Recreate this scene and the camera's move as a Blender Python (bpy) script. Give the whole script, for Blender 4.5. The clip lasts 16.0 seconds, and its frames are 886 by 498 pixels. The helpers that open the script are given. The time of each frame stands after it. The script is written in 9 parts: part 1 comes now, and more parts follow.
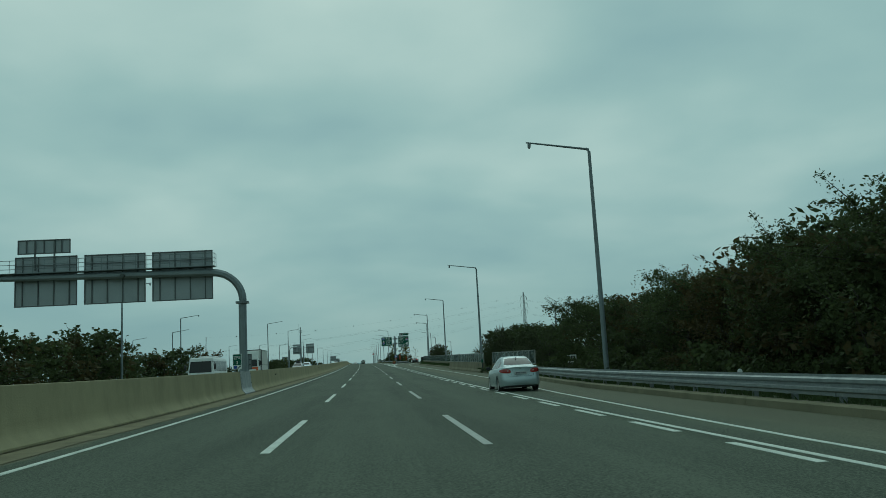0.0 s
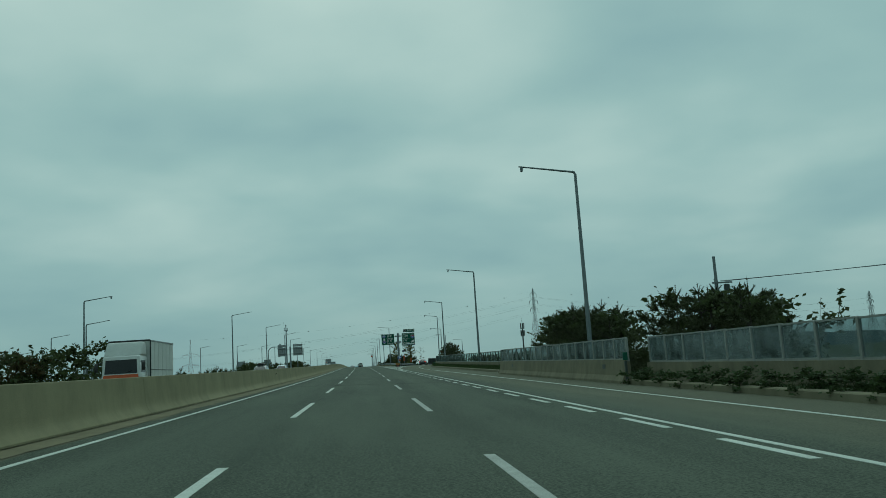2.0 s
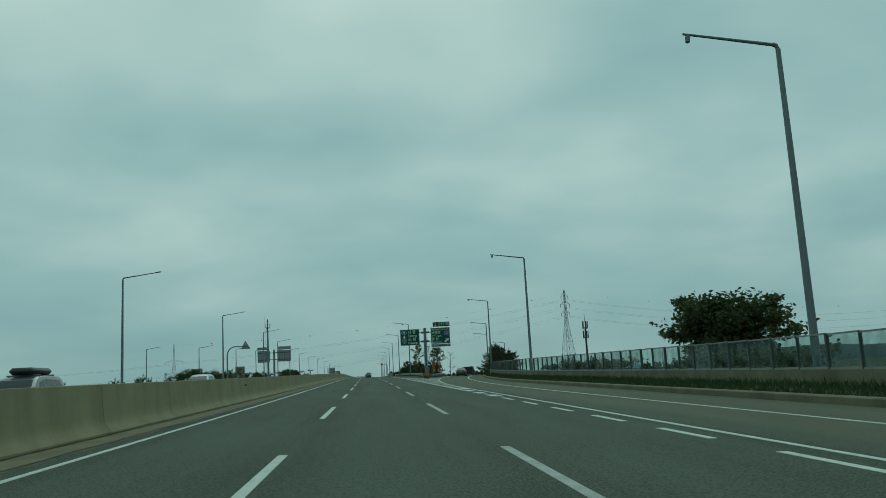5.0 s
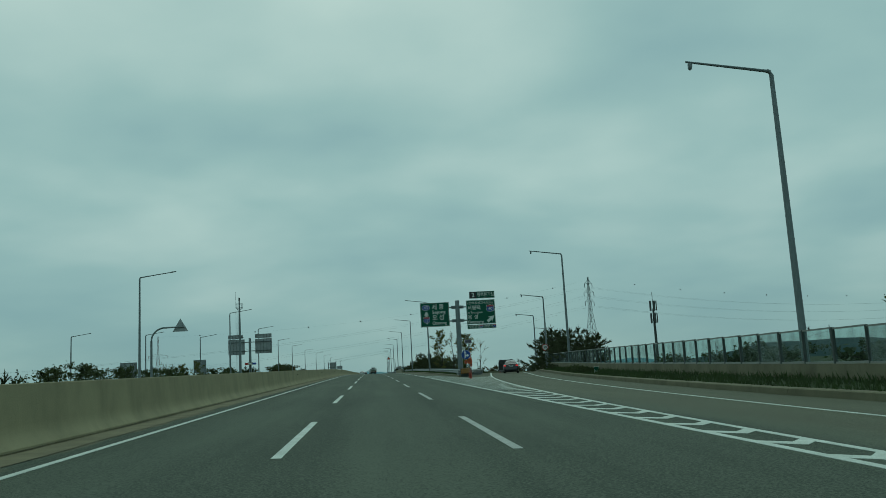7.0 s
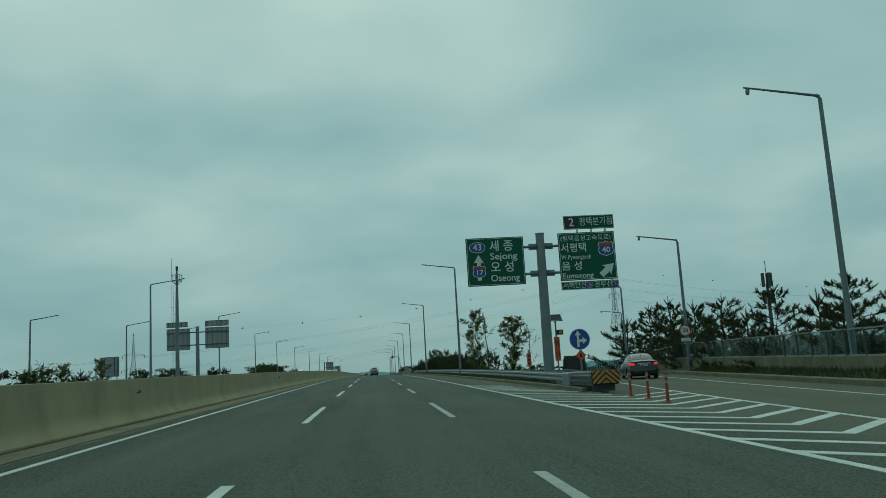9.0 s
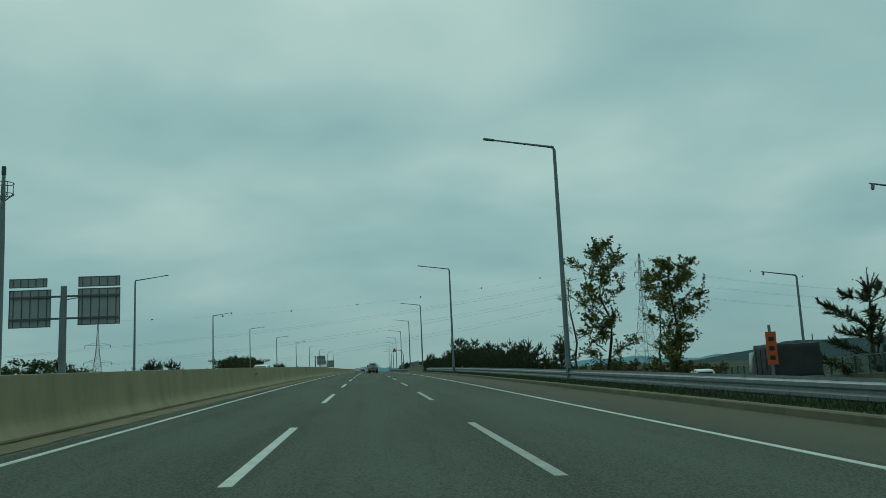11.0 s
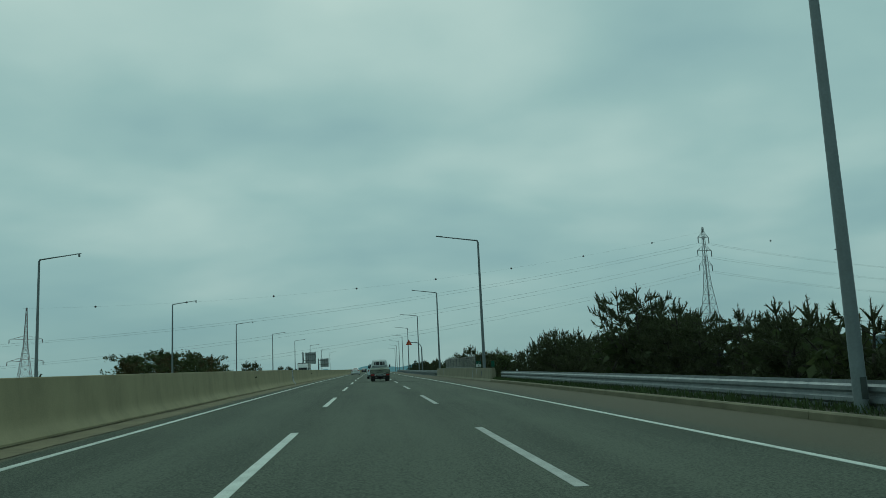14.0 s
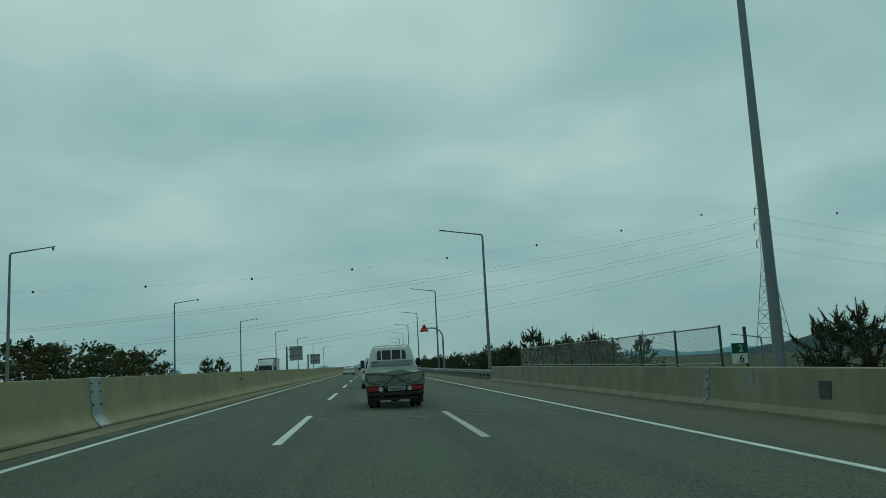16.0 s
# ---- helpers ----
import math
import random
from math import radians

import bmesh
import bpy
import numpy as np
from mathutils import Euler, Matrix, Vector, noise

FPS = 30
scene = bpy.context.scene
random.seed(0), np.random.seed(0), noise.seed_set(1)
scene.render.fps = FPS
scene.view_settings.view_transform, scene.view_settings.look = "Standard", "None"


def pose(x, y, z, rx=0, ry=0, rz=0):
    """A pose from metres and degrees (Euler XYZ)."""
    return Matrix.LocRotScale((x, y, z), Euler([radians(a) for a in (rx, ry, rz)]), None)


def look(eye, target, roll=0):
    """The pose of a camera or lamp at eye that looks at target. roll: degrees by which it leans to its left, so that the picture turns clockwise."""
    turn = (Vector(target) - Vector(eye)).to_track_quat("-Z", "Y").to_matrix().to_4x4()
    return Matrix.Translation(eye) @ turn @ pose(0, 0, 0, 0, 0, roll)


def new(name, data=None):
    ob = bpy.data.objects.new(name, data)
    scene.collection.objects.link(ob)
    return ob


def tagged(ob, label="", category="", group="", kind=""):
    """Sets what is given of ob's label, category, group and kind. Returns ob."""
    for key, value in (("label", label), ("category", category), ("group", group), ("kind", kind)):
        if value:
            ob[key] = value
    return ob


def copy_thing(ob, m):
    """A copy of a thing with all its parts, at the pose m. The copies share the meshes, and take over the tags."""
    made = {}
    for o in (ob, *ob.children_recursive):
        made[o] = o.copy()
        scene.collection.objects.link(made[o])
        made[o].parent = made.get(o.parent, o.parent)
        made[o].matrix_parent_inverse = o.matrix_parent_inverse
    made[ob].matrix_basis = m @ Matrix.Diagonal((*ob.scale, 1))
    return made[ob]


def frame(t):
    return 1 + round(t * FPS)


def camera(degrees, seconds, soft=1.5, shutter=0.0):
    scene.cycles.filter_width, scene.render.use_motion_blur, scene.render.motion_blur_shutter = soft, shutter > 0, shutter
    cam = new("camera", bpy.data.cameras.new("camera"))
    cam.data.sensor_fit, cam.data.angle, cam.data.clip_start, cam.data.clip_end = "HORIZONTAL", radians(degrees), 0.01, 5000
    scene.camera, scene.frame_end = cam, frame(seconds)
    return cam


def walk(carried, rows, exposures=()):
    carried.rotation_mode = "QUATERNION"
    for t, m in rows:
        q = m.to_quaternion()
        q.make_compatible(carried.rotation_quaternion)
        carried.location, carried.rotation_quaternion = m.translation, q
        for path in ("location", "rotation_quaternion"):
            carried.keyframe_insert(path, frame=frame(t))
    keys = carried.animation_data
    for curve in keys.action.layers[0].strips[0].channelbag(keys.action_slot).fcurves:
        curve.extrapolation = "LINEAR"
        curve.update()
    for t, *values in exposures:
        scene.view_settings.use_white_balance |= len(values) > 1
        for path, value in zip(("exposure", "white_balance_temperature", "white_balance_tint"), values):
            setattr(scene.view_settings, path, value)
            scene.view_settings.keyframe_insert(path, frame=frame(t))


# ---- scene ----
cam = camera(57.0, 16.0, soft=0.7)
# seconds, place, yaw, pitch, roll of the camera behind the windscreen
DRIVE = [
    (0.0, -0.022, -0.052, 1.254, -4.77, 8.19, 3.11),
    (0.4, -0.009, 8.971, 1.270, -4.74, 8.25, 3.10),
    (0.6, -0.018, 13.997, 1.270, -5.15, 8.21, 3.03),
    (1.0, 0.069, 23.057, 1.298, -4.87, 8.30, 3.29),
    (1.5, 0.025, 34.575, 1.405, -4.99, 8.58, 3.41),
    (2.0, 0.005, 45.893, 1.530, -4.85, 8.37, 3.62),
    (2.5, -0.088, 57.584, 1.656, -4.70, 8.50, 3.50),
    (3.0, -0.173, 69.111, 1.782, -4.28, 8.44, 3.36),
    (3.5, -0.321, 80.795, 1.876, -4.19, 8.75, 3.01),
    (4.0, -0.468, 92.514, 2.068, -4.15, 9.09, 3.21),
    (4.2, -0.633, 97.175, 2.134, -4.46, 9.30, 2.97),
    (6.3, -1.225, 146.655, 2.808, -3.95, 8.78, 3.39),
    (6.5, -1.311, 151.424, 2.885, -3.85, 8.90, 3.27),
    (7.0, -1.553, 163.352, 3.067, -3.94, 8.80, 3.17),
    (7.5, -1.698, 174.844, 3.228, -3.69, 8.99, 3.19),
    (8.0, -1.830, 186.462, 3.411, -3.90, 8.91, 3.29),
    (8.5, -1.921, 198.233, 3.576, -3.86, 8.95, 3.18),
    (9.0, -2.048, 209.873, 3.758, -3.81, 8.79, 3.33),
    (9.5, -2.255, 221.571, 3.920, -3.81, 8.78, 3.11),
    (10.0, -2.482, 233.135, 4.077, -3.86, 8.61, 2.87),
    (12.5, -3.783, 293.194, 4.912, -4.15, 8.48, 2.38),
    (13.0, -3.982, 305.175, 5.041, -4.06, 8.41, 2.47),
    (13.5, -4.194, 317.450, 5.160, -3.99, 8.27, 2.74),
    (14.0, -4.417, 329.666, 5.291, -3.83, 8.46, 2.60),
    (14.5, -4.641, 341.891, 5.412, -4.16, 8.14, 2.63),
    (15.0, -4.882, 354.100, 5.538, -4.05, 8.21, 2.71),
    (15.5, -5.035, 366.254, 5.604, -3.90, 8.15, 2.98),
    (16.0, -5.305, 377.926, 5.723, -3.87, 8.18, 2.96)]
walk(cam, [(t, pose(x, y, z, 90 + p, r, w)) for t, x, y, z, w, p, r in DRIVE], [(0, -0.07, 6500, 10), (16, -0.07, 6500, 10)])


# ---- light: a high overcast with thin places in the cloud ----
def build_sky():
    world = bpy.data.worlds.new("overcast_sky")
    world.use_nodes = True
    scene.world = world
    nt = world.node_tree
    nt.nodes.clear()
    N = lambda kind, **kw: setup(nt.nodes.new(kind), kw)

    def setup(node, kw):
        for key, value in kw.items():
            if key == "op":
                node.operation = value
            else:
                node.inputs[int(key[1:])].default_value = value
        return node

    def link(a, b, i=0, o=0):
        nt.links.new(a.outputs[o], b.inputs[i])
        return b

    def math_(op, a, b=None):
        node = N("ShaderNodeMath", op=op)
        for i, v in enumerate((a, b)):
            if v is None:
                continue
            if isinstance(v, (int, float)):
                node.inputs[i].default_value = v
            else:
                nt.links.new(v.outputs[0], node.inputs[i])
        return node

    geo = N("ShaderNodeTexCoord")
    sep = N("ShaderNodeSeparateXYZ")
    nt.links.new(geo.outputs["Generated"], sep.inputs[0])
    up = N("ShaderNodeMath", op="MAXIMUM", i1=0.0)
    nt.links.new(sep.outputs[2], up.inputs[0])
    # flat cloud sheet seen from below: long streaks towards the horizon
    lift = math_("ADD", up, 0.26)
    div = N("ShaderNodeVectorMath", op="DIVIDE")
    comb = N("ShaderNodeCombineXYZ")
    for i in range(3):
        nt.links.new(lift.outputs[0], comb.inputs[i])
    nt.links.new(geo.outputs["Generated"], div.inputs[0])
    nt.links.new(comb.outputs[0], div.inputs[1])
    sheet = N("ShaderNodeMapping")
    sheet.inputs["Scale"].default_value = (1.15, 1.25, 1.0)
    sheet.inputs["Location"].default_value = (3.2, 1.7, 0.0)
    sheet.inputs["Rotation"].default_value = (0, 0, radians(14))
    nt.links.new(div.outputs[0], sheet.inputs[0])
    big = N("ShaderNodeTexNoise")
    big.inputs["Scale"].default_value, big.inputs["Detail"].default_value, big.inputs["Roughness"].default_value = 1.15, 3.0, 0.45
    big.inputs["Distortion"].default_value = 0.2
    nt.links.new(sheet.outputs[0], big.inputs[0])
    fine = N("ShaderNodeTexNoise")
    fine.inputs["Scale"].default_value, fine.inputs["Detail"].default_value, fine.inputs["Roughness"].default_value = 3.2, 4.0, 0.5
    nt.links.new(sheet.outputs[0], fine.inputs[0])
    cover = math_("ADD", math_("MULTIPLY", big, 0.82), math_("MULTIPLY", fine, 0.18))
    # thin and thick places of the cloud: direction, spread, strength; spreads 700 to 900 are windscreen reflections
    # painted in
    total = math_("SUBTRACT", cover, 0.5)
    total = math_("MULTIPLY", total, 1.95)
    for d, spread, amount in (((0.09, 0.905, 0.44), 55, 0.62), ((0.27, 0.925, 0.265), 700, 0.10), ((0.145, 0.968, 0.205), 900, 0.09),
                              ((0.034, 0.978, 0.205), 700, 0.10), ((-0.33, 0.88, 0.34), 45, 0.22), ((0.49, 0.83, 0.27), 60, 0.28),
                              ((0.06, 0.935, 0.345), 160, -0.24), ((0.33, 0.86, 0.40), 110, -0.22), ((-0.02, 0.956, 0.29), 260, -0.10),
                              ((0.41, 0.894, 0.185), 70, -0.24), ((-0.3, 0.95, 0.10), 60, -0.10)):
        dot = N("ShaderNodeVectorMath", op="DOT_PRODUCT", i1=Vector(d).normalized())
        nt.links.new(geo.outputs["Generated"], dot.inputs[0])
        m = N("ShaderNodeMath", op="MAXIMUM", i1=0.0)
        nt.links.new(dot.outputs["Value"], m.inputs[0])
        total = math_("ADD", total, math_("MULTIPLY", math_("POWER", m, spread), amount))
    ramp = N("ShaderNodeValToRGB")
    e = ramp.color_ramp
    e.elements[0].position, e.elements[0].color = 0.0, (0.182, 0.352, 0.368, 1)
    e.elements[1].position, e.elements[1].color = 1.0, (0.478, 0.652, 0.592, 1)
    mid = e.elements.new(0.45)
    mid.color = (0.287, 0.478, 0.452, 1)
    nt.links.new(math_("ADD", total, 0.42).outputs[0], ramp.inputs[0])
    # paler and greyer towards the horizon
    low = N("ShaderNodeMapRange")
    low.inputs["From Min"].default_value, low.inputs["From Max"].default_value = 0.0, 0.22
    low.inputs["To Min"].default_value, low.inputs["To Max"].default_value = 0.68, 0.0
    nt.links.new(up.outputs[0], low.inputs[0])
    haze = N("ShaderNodeMix")
    haze.data_type = "RGBA"
    haze.inputs["B"].default_value = (0.168, 0.333, 0.345, 1)
    nt.links.new(low.outputs[0], haze.inputs["Factor"])
    nt.links.new(ramp.outputs[0], haze.inputs["A"])
    clear = N("ShaderNodeTexSky")
    clear.sky_type, clear.sun_disc = "NISHITA", False
    clear.sun_elevation, clear.sun_rotation = radians(52), radians(12)
    blue = N("ShaderNodeMix")
    blue.data_type, blue.blend_type = "RGBA", "ADD"
    blue.inputs["Factor"].default_value = 0.006
    nt.links.new(haze.outputs["Result"], blue.inputs["A"])
    nt.links.new(clear.outputs[0], blue.inputs["B"])
    bg = N("ShaderNodeBackground")
    bg.inputs["Strength"].default_value = 1.0
    out = N("ShaderNodeOutputWorld")
    nt.links.new(blue.outputs["Result"], bg.inputs[0])
    nt.links.new(bg.outputs[0], out.inputs[0])


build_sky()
sun_data = bpy.data.lights.new("sun", "SUN")
sun_data.energy, sun_data.angle, sun_data.color = 0.6, radians(50), (0.78, 1.0, 0.92)
sun = new("sun", sun_data)
sun.matrix_world = look((0, 0, 40), Vector((0, 0, 40)) - Vector((math.sin(radians(12)) * math.cos(radians(52)), math.cos(radians(12)) * math.cos(radians(52)), math.sin(radians(52)))))


# ---- materials ----
def material(name, col, col2=None, rough=0.6, metal=0.0, scale=4.0, fine=60.0, bump=0.0, stretch=(1, 1, 1), spec=0.5, rough2=None, coat=0.0, per_piece=0.0, fine_mix=0.35):
    """Base colour that wanders between col and col2 at two scales, with a little relief."""
    m = bpy.data.materials.new(name)
    m.use_nodes = True
    nt = m.node_tree
    p = nt.nodes["Principled BSDF"]
    col2 = col2 or tuple(c * 0.75 for c in col)
    tc = nt.nodes.new("ShaderNodeTexCoord")
    mp = nt.nodes.new("ShaderNodeMapping")
    mp.inputs["Scale"].default_value = stretch
    nt.links.new(tc.outputs["Object"], mp.inputs[0])
    a = nt.nodes.new("ShaderNodeTexNoise")
    a.inputs["Scale"].default_value, a.inputs["Detail"].default_value, a.inputs["Roughness"].default_value = scale, 5.0, 0.6
    b = nt.nodes.new("ShaderNodeTexNoise")
    b.inputs["Scale"].default_value, b.inputs["Detail"].default_value = fine, 3.0
    for n in (a, b):
        nt.links.new(mp.outputs[0], n.inputs[0])
    mixf = nt.nodes.new("ShaderNodeMix")
    mixf.inputs["Factor"].default_value = fine_mix
    nt.links.new(a.outputs[0], mixf.inputs["A"])
    nt.links.new(b.outputs[0], mixf.inputs["B"])
    rng = nt.nodes.new("ShaderNodeMapRange")
    rng.inputs["From Min"].default_value, rng.inputs["From Max"].default_value = 0.33, 0.67
    nt.links.new(mixf.outputs[0], rng.inputs[0])
    fac = rng
    if per_piece:
        info = nt.nodes.new("ShaderNodeObjectInfo")
        addn = nt.nodes.new("ShaderNodeMath")
        addn.operation = "MULTIPLY_ADD"
        addn.inputs[1].default_value = per_piece
        nt.links.new(info.outputs["Random"], addn.inputs[0])
        nt.links.new(rng.outputs[0], addn.inputs[2])
        fac = addn
    mix = nt.nodes.new("ShaderNodeMix")
    mix.data_type = "RGBA"
    mix.inputs["A"].default_value, mix.inputs["B"].default_value = (*col, 1), (*col2, 1)
    nt.links.new(fac.outputs[0], mix.inputs["Factor"])
    nt.links.new(mix.outputs["Result"], p.inputs["Base Color"])
    p.inputs["Roughness"].default_value, p.inputs["Metallic"].default_value = rough, metal
    p.inputs["Specular IOR Level"].default_value = spec
    if coat:
        p.inputs["Coat Weight"].default_value, p.inputs["Coat Roughness"].default_value = coat, 0.08
    if rough2 is not None:
        rr = nt.nodes.new("ShaderNodeMapRange")
        rr.inputs["To Min"].default_value, rr.inputs["To Max"].default_value = rough, rough2
        nt.links.new(rng.outputs[0], rr.inputs[0])
        nt.links.new(rr.outputs[0], p.inputs["Roughness"])
    if bump:
        bm_ = nt.nodes.new("ShaderNodeBump")
        bm_.inputs["Strength"].default_value, bm_.inputs["Distance"].default_value = bump, 0.02
        nt.links.new(b.outputs[0], bm_.inputs["Height"])
        nt.links.new(bm_.outputs[0], p.inputs["Normal"])
    return m


def leafy(m, share):
    """Lets part of the light through, as thin leaves do."""
    nt = m.node_tree
    p, out = nt.nodes["Principled BSDF"], nt.nodes["Material Output"]
    glow = nt.nodes.new("ShaderNodeBsdfTranslucent")
    nt.links.new(p.inputs["Base Color"].links[0].from_socket, glow.inputs[0])
    mix = nt.nodes.new("ShaderNodeMixShader")
    mix.inputs[0].default_value = share
    nt.links.new(p.outputs[0], mix.inputs[1])
    nt.links.new(glow.outputs[0], mix.inputs[2])
    nt.links.new(mix.outputs[0], out.inputs[0])


def asphalt_material(name, col, col2):
    """Worn asphalt: chippings, long stains along the lanes, dust and grit along the barrier; UV is metres across and along."""
    m = bpy.data.materials.new(name)
    m.use_nodes = True
    nt = m.node_tree
    p = nt.nodes["Principled BSDF"]
    uv = nt.nodes.new("ShaderNodeUVMap")
    uv.uv_map = "road"

    def tex(sx, sy, scale, detail=4.0, rough=0.6):
        mp = nt.nodes.new("ShaderNodeMapping")
        mp.inputs["Scale"].default_value = (sx, sy, 1)
        nt.links.new(uv.outputs[0], mp.inputs[0])
        n = nt.nodes.new("ShaderNodeTexNoise")
        n.inputs["Scale"].default_value, n.inputs["Detail"].default_value, n.inputs["Roughness"].default_value = scale, detail, rough
        nt.links.new(mp.outputs[0], n.inputs[0])
        return n.outputs[0]

    def op(kind, a, b, c=None):
        n = nt.nodes.new("ShaderNodeMath")
        n.operation = kind
        for i, v in enumerate((a, b, c)):
            if v is None:
                continue
            if isinstance(v, (int, float)):
                n.inputs[i].default_value = v
            else:
                nt.links.new(v, n.inputs[i])
        return n.outputs[0]

    def remap(v, a, b, c, d):
        n = nt.nodes.new("ShaderNodeMapRange")
        for i, x in enumerate((a, b, c, d)):
            n.inputs[i + 1].default_value = x
        nt.links.new(v, n.inputs[0])
        return n.outputs[0]

    long_ = tex(1.0, 0.035, 1.1, 5.0)
    patch = tex(0.35, 0.10, 1.0, 6.0)
    chips = tex(1, 1, 85.0, 2.0)
    grit = tex(1, 1, 22.0, 3.0)
    sep = nt.nodes.new("ShaderNodeSeparateXYZ")
    nt.links.new(uv.outputs[0], sep.inputs[0])
    across = sep.outputs[0]
    # oil and rubber: darker down the middle of each lane, wheel tracks a little paler
    lane2 = op("COSINE", op("MULTIPLY", across, 2 * math.pi / 3.5), 0.0)
    v = op("ADD", op("MULTIPLY", long_, 0.55), op("MULTIPLY", patch, 0.45))
    v = op("ADD", v, op("MULTIPLY", lane2, 0.045))
    v = op("ADD", v, op("MULTIPLY", op("SUBTRACT", grit, 0.5), 0.9))
    v = op("ADD", v, op("MULTIPLY", op("SUBTRACT", tex(1, 0.6, 9.0, 3.0), 0.5), 0.45))
    v = op("ADD", v, op("MULTIPLY", op("SUBTRACT", chips, 0.5), 1.25))
    # single pale and dark stones
    stones = tex(1, 1, 30.0, 1.0, 0.5)
    v = op("ADD", v, op("SUBTRACT", remap(stones, 0.56, 0.68, 0.0, 0.42), remap(stones, 0.32, 0.44, 0.30, 0.0)))
    mix = nt.nodes.new("ShaderNodeMix")
    mix.data_type = "RGBA"
    mix.inputs["A"].default_value, mix.inputs["B"].default_value = (*col, 1), (*col2, 1)
    nt.links.new(remap(v, 0.28, 0.72, 0.0, 1.0), mix.inputs["Factor"])
    # dust drifts against the median and out on the shoulder
    left = remap(op("ADD", across, op("MULTIPLY", tex(0.9, 0.25, 1.4, 6.0), 1.0)), -5.35, -5.05, 1.0, 0.0)
    right = remap(op("ADD", across, op("MULTIPLY", tex(0.9, 0.2, 1.1, 6.0), 1.6)), 6.8, 8.4, 0.0, 0.36)
    # past the exit the shoulder beside the outer line is brown with dried mud
    mud = remap(op("ADD", across, op("MULTIPLY", tex(0.9, 0.15, 1.1, 6.0), 1.2)), 5.75, 6.7, 0.0, 0.85)
    mud = op("MULTIPLY", mud, remap(sep.outputs[1], 250.0, 275.0, 0.0, 1.0))
    d = op("MAXIMUM", left, right)
    dust = nt.nodes.new("ShaderNodeMix")
    dust.data_type = "RGBA"
    dust.inputs["B"].default_value = (0.190, 0.165, 0.102, 1)
    nt.links.new(op("MULTIPLY", d, remap(grit, 0.3, 0.6, 0.6, 1.0)), dust.inputs["Factor"])
    nt.links.new(mix.outputs["Result"], dust.inputs["A"])
    # dark crumbs of grit near the barrier
    crumbs = remap(tex(1, 1, 7.0, 2.0), 0.66, 0.70, 0.0, 0.8)
    dark = nt.nodes.new("ShaderNodeMix")
    dark.data_type = "RGBA"
    dark.inputs["B"].default_value = (0.03, 0.03, 0.022, 1)
    nt.links.new(op("MULTIPLY", crumbs, d), dark.inputs["Factor"])
    nt.links.new(dust.outputs["Result"], dark.inputs["A"])
    dried = nt.nodes.new("ShaderNodeMix")
    dried.data_type = "RGBA"
    dried.inputs["B"].default_value = (0.098, 0.082, 0.053, 1)
    nt.links.new(op("MULTIPLY", mud, remap(grit, 0.3, 0.6, 0.55, 1.0)), dried.inputs["Factor"])
    nt.links.new(dark.outputs["Result"], dried.inputs["A"])
    nt.links.new(dried.outputs["Result"], p.inputs["Base Color"])
    p.inputs["Roughness"].default_value = 0.88
    p.inputs["Specular IOR Level"].default_value = 0.25
    bump = nt.nodes.new("ShaderNodeBump")
    bump.inputs["Strength"].default_value, bump.inputs["Distance"].default_value = 0.5, 0.012
    nt.links.new(op("ADD", chips, grit), bump.inputs["Height"])
    nt.links.new(bump.outputs[0], p.inputs["Normal"])
    return m


def concrete_material(name, col, col2, streak):
    """Cast concrete with rain streaks that run down and darker mottling."""
    m = material(name, col, col2, rough=0.9, scale=0.7, fine=28.0, bump=0.25, spec=0.2, fine_mix=0.3)
    nt = m.node_tree
    p = nt.nodes["Principled BSDF"]
    base = p.inputs["Base Color"].links[0].from_socket
    tc = nt.nodes.new("ShaderNodeTexCoord")
    mp = nt.nodes.new("ShaderNodeMapping")
    mp.inputs["Scale"].default_value = (0.7, 0.7, 0.35)
    nt.links.new(tc.outputs["Object"], mp.inputs[0])
    n = nt.nodes.new("ShaderNodeTexNoise")
    n.inputs["Scale"].default_value, n.inputs["Detail"].default_value, n.inputs["Roughness"].default_value = 1.3, 6.0, 0.65
    nt.links.new(mp.outputs[0], n.inputs[0])
    r = nt.nodes.new("ShaderNodeMapRange")
    for i, x in enumerate((0.42, 0.74, 0.0, 0.75)):
        r.inputs[i + 1].default_value = x
    nt.links.new(n.outputs[0], r.inputs[0])
    mix = nt.nodes.new("ShaderNodeMix")
    mix.data_type = "RGBA"
    mix.inputs["B"].default_value = (*streak, 1)
    nt.links.new(r.outputs[0], mix.inputs["Factor"])
    nt.links.new(base, mix.inputs["A"])
    nt.links.new(mix.outputs["Result"], p.inputs["Base Color"])
    return m


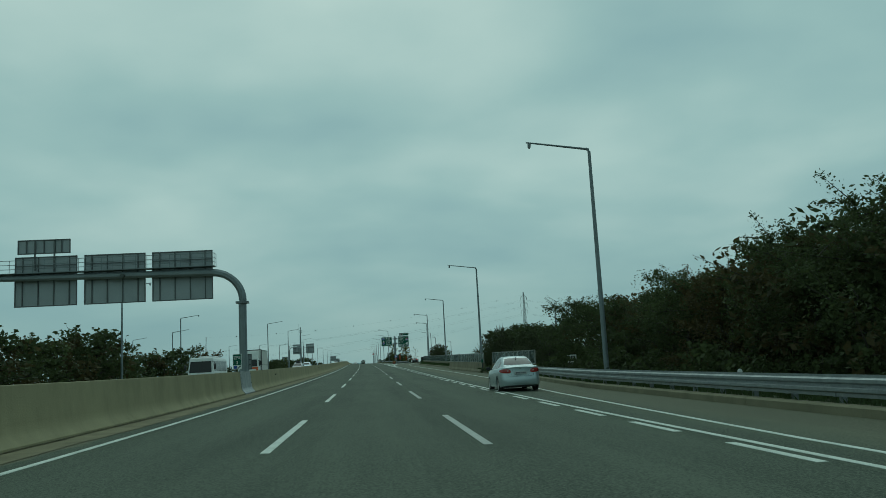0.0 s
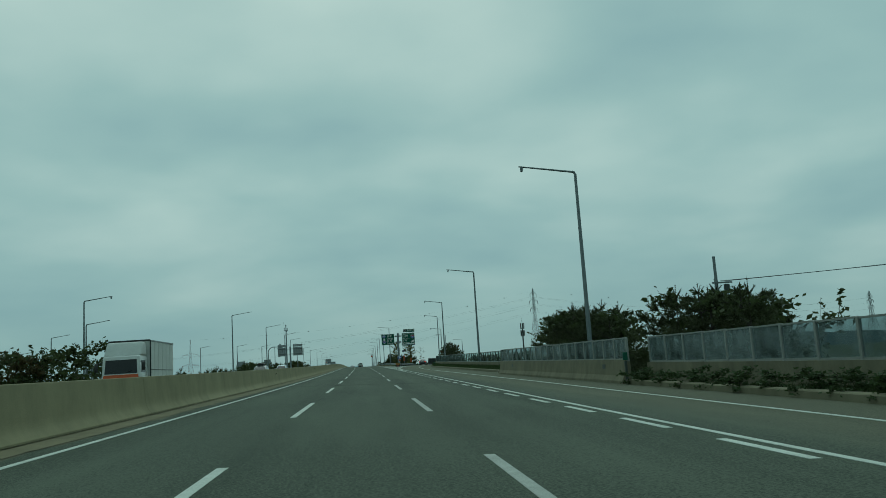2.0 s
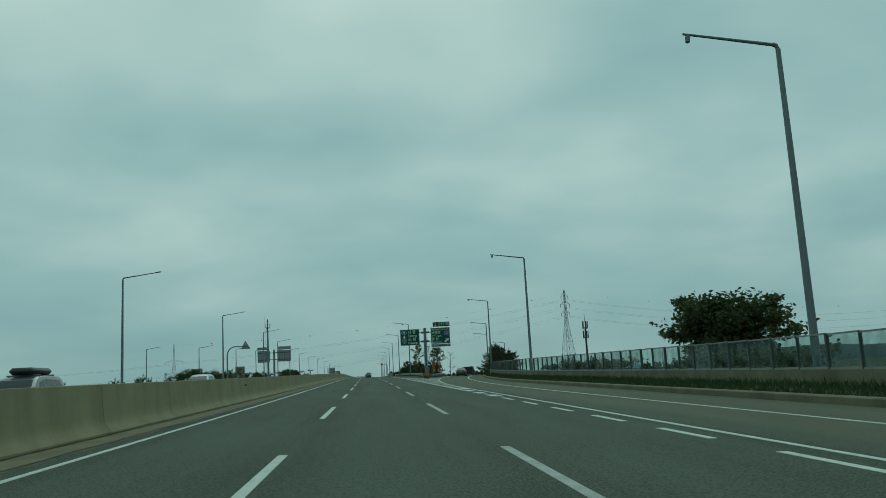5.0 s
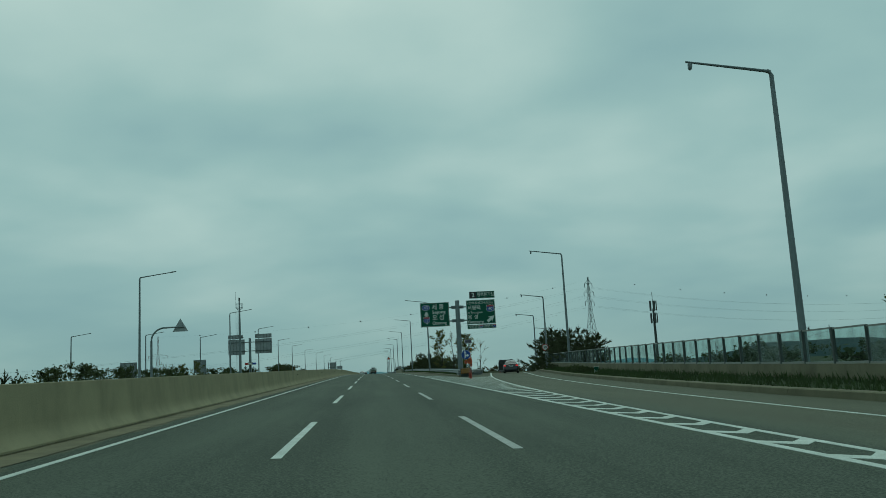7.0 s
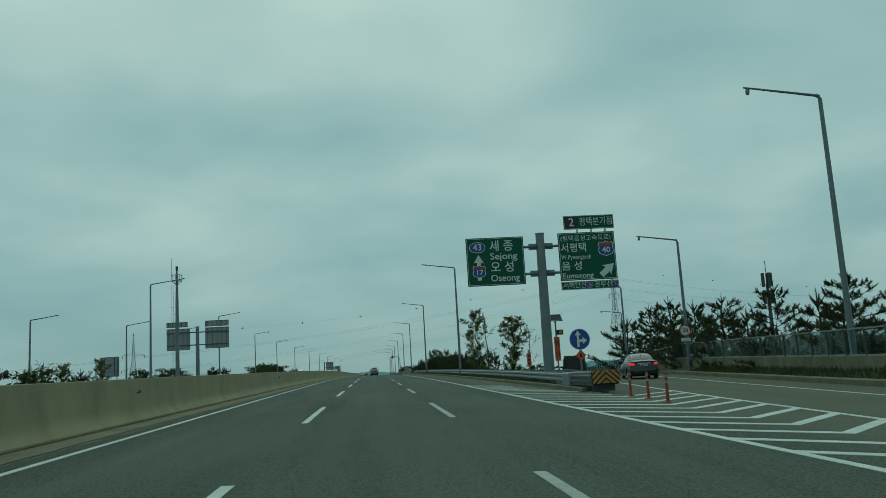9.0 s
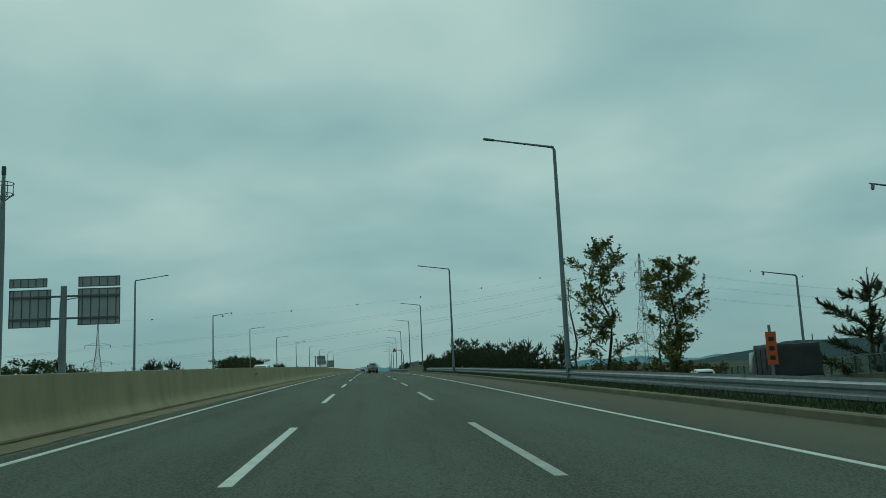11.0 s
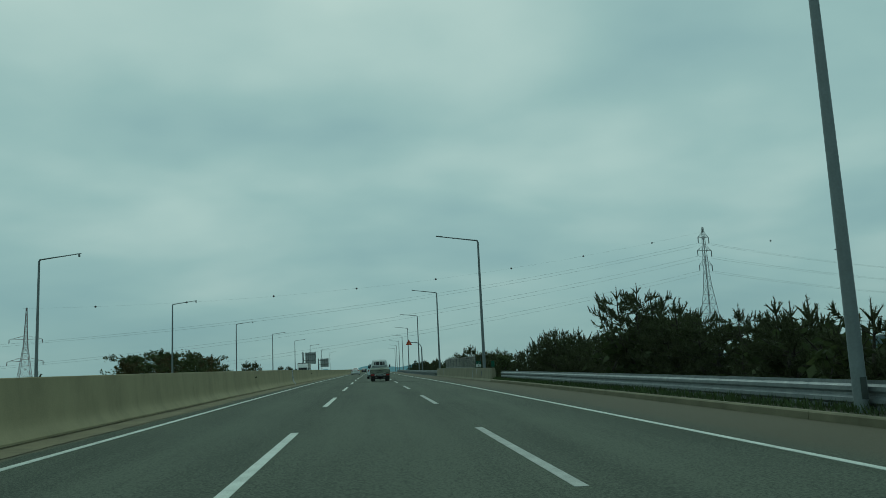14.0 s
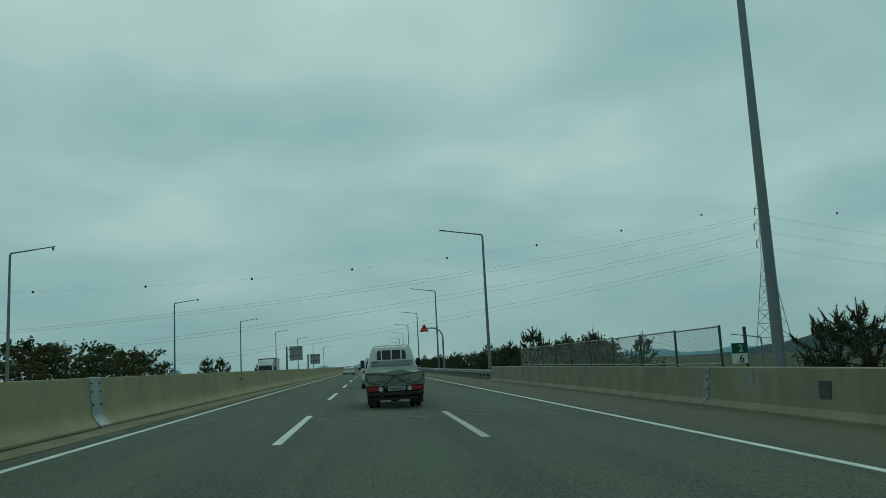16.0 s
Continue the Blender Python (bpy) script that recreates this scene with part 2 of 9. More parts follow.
def panel_glass(name, tint, haze, dirt):
    """Weathered acrylic: clear in part, milky and scratched in part."""
    m = bpy.data.materials.new(name)
    m.use_nodes = True
    nt = m.node_tree
    nt.nodes.clear()
    out = nt.nodes.new("ShaderNodeOutputMaterial")
    clear = nt.nodes.new("ShaderNodeBsdfTransparent")
    clear.inputs[0].default_value = (*tint, 1)
    p = nt.nodes.new("ShaderNodeBsdfPrincipled")
    p.inputs["Roughness"].default_value, p.inputs["Base Color"].default_value = 0.25, (*dirt, 1)
    tc = nt.nodes.new("ShaderNodeTexCoord")
    n = nt.nodes.new("ShaderNodeTexNoise")
    n.inputs["Scale"].default_value, n.inputs["Detail"].default_value = 1.6, 6.0
    nt.links.new(tc.outputs["Object"], n.inputs[0])
    info = nt.nodes.new("ShaderNodeObjectInfo")
    r = nt.nodes.new("ShaderNodeMapRange")
    for i, x in enumerate((0.3, 0.7, haze[0], haze[1])):
        r.inputs[i + 1].default_value = x
    a = nt.nodes.new("ShaderNodeMath")
    a.operation = "MULTIPLY_ADD"
    a.inputs[1].default_value, a.inputs[2].default_value = 0.30, -0.15
    nt.links.new(info.outputs["Random"], a.inputs[0])
    b = nt.nodes.new("ShaderNodeMath")
    nt.links.new(n.outputs[0], b.inputs[0])
    nt.links.new(a.outputs[0], b.inputs[1])
    nt.links.new(b.outputs[0], r.inputs[0])
    mix = nt.nodes.new("ShaderNodeMixShader")
    nt.links.new(r.outputs[0], mix.inputs[0])
    nt.links.new(clear.outputs[0], mix.inputs[1])
    nt.links.new(p.outputs[0], mix.inputs[2])
    nt.links.new(mix.outputs[0], out.inputs[0])
    return m


ASPHALT = asphalt_material("worn_asphalt", (0.031, 0.042, 0.0295), (0.098, 0.117, 0.084))
LINE = material("road_paint", (0.64, 0.68, 0.62), (0.38, 0.41, 0.36), rough=0.7, scale=2.2, fine=48, bump=0.2, fine_mix=0.5)
LINE_WORN = material("worn_road_paint", (0.46, 0.48, 0.44), (0.24, 0.25, 0.225), rough=0.75, scale=2.5, fine=45, bump=0.2, fine_mix=0.5)
JOINT = material("joint_mortar", (0.155, 0.165, 0.135), (0.11, 0.12, 0.098), rough=0.9, scale=2, fine=30)
SEAL = material("joint_seal", (0.035, 0.036, 0.032), (0.05, 0.05, 0.045), rough=0.9)
CONCRETE = concrete_material("barrier_concrete", (0.292, 0.264, 0.160), (0.240, 0.218, 0.132), (0.176, 0.158, 0.096))
CONCRETE_OLD = concrete_material("old_concrete", (0.235, 0.212, 0.142), (0.178, 0.160, 0.108), (0.092, 0.083, 0.056))
PARAPET = concrete_material("parapet_concrete", (0.272, 0.256, 0.180), (0.218, 0.204, 0.143), (0.140, 0.130, 0.092))
GUTTER = concrete_material("gutter_dust", (0.225, 0.198, 0.122), (0.178, 0.157, 0.098), (0.108, 0.097, 0.064))
SILT = material("silt_and_moss", (0.130, 0.118, 0.066), (0.070, 0.066, 0.036), rough=0.95, scale=1.2, fine=20, bump=0.4)
SOIL = material("verge_soil", (0.055, 0.055, 0.028), (0.034, 0.036, 0.018), rough=0.95, scale=0.9, fine=14, bump=0.5)
KERB = concrete_material("kerb_concrete", (0.225, 0.205, 0.135), (0.175, 0.16, 0.105), (0.115, 0.105, 0.07))
STEEL = material("galvanised_steel", (0.27, 0.30, 0.305), (0.19, 0.212, 0.218), rough=0.42, metal=0.6, scale=3, fine=25, bump=0.05, rough2=0.6)
POLE = material("weathered_pole_steel", (0.195, 0.235, 0.245), (0.145, 0.172, 0.178), rough=0.55, metal=0.3, scale=1.2, fine=20)
BOARD_BACK = material("sign_back_aluminium", (0.31, 0.345, 0.355), (0.25, 0.28, 0.29), rough=0.5, metal=0.3, scale=0.8, fine=15)
BOARD_RIB = material("sign_back_rib", (0.11, 0.12, 0.12), rough=0.5, metal=0.3)
POST_DARK = material("dark_fence_post", (0.07, 0.085, 0.08), (0.045, 0.055, 0.05), rough=0.55, metal=0.3)
RAIL_GREY = material("fence_rail_grey", (0.30, 0.31, 0.29), (0.22, 0.23, 0.21), rough=0.5, metal=0.4)
ACRYLIC_OLD = panel_glass("milky_acrylic", (0.64, 0.72, 0.73), (0.10, 0.62), (0.24, 0.29, 0.29))
ACRYLIC = panel_glass("scratched_acrylic", (0.80, 0.88, 0.86), (0.02, 0.40), (0.26, 0.31, 0.30))
SIGN_GREEN = material("sign_green", (0.006, 0.095, 0.060), (0.005, 0.080, 0.050), rough=0.5, scale=0.6, fine=8, spec=0.2)
SIGN_WHITE = material("sign_white", (0.66, 0.70, 0.67), (0.58, 0.62, 0.59), rough=0.45)
SIGN_BLUE = material("sign_blue", (0.012, 0.065, 0.30), (0.010, 0.05, 0.25), rough=0.4)
SIGN_RED = material("sign_red", (0.42, 0.035, 0.03), (0.34, 0.03, 0.025), rough=0.4)
SIGN_BLACK = material("sign_black", (0.016, 0.014, 0.016), rough=0.4)
SIGN_ORANGE = material("sign_orange", (0.62, 0.10, 0.025), (0.5, 0.08, 0.02), rough=0.5)
SIGN_YELLOW = material("sign_yellow", (0.52, 0.23, 0.03), (0.40, 0.17, 0.02), rough=0.5)
RED_POST = material("red_plastic", (0.36, 0.040, 0.018), (0.26, 0.03, 0.018), rough=0.5)
BARK = material("bark", (0.055, 0.045, 0.033), (0.03, 0.025, 0.02), rough=0.95, scale=6, fine=40, bump=0.5, stretch=(1, 1, 0.3))
PINE_NEEDLE = material("pine_needles", (0.092, 0.108, 0.050), (0.052, 0.062, 0.030), rough=0.75, scale=1.5, fine=14, per_piece=0.3, spec=0.2)
LEAF = material("broad_leaves", (0.088, 0.112, 0.042), (0.045, 0.062, 0.024), rough=0.7, scale=0.9, fine=8, per_piece=0.35, spec=0.25)
LEAF_RUST = material("autumn_leaves", (0.1170, 0.0858, 0.0374), (0.0546, 0.0530, 0.0218), rough=0.7, scale=0.8, fine=8, per_piece=0.3, spec=0.2)
LEAF_PALE = material("pale_leaves", (0.17, 0.17, 0.05), (0.085, 0.098, 0.03), rough=0.7, scale=1.2, fine=10, spec=0.25)
GRASS = material("verge_grass", (0.060, 0.098, 0.030), (0.034, 0.055, 0.018), rough=0.8, scale=0.8, fine=9)
for foliage, share in ((PINE_NEEDLE, 0.25), (LEAF, 0.4), (LEAF_RUST, 0.4), (LEAF_PALE, 0.4), (GRASS, 0.3)):
    leafy(foliage, share)
GROUND = material("field_soil_and_grass", (0.070, 0.075, 0.040), (0.042, 0.050, 0.026), rough=0.95, scale=0.05, fine=1.5, bump=0.3, spec=0.08)
# distance haze is mixed into both hill colours as blue
HAZED_HILL = material("hazed_wooded_hill", (0.042, 0.074, 0.080), (0.028, 0.052, 0.058), rough=1.0, scale=0.01, fine=0.08, spec=0.05)
HAZED_RIDGE = material("hazed_distant_ridge", (0.16, 0.30, 0.34), (0.14, 0.265, 0.30), rough=1.0, scale=0.003, fine=0.02, spec=0.0)
RUBBER = material("tyre_rubber", (0.018, 0.018, 0.018), (0.028, 0.027, 0.025), rough=0.85, scale=8, fine=60)
BLACK_PLASTIC = material("black_plastic", (0.016, 0.016, 0.017), (0.022, 0.022, 0.022), rough=0.5)
SOLAR = material("solar_cells", (0.012, 0.016, 0.028), (0.02, 0.024, 0.04), rough=0.55, spec=0.2)
WIRE = material("cable", (0.10, 0.13, 0.14), rough=0.6)


# ---- helpers: the road's own coordinates are s along, o across to the right, h over the crown ----
S_NODE = np.array([-60, -20, 60, 140, 220, 300, 380, 460, 620, 760.0])
BEND = np.array([0, 3.047, 0.028, 1.112, 0.272, 0.197, 0.480, -0.722, -0.682, 0]) * 1e-4
GRADE = np.array([0, 4.310, 0.466, 0.275, -0.113, -0.676, -0.622, 0.147, 0.139, 0]) * 1e-4
S_TAB = np.arange(-400, 4601, 1.0)


def _table():
    th = np.cumsum(np.interp(S_TAB, S_NODE, BEND))
    ph = np.cumsum(np.interp(S_TAB, S_NODE, GRADE))
    th -= np.interp(0, S_TAB, th)
    ph -= np.interp(0, S_TAB, ph)
    ph = np.where(S_TAB > 560, np.interp(560, S_TAB, ph) * np.exp(-(S_TAB - 560) / 120), ph)
    ph = np.where(S_TAB < 0, ph * 0.3, ph)
    x, y, z = np.cumsum(-np.sin(th)), np.cumsum(np.cos(th)), np.cumsum(ph)
    return th, x - np.interp(0, S_TAB, x), y - np.interp(0, S_TAB, y), z - np.interp(0, S_TAB, z)


T_TAB, X_TAB, Y_TAB, Z_TAB = _table()


def heading(s):
    return float(np.interp(s, S_TAB, T_TAB))


def P(s, o, h=0.0):
    """World place of a point s metres along the road, o across and h over its crown line."""
    th = heading(s)
    return Vector((float(np.interp(s, S_TAB, X_TAB)) + o * math.cos(th), float(np.interp(s, S_TAB, Y_TAB)) + o * math.sin(th), float(np.interp(s, S_TAB, Z_TAB)) + h))


def fall(o):
    """Height of the paved surface across the road: two per cent down to each side of the median."""
    return -0.02 * o if o > -6.55 else 0.131 + 0.02 * (o + 6.55)


def at(s, o, h=None, turn=0.0):
    """Pose on the paved surface (or at height h), facing along the road, turned by degrees."""
    p = P(s, o, fall(o) if h is None else h)
    return Matrix.Translation(p) @ Matrix.Rotation(heading(s) + radians(turn), 4, "Z")


def mesh_of(bm, name, smooth=False):
    me = bpy.data.meshes.new(name)
    bm.normal_update()
    bm.to_mesh(me)
    bm.free()
    if smooth:
        for f in me.polygons:
            f.use_smooth = True
    return me


def soften(me, angle=35):
    """Smooth shading with edges sharper than the angle kept."""
    for f in me.polygons:
        f.use_smooth = True
    me.set_sharp_from_angle(angle=radians(angle))
    return me


def thing(name, label, category, m=None, group="", kind=""):
    ob = new(name)
    ob.empty_display_size = 0.3
    ob.matrix_world = m or Matrix.Identity(4)
    return tagged(ob, label, category, group, kind)


def part(name, data, mat, parent, label="", m=None):
    """One mesh object under a thing or a part."""
    me = mesh_of(data, name) if isinstance(data, bmesh.types.BMesh) else data
    if not me.materials:
        me.materials.append(mat)
    ob = new(name, me)
    ob.parent = parent
    if m is not None:
        ob.matrix_basis = m
    return tagged(ob, label)


def solo(name, data, mat, label, category, m=None, group="", kind=""):
    """A thing or a piece of the setting that is one mesh."""
    me = mesh_of(data, name) if isinstance(data, bmesh.types.BMesh) else data
    if not me.materials:
        me.materials.append(mat)
    ob = new(name, me)
    if m is not None:
        ob.matrix_world = m
    return tagged(ob, label, category, group, kind)


def cuboid(bm, x0, x1, y0, y1, z0, z1, bevel=0.0, m=None):
    r = bmesh.ops.create_cube(bm, size=1.0, matrix=Matrix.Translation(((x0 + x1) / 2, (y0 + y1) / 2, (z0 + z1) / 2)) @ Matrix.Diagonal((x1 - x0, y1 - y0, z1 - z0, 1)))
    vs = r["verts"]
    if bevel:
        es = list({e for v in vs for e in v.link_edges})
        out = bmesh.ops.bevel(bm, geom=es, offset=bevel, segments=1, affect="EDGES", profile=0.5)
        vs = list({v for f in out["faces"] for v in f.verts} | {v for v in vs if v.is_valid})
    if m is not None:
        bmesh.ops.transform(bm, matrix=m, verts=vs)
    return vs


def box(x0, x1, y0, y1, z0, z1, bevel=0.0, m=None):
    bm = bmesh.new()
    cuboid(bm, x0, x1, y0, y1, z0, z1, bevel, m)
    return bm


def tube(bm, pts, radii, sides=8, cap=True, square=False):
    """A tapered tube through the points."""
    rings = []
    pts = [Vector(p) for p in pts]
    if isinstance(radii, (int, float)):
        radii = [radii] * len(pts)
    for i, p in enumerate(pts):
        d = (pts[min(i + 1, len(pts) - 1)] - pts[max(i - 1, 0)]).normalized()
        side = d.cross(Vector((0, 0, 1)))
        if side.length < 0.05:
            side = d.cross(Vector((0, 1, 0)))
        side.normalize()
        up = side.cross(d)
        ring = []
        for k in range(sides):
            a = 2 * math.pi * (k + (0.5 if square else 0)) / sides
            ring.append(bm.verts.new(p + (side * math.cos(a) + up * math.sin(a)) * radii[i]))
        rings.append(ring)
    for a, b in zip(rings, rings[1:]):
        for k in range(sides):
            bm.faces.new((a[k], a[(k + 1) % sides], b[(k + 1) % sides], b[k]))
    if cap:
        bm.faces.new(rings[0])
        bm.faces.new(rings[-1][::-1])
    return bm


def disc(bm, radius, depth, m, sides=24):
    bmesh.ops.create_cone(bm, cap_ends=True, segments=sides, radius1=radius, radius2=radius, depth=depth, matrix=m)


def sweep(profile, s0, s1, step, shift=None, closed=True, flat_ends=True):
    """Profile points (o, h) drawn along the road from s0 to s1; shift(s) moves it across; heights are over the pavement there when given as ('r', h)."""
    n = max(1, int(math.ceil((s1 - s0) / step)))
    bm = bmesh.new()
    uv = bm.loops.layers.uv.new("road")
    rings = []
    for i in range(n + 1):
        s = s0 + (s1 - s0) * i / n
        d = shift(s) if shift else 0.0
        rings.append([(bm.verts.new(P(s, o + d, h + fall(o + d))), s, o + d) for o, h in profile])
    k = len(profile)
    for a, b in zip(rings, rings[1:]):
        for j in range(k if closed else k - 1):
            q = (a[j], a[(j + 1) % k], b[(j + 1) % k], b[j])
            f = bm.faces.new([v for v, _, _ in q])
            for loop, (_, s, o) in zip(f.loops, q):
                loop[uv].uv = (o, s)
    if closed and flat_ends:
        bm.faces.new([v for v, _, _ in rings[0]][::-1])
        bm.faces.new([v for v, _, _ in rings[-1]])
    bmesh.ops.recalc_face_normals(bm, faces=bm.faces)
    return bm


def ribbon(edges, s0, s1, step, lift=0.0, n=1):
    """Paved strip between two edge functions of s, with UV in metres across and along."""
    rows = max(1, int(math.ceil((s1 - s0) / step)))
    bm = bmesh.new()
    uv = bm.loops.layers.uv.new("road")
    grid = []
    for i in range(rows + 1):
        s = s0 + (s1 - s0) * i / rows
        a, b = edges(s)
        grid.append([(bm.verts.new(P(s, o, fall(o) + lift)), s, o) for o in [a + (b - a) * j / n for j in range(n + 1)]])
    for a, b in zip(grid, grid[1:]):
        for j in range(n):
            q = (a[j], a[j + 1], b[j + 1], b[j])
            f = bm.faces.new([v for v, _, _ in q])
            for loop, (_, s, o) in zip(f.loops, q):
                loop[uv].uv = (o, s)
    return bm


def smoothstep(a, b, x):
    t = min(1.0, max(0.0, (x - a) / (b - a)))
    return t * t * (3 - 2 * t)


# ---- plan of the exit lane ----
def ramp_bend(s, start):
    """The ramp swings away, then runs on nearly straight."""
    return 0.0009 * max(0.0, min(s, 248.0) - start) ** 2 + 0.145 * max(0.0, s - 248.0)


def exit_edge(s):
    """Outer edge line of the exit lane."""
    return float(np.interp(s, [-60, 10, 25, 34.4, 46, 58, 90, 160], [6.2, 6.25, 6.9, 7.25, 8.1, 8.5, 9.0, 9.0])) + ramp_bend(s, 160)


def gore_edge(s):
    """Left edge line of the ramp past the nose."""
    return 5.85 + ramp_bend(s, 166)


def dip(s):
    """How far the ramp falls below the main road."""
    return -0.035 * max(0.0, s - 268)


def verge(s):
    """Kerb behind the outer shoulder."""
    return float(np.interp(s, [-60, 14, 37, 46, 64, 80], [9.2, 9.2, 9.35, 9.9, 10.7, 10.75])) if s < 80 else max(10.75, float(np.interp(s, [80, 111.3, 119, 170], [10.75, 10.75, 11.8, 11.9])), exit_edge(s) + 2.2)


def right_land(s):
    return float(np.interp(s, [-400, 66, 80, 120, 170, 210, 250, 290, 330, 350, 4600], [11.5, 12.5, 14, 15, 15, 17, 21.5, 24, 17, 11.5, 11.5]))


def left_land(s):
    return float(np.interp(s, [-400, 200, 300, 400, 4600], [-22.5, -23.0, -25.0, -28.0, -28.0]))


# ---- ground ----
def build_ground():
    ss = [-400, -250, -150, -80] + list(range(-50, 720, 10)) + [760, 820, 900, 1050, 1300, 1700, 2300, 3200, 4500]
    fr = [0, 1.0, 3, 6, 9, 14, 25, 60, 140, 320, 700, 1500, 3000]
    bm = bmesh.new()
    grid = []
    for s in ss:
        L, R = left_land(s), right_land(s)
        row = []
        for side, edge in ((-1, L), (1, R)):
            pts = []
            for d in fr:
                o = edge + side * d
                h = fall(edge) - 0.30 - min(d, 9) * 0.50 - (0.8 if d > 60 else 0) + 0.35 * noise.noise(Vector((s * 0.02, o * 0.02, side)))
                if d == 0:
                    h = fall(edge) - 0.12
                pts.append(bm.verts.new(P(s, o, h)))
            row.append(pts)
        mid = [bm.verts.new(P(s, o, fall(o) - 0.16 + (dip(s) if o > 10.0 else 0.0) - (0.35 if 9.5 < o < 10.0 and s > 262 else 0))) for o in (L + 0.9, -14, -6.55, 0, 8.6, 9.7, (9.7 + R) / 2 if R > 11.6 else 10.4, R - 0.6)]
        grid.append(row[0][::-1] + mid + row[1])
    for a, b in zip(grid, grid[1:]):
        for j in range(len(a) - 1):
            bm.faces.new((a[j], a[j + 1], b[j + 1], b[j]))
    me = mesh_of(bm, "ground", smooth=True)
    solo("ground", me, GROUND, "dry grass and bare soil of the road embankment and the low fields round it", "ground", kind="structure")


def build_hills():
    """Low wooded ridges far to the right and ahead, one pale ridge on the horizon; their colours carry the haze."""
    rng = random.Random(3)

    def ridge(name, x0, x1, y, depth, top, mat, label, z0, steps=60, turn=0.0):
        bm = bmesh.new()
        rows = []
        for j, f in enumerate((0.0, 0.35, 0.7, 1.0, 1.5)):
            row = []
            for i in range(steps + 1):
                u = i / steps
                x = x0 + (x1 - x0) * u
                env = math.sin(math.pi * u) ** 0.35
                n = 0.55 + 0.45 * noise.noise(Vector((u * 5.0, top * 0.1, 1.3))) + 0.22 * noise.noise(Vector((u * 17.0, 4.1, top))) + 0.05 * noise.noise(Vector((u * 70.0, 9.1, j)))
                hgt = top * env * n * (math.sin(min(f, 1.0) * math.pi / 2) if f <= 1 else 0.3)
                row.append(bm.verts.new((x, y + (f - 1) * depth + turn * u, z0 + hgt)))
            rows.append(row)
        for a, b in zip(rows, rows[1:]):
            for i in range(steps):
                bm.faces.new((a[i], a[i + 1], b[i + 1], b[i]))
        solo(name, mesh_of(bm, name, smooth=True), mat, label, "hill", kind="structure")

    ridge("backdrop_hill", 395, 1900, 1650, 350, 52, HAZED_HILL, "low dark wooded hill beyond the fields, painted hazy blue", -8)
    ridge("backdrop_hill", 120, 700, 1500, 250, 13, HAZED_HILL, "low dark wooded hill beyond the fields, painted hazy blue", -8)
    ridge("backdrop_ridge", -420, 240, 3600, 500, 62, HAZED_RIDGE, "mountain ridge on the horizon ahead, painted hazy pale blue", -5)
    ridge("backdrop_ridge", 700, 2800, 3900, 500, 70, HAZED_RIDGE, "mountain ridge on the horizon, painted hazy pale blue", -5)


# ---- carriageways and markings ----
ROAD = thing("road", "grey worn asphalt carriageway with white lane markings", "road", kind="structure")


def build_road():
    part("main_carriageway", ribbon(lambda s: (-6.6, verge(s) + 0.02), -120, 254, 4, n=8), ASPHALT, ROAD)
    part("main_carriageway", ribbon(lambda s: (-6.6, 8.3), 254, 1200, 6, n=8), ASPHALT, ROAD)
    part("opposite_carriageway", ribbon(lambda s: (left_land(s) + 0.6, -6.9), -120, 1200, 8, n=4), ASPHALT, ROAD)
    rows = [254 + 4 * i for i in range(24)]
    bm = bmesh.new()
    uv = bm.loops.layers.uv.new("road")
    grid = [[(bm.verts.new(P(s, o, fall(o) + dip(s))), s, o) for o in (gore_edge(s) - 1.1, (gore_edge(s) + exit_edge(s)) / 2, exit_edge(s) + 2.4)] for s in rows]
    for a, b in zip(grid, grid[1:]):
        for j in range(2):
            q = (a[j], a[j + 1], b[j + 1], b[j])
            f = bm.faces.new([v for v, _, _ in q])
            for loop, (_, s, o) in zip(f.loops, q):
                loop[uv].uv = (o - 3.0, s)
    part("exit_ramp", bm, ASPHALT, ROAD)


def mark(quad, mat, name="lane_mark", lift=0.006):
    """Painted mark: corner list of (s, o), 6 mm thick over the pavement."""
    bm = bmesh.new()
    top = [bm.verts.new(P(s, o, fall(o) + lift + (dip(s) if s > 254 and o > 9 else 0))) for s, o in quad]
    low = [bm.verts.new(v.co - Vector((0, 0, 0.02))) for v in top]
    bm.faces.new(top)
    n = len(top)
    for i in range(n):
        bm.faces.new((top[i], low[i], low[(i + 1) % n], top[(i + 1) % n]))
    bmesh.ops.recalc_face_normals(bm, faces=bm.faces)
    return part(name, bm, mat, ROAD)


def line_strip(fn, s0, s1, width, mat, step=4, name="edge_line"):
    bm = bmesh.new()
    n = max(1, int((s1 - s0) / step))
    rows = []
    for i in range(n + 1):
        s = s0 + (s1 - s0) * i / n
        o = fn(s)
        z = 0.006 + (dip(s) if s > 254 and o > 9 else 0)
        rows.append([bm.verts.new(P(s, o + d, fall(o + d) + z - drop)) for d, drop in ((-width / 2, 0.02), (-width / 2, 0), (width / 2, 0), (width / 2, 0.02))])
    for a, b in zip(rows, rows[1:]):
        for j in range(3):
            bm.faces.new((a[j], a[j + 1], b[j + 1], b[j]))
    return part(name, bm, mat, ROAD)


def wander(s, k, seed):
    """Slow uneven drift along the road, -1 to 1."""
    return noise.noise(Vector((s * k, seed, 0.7)))


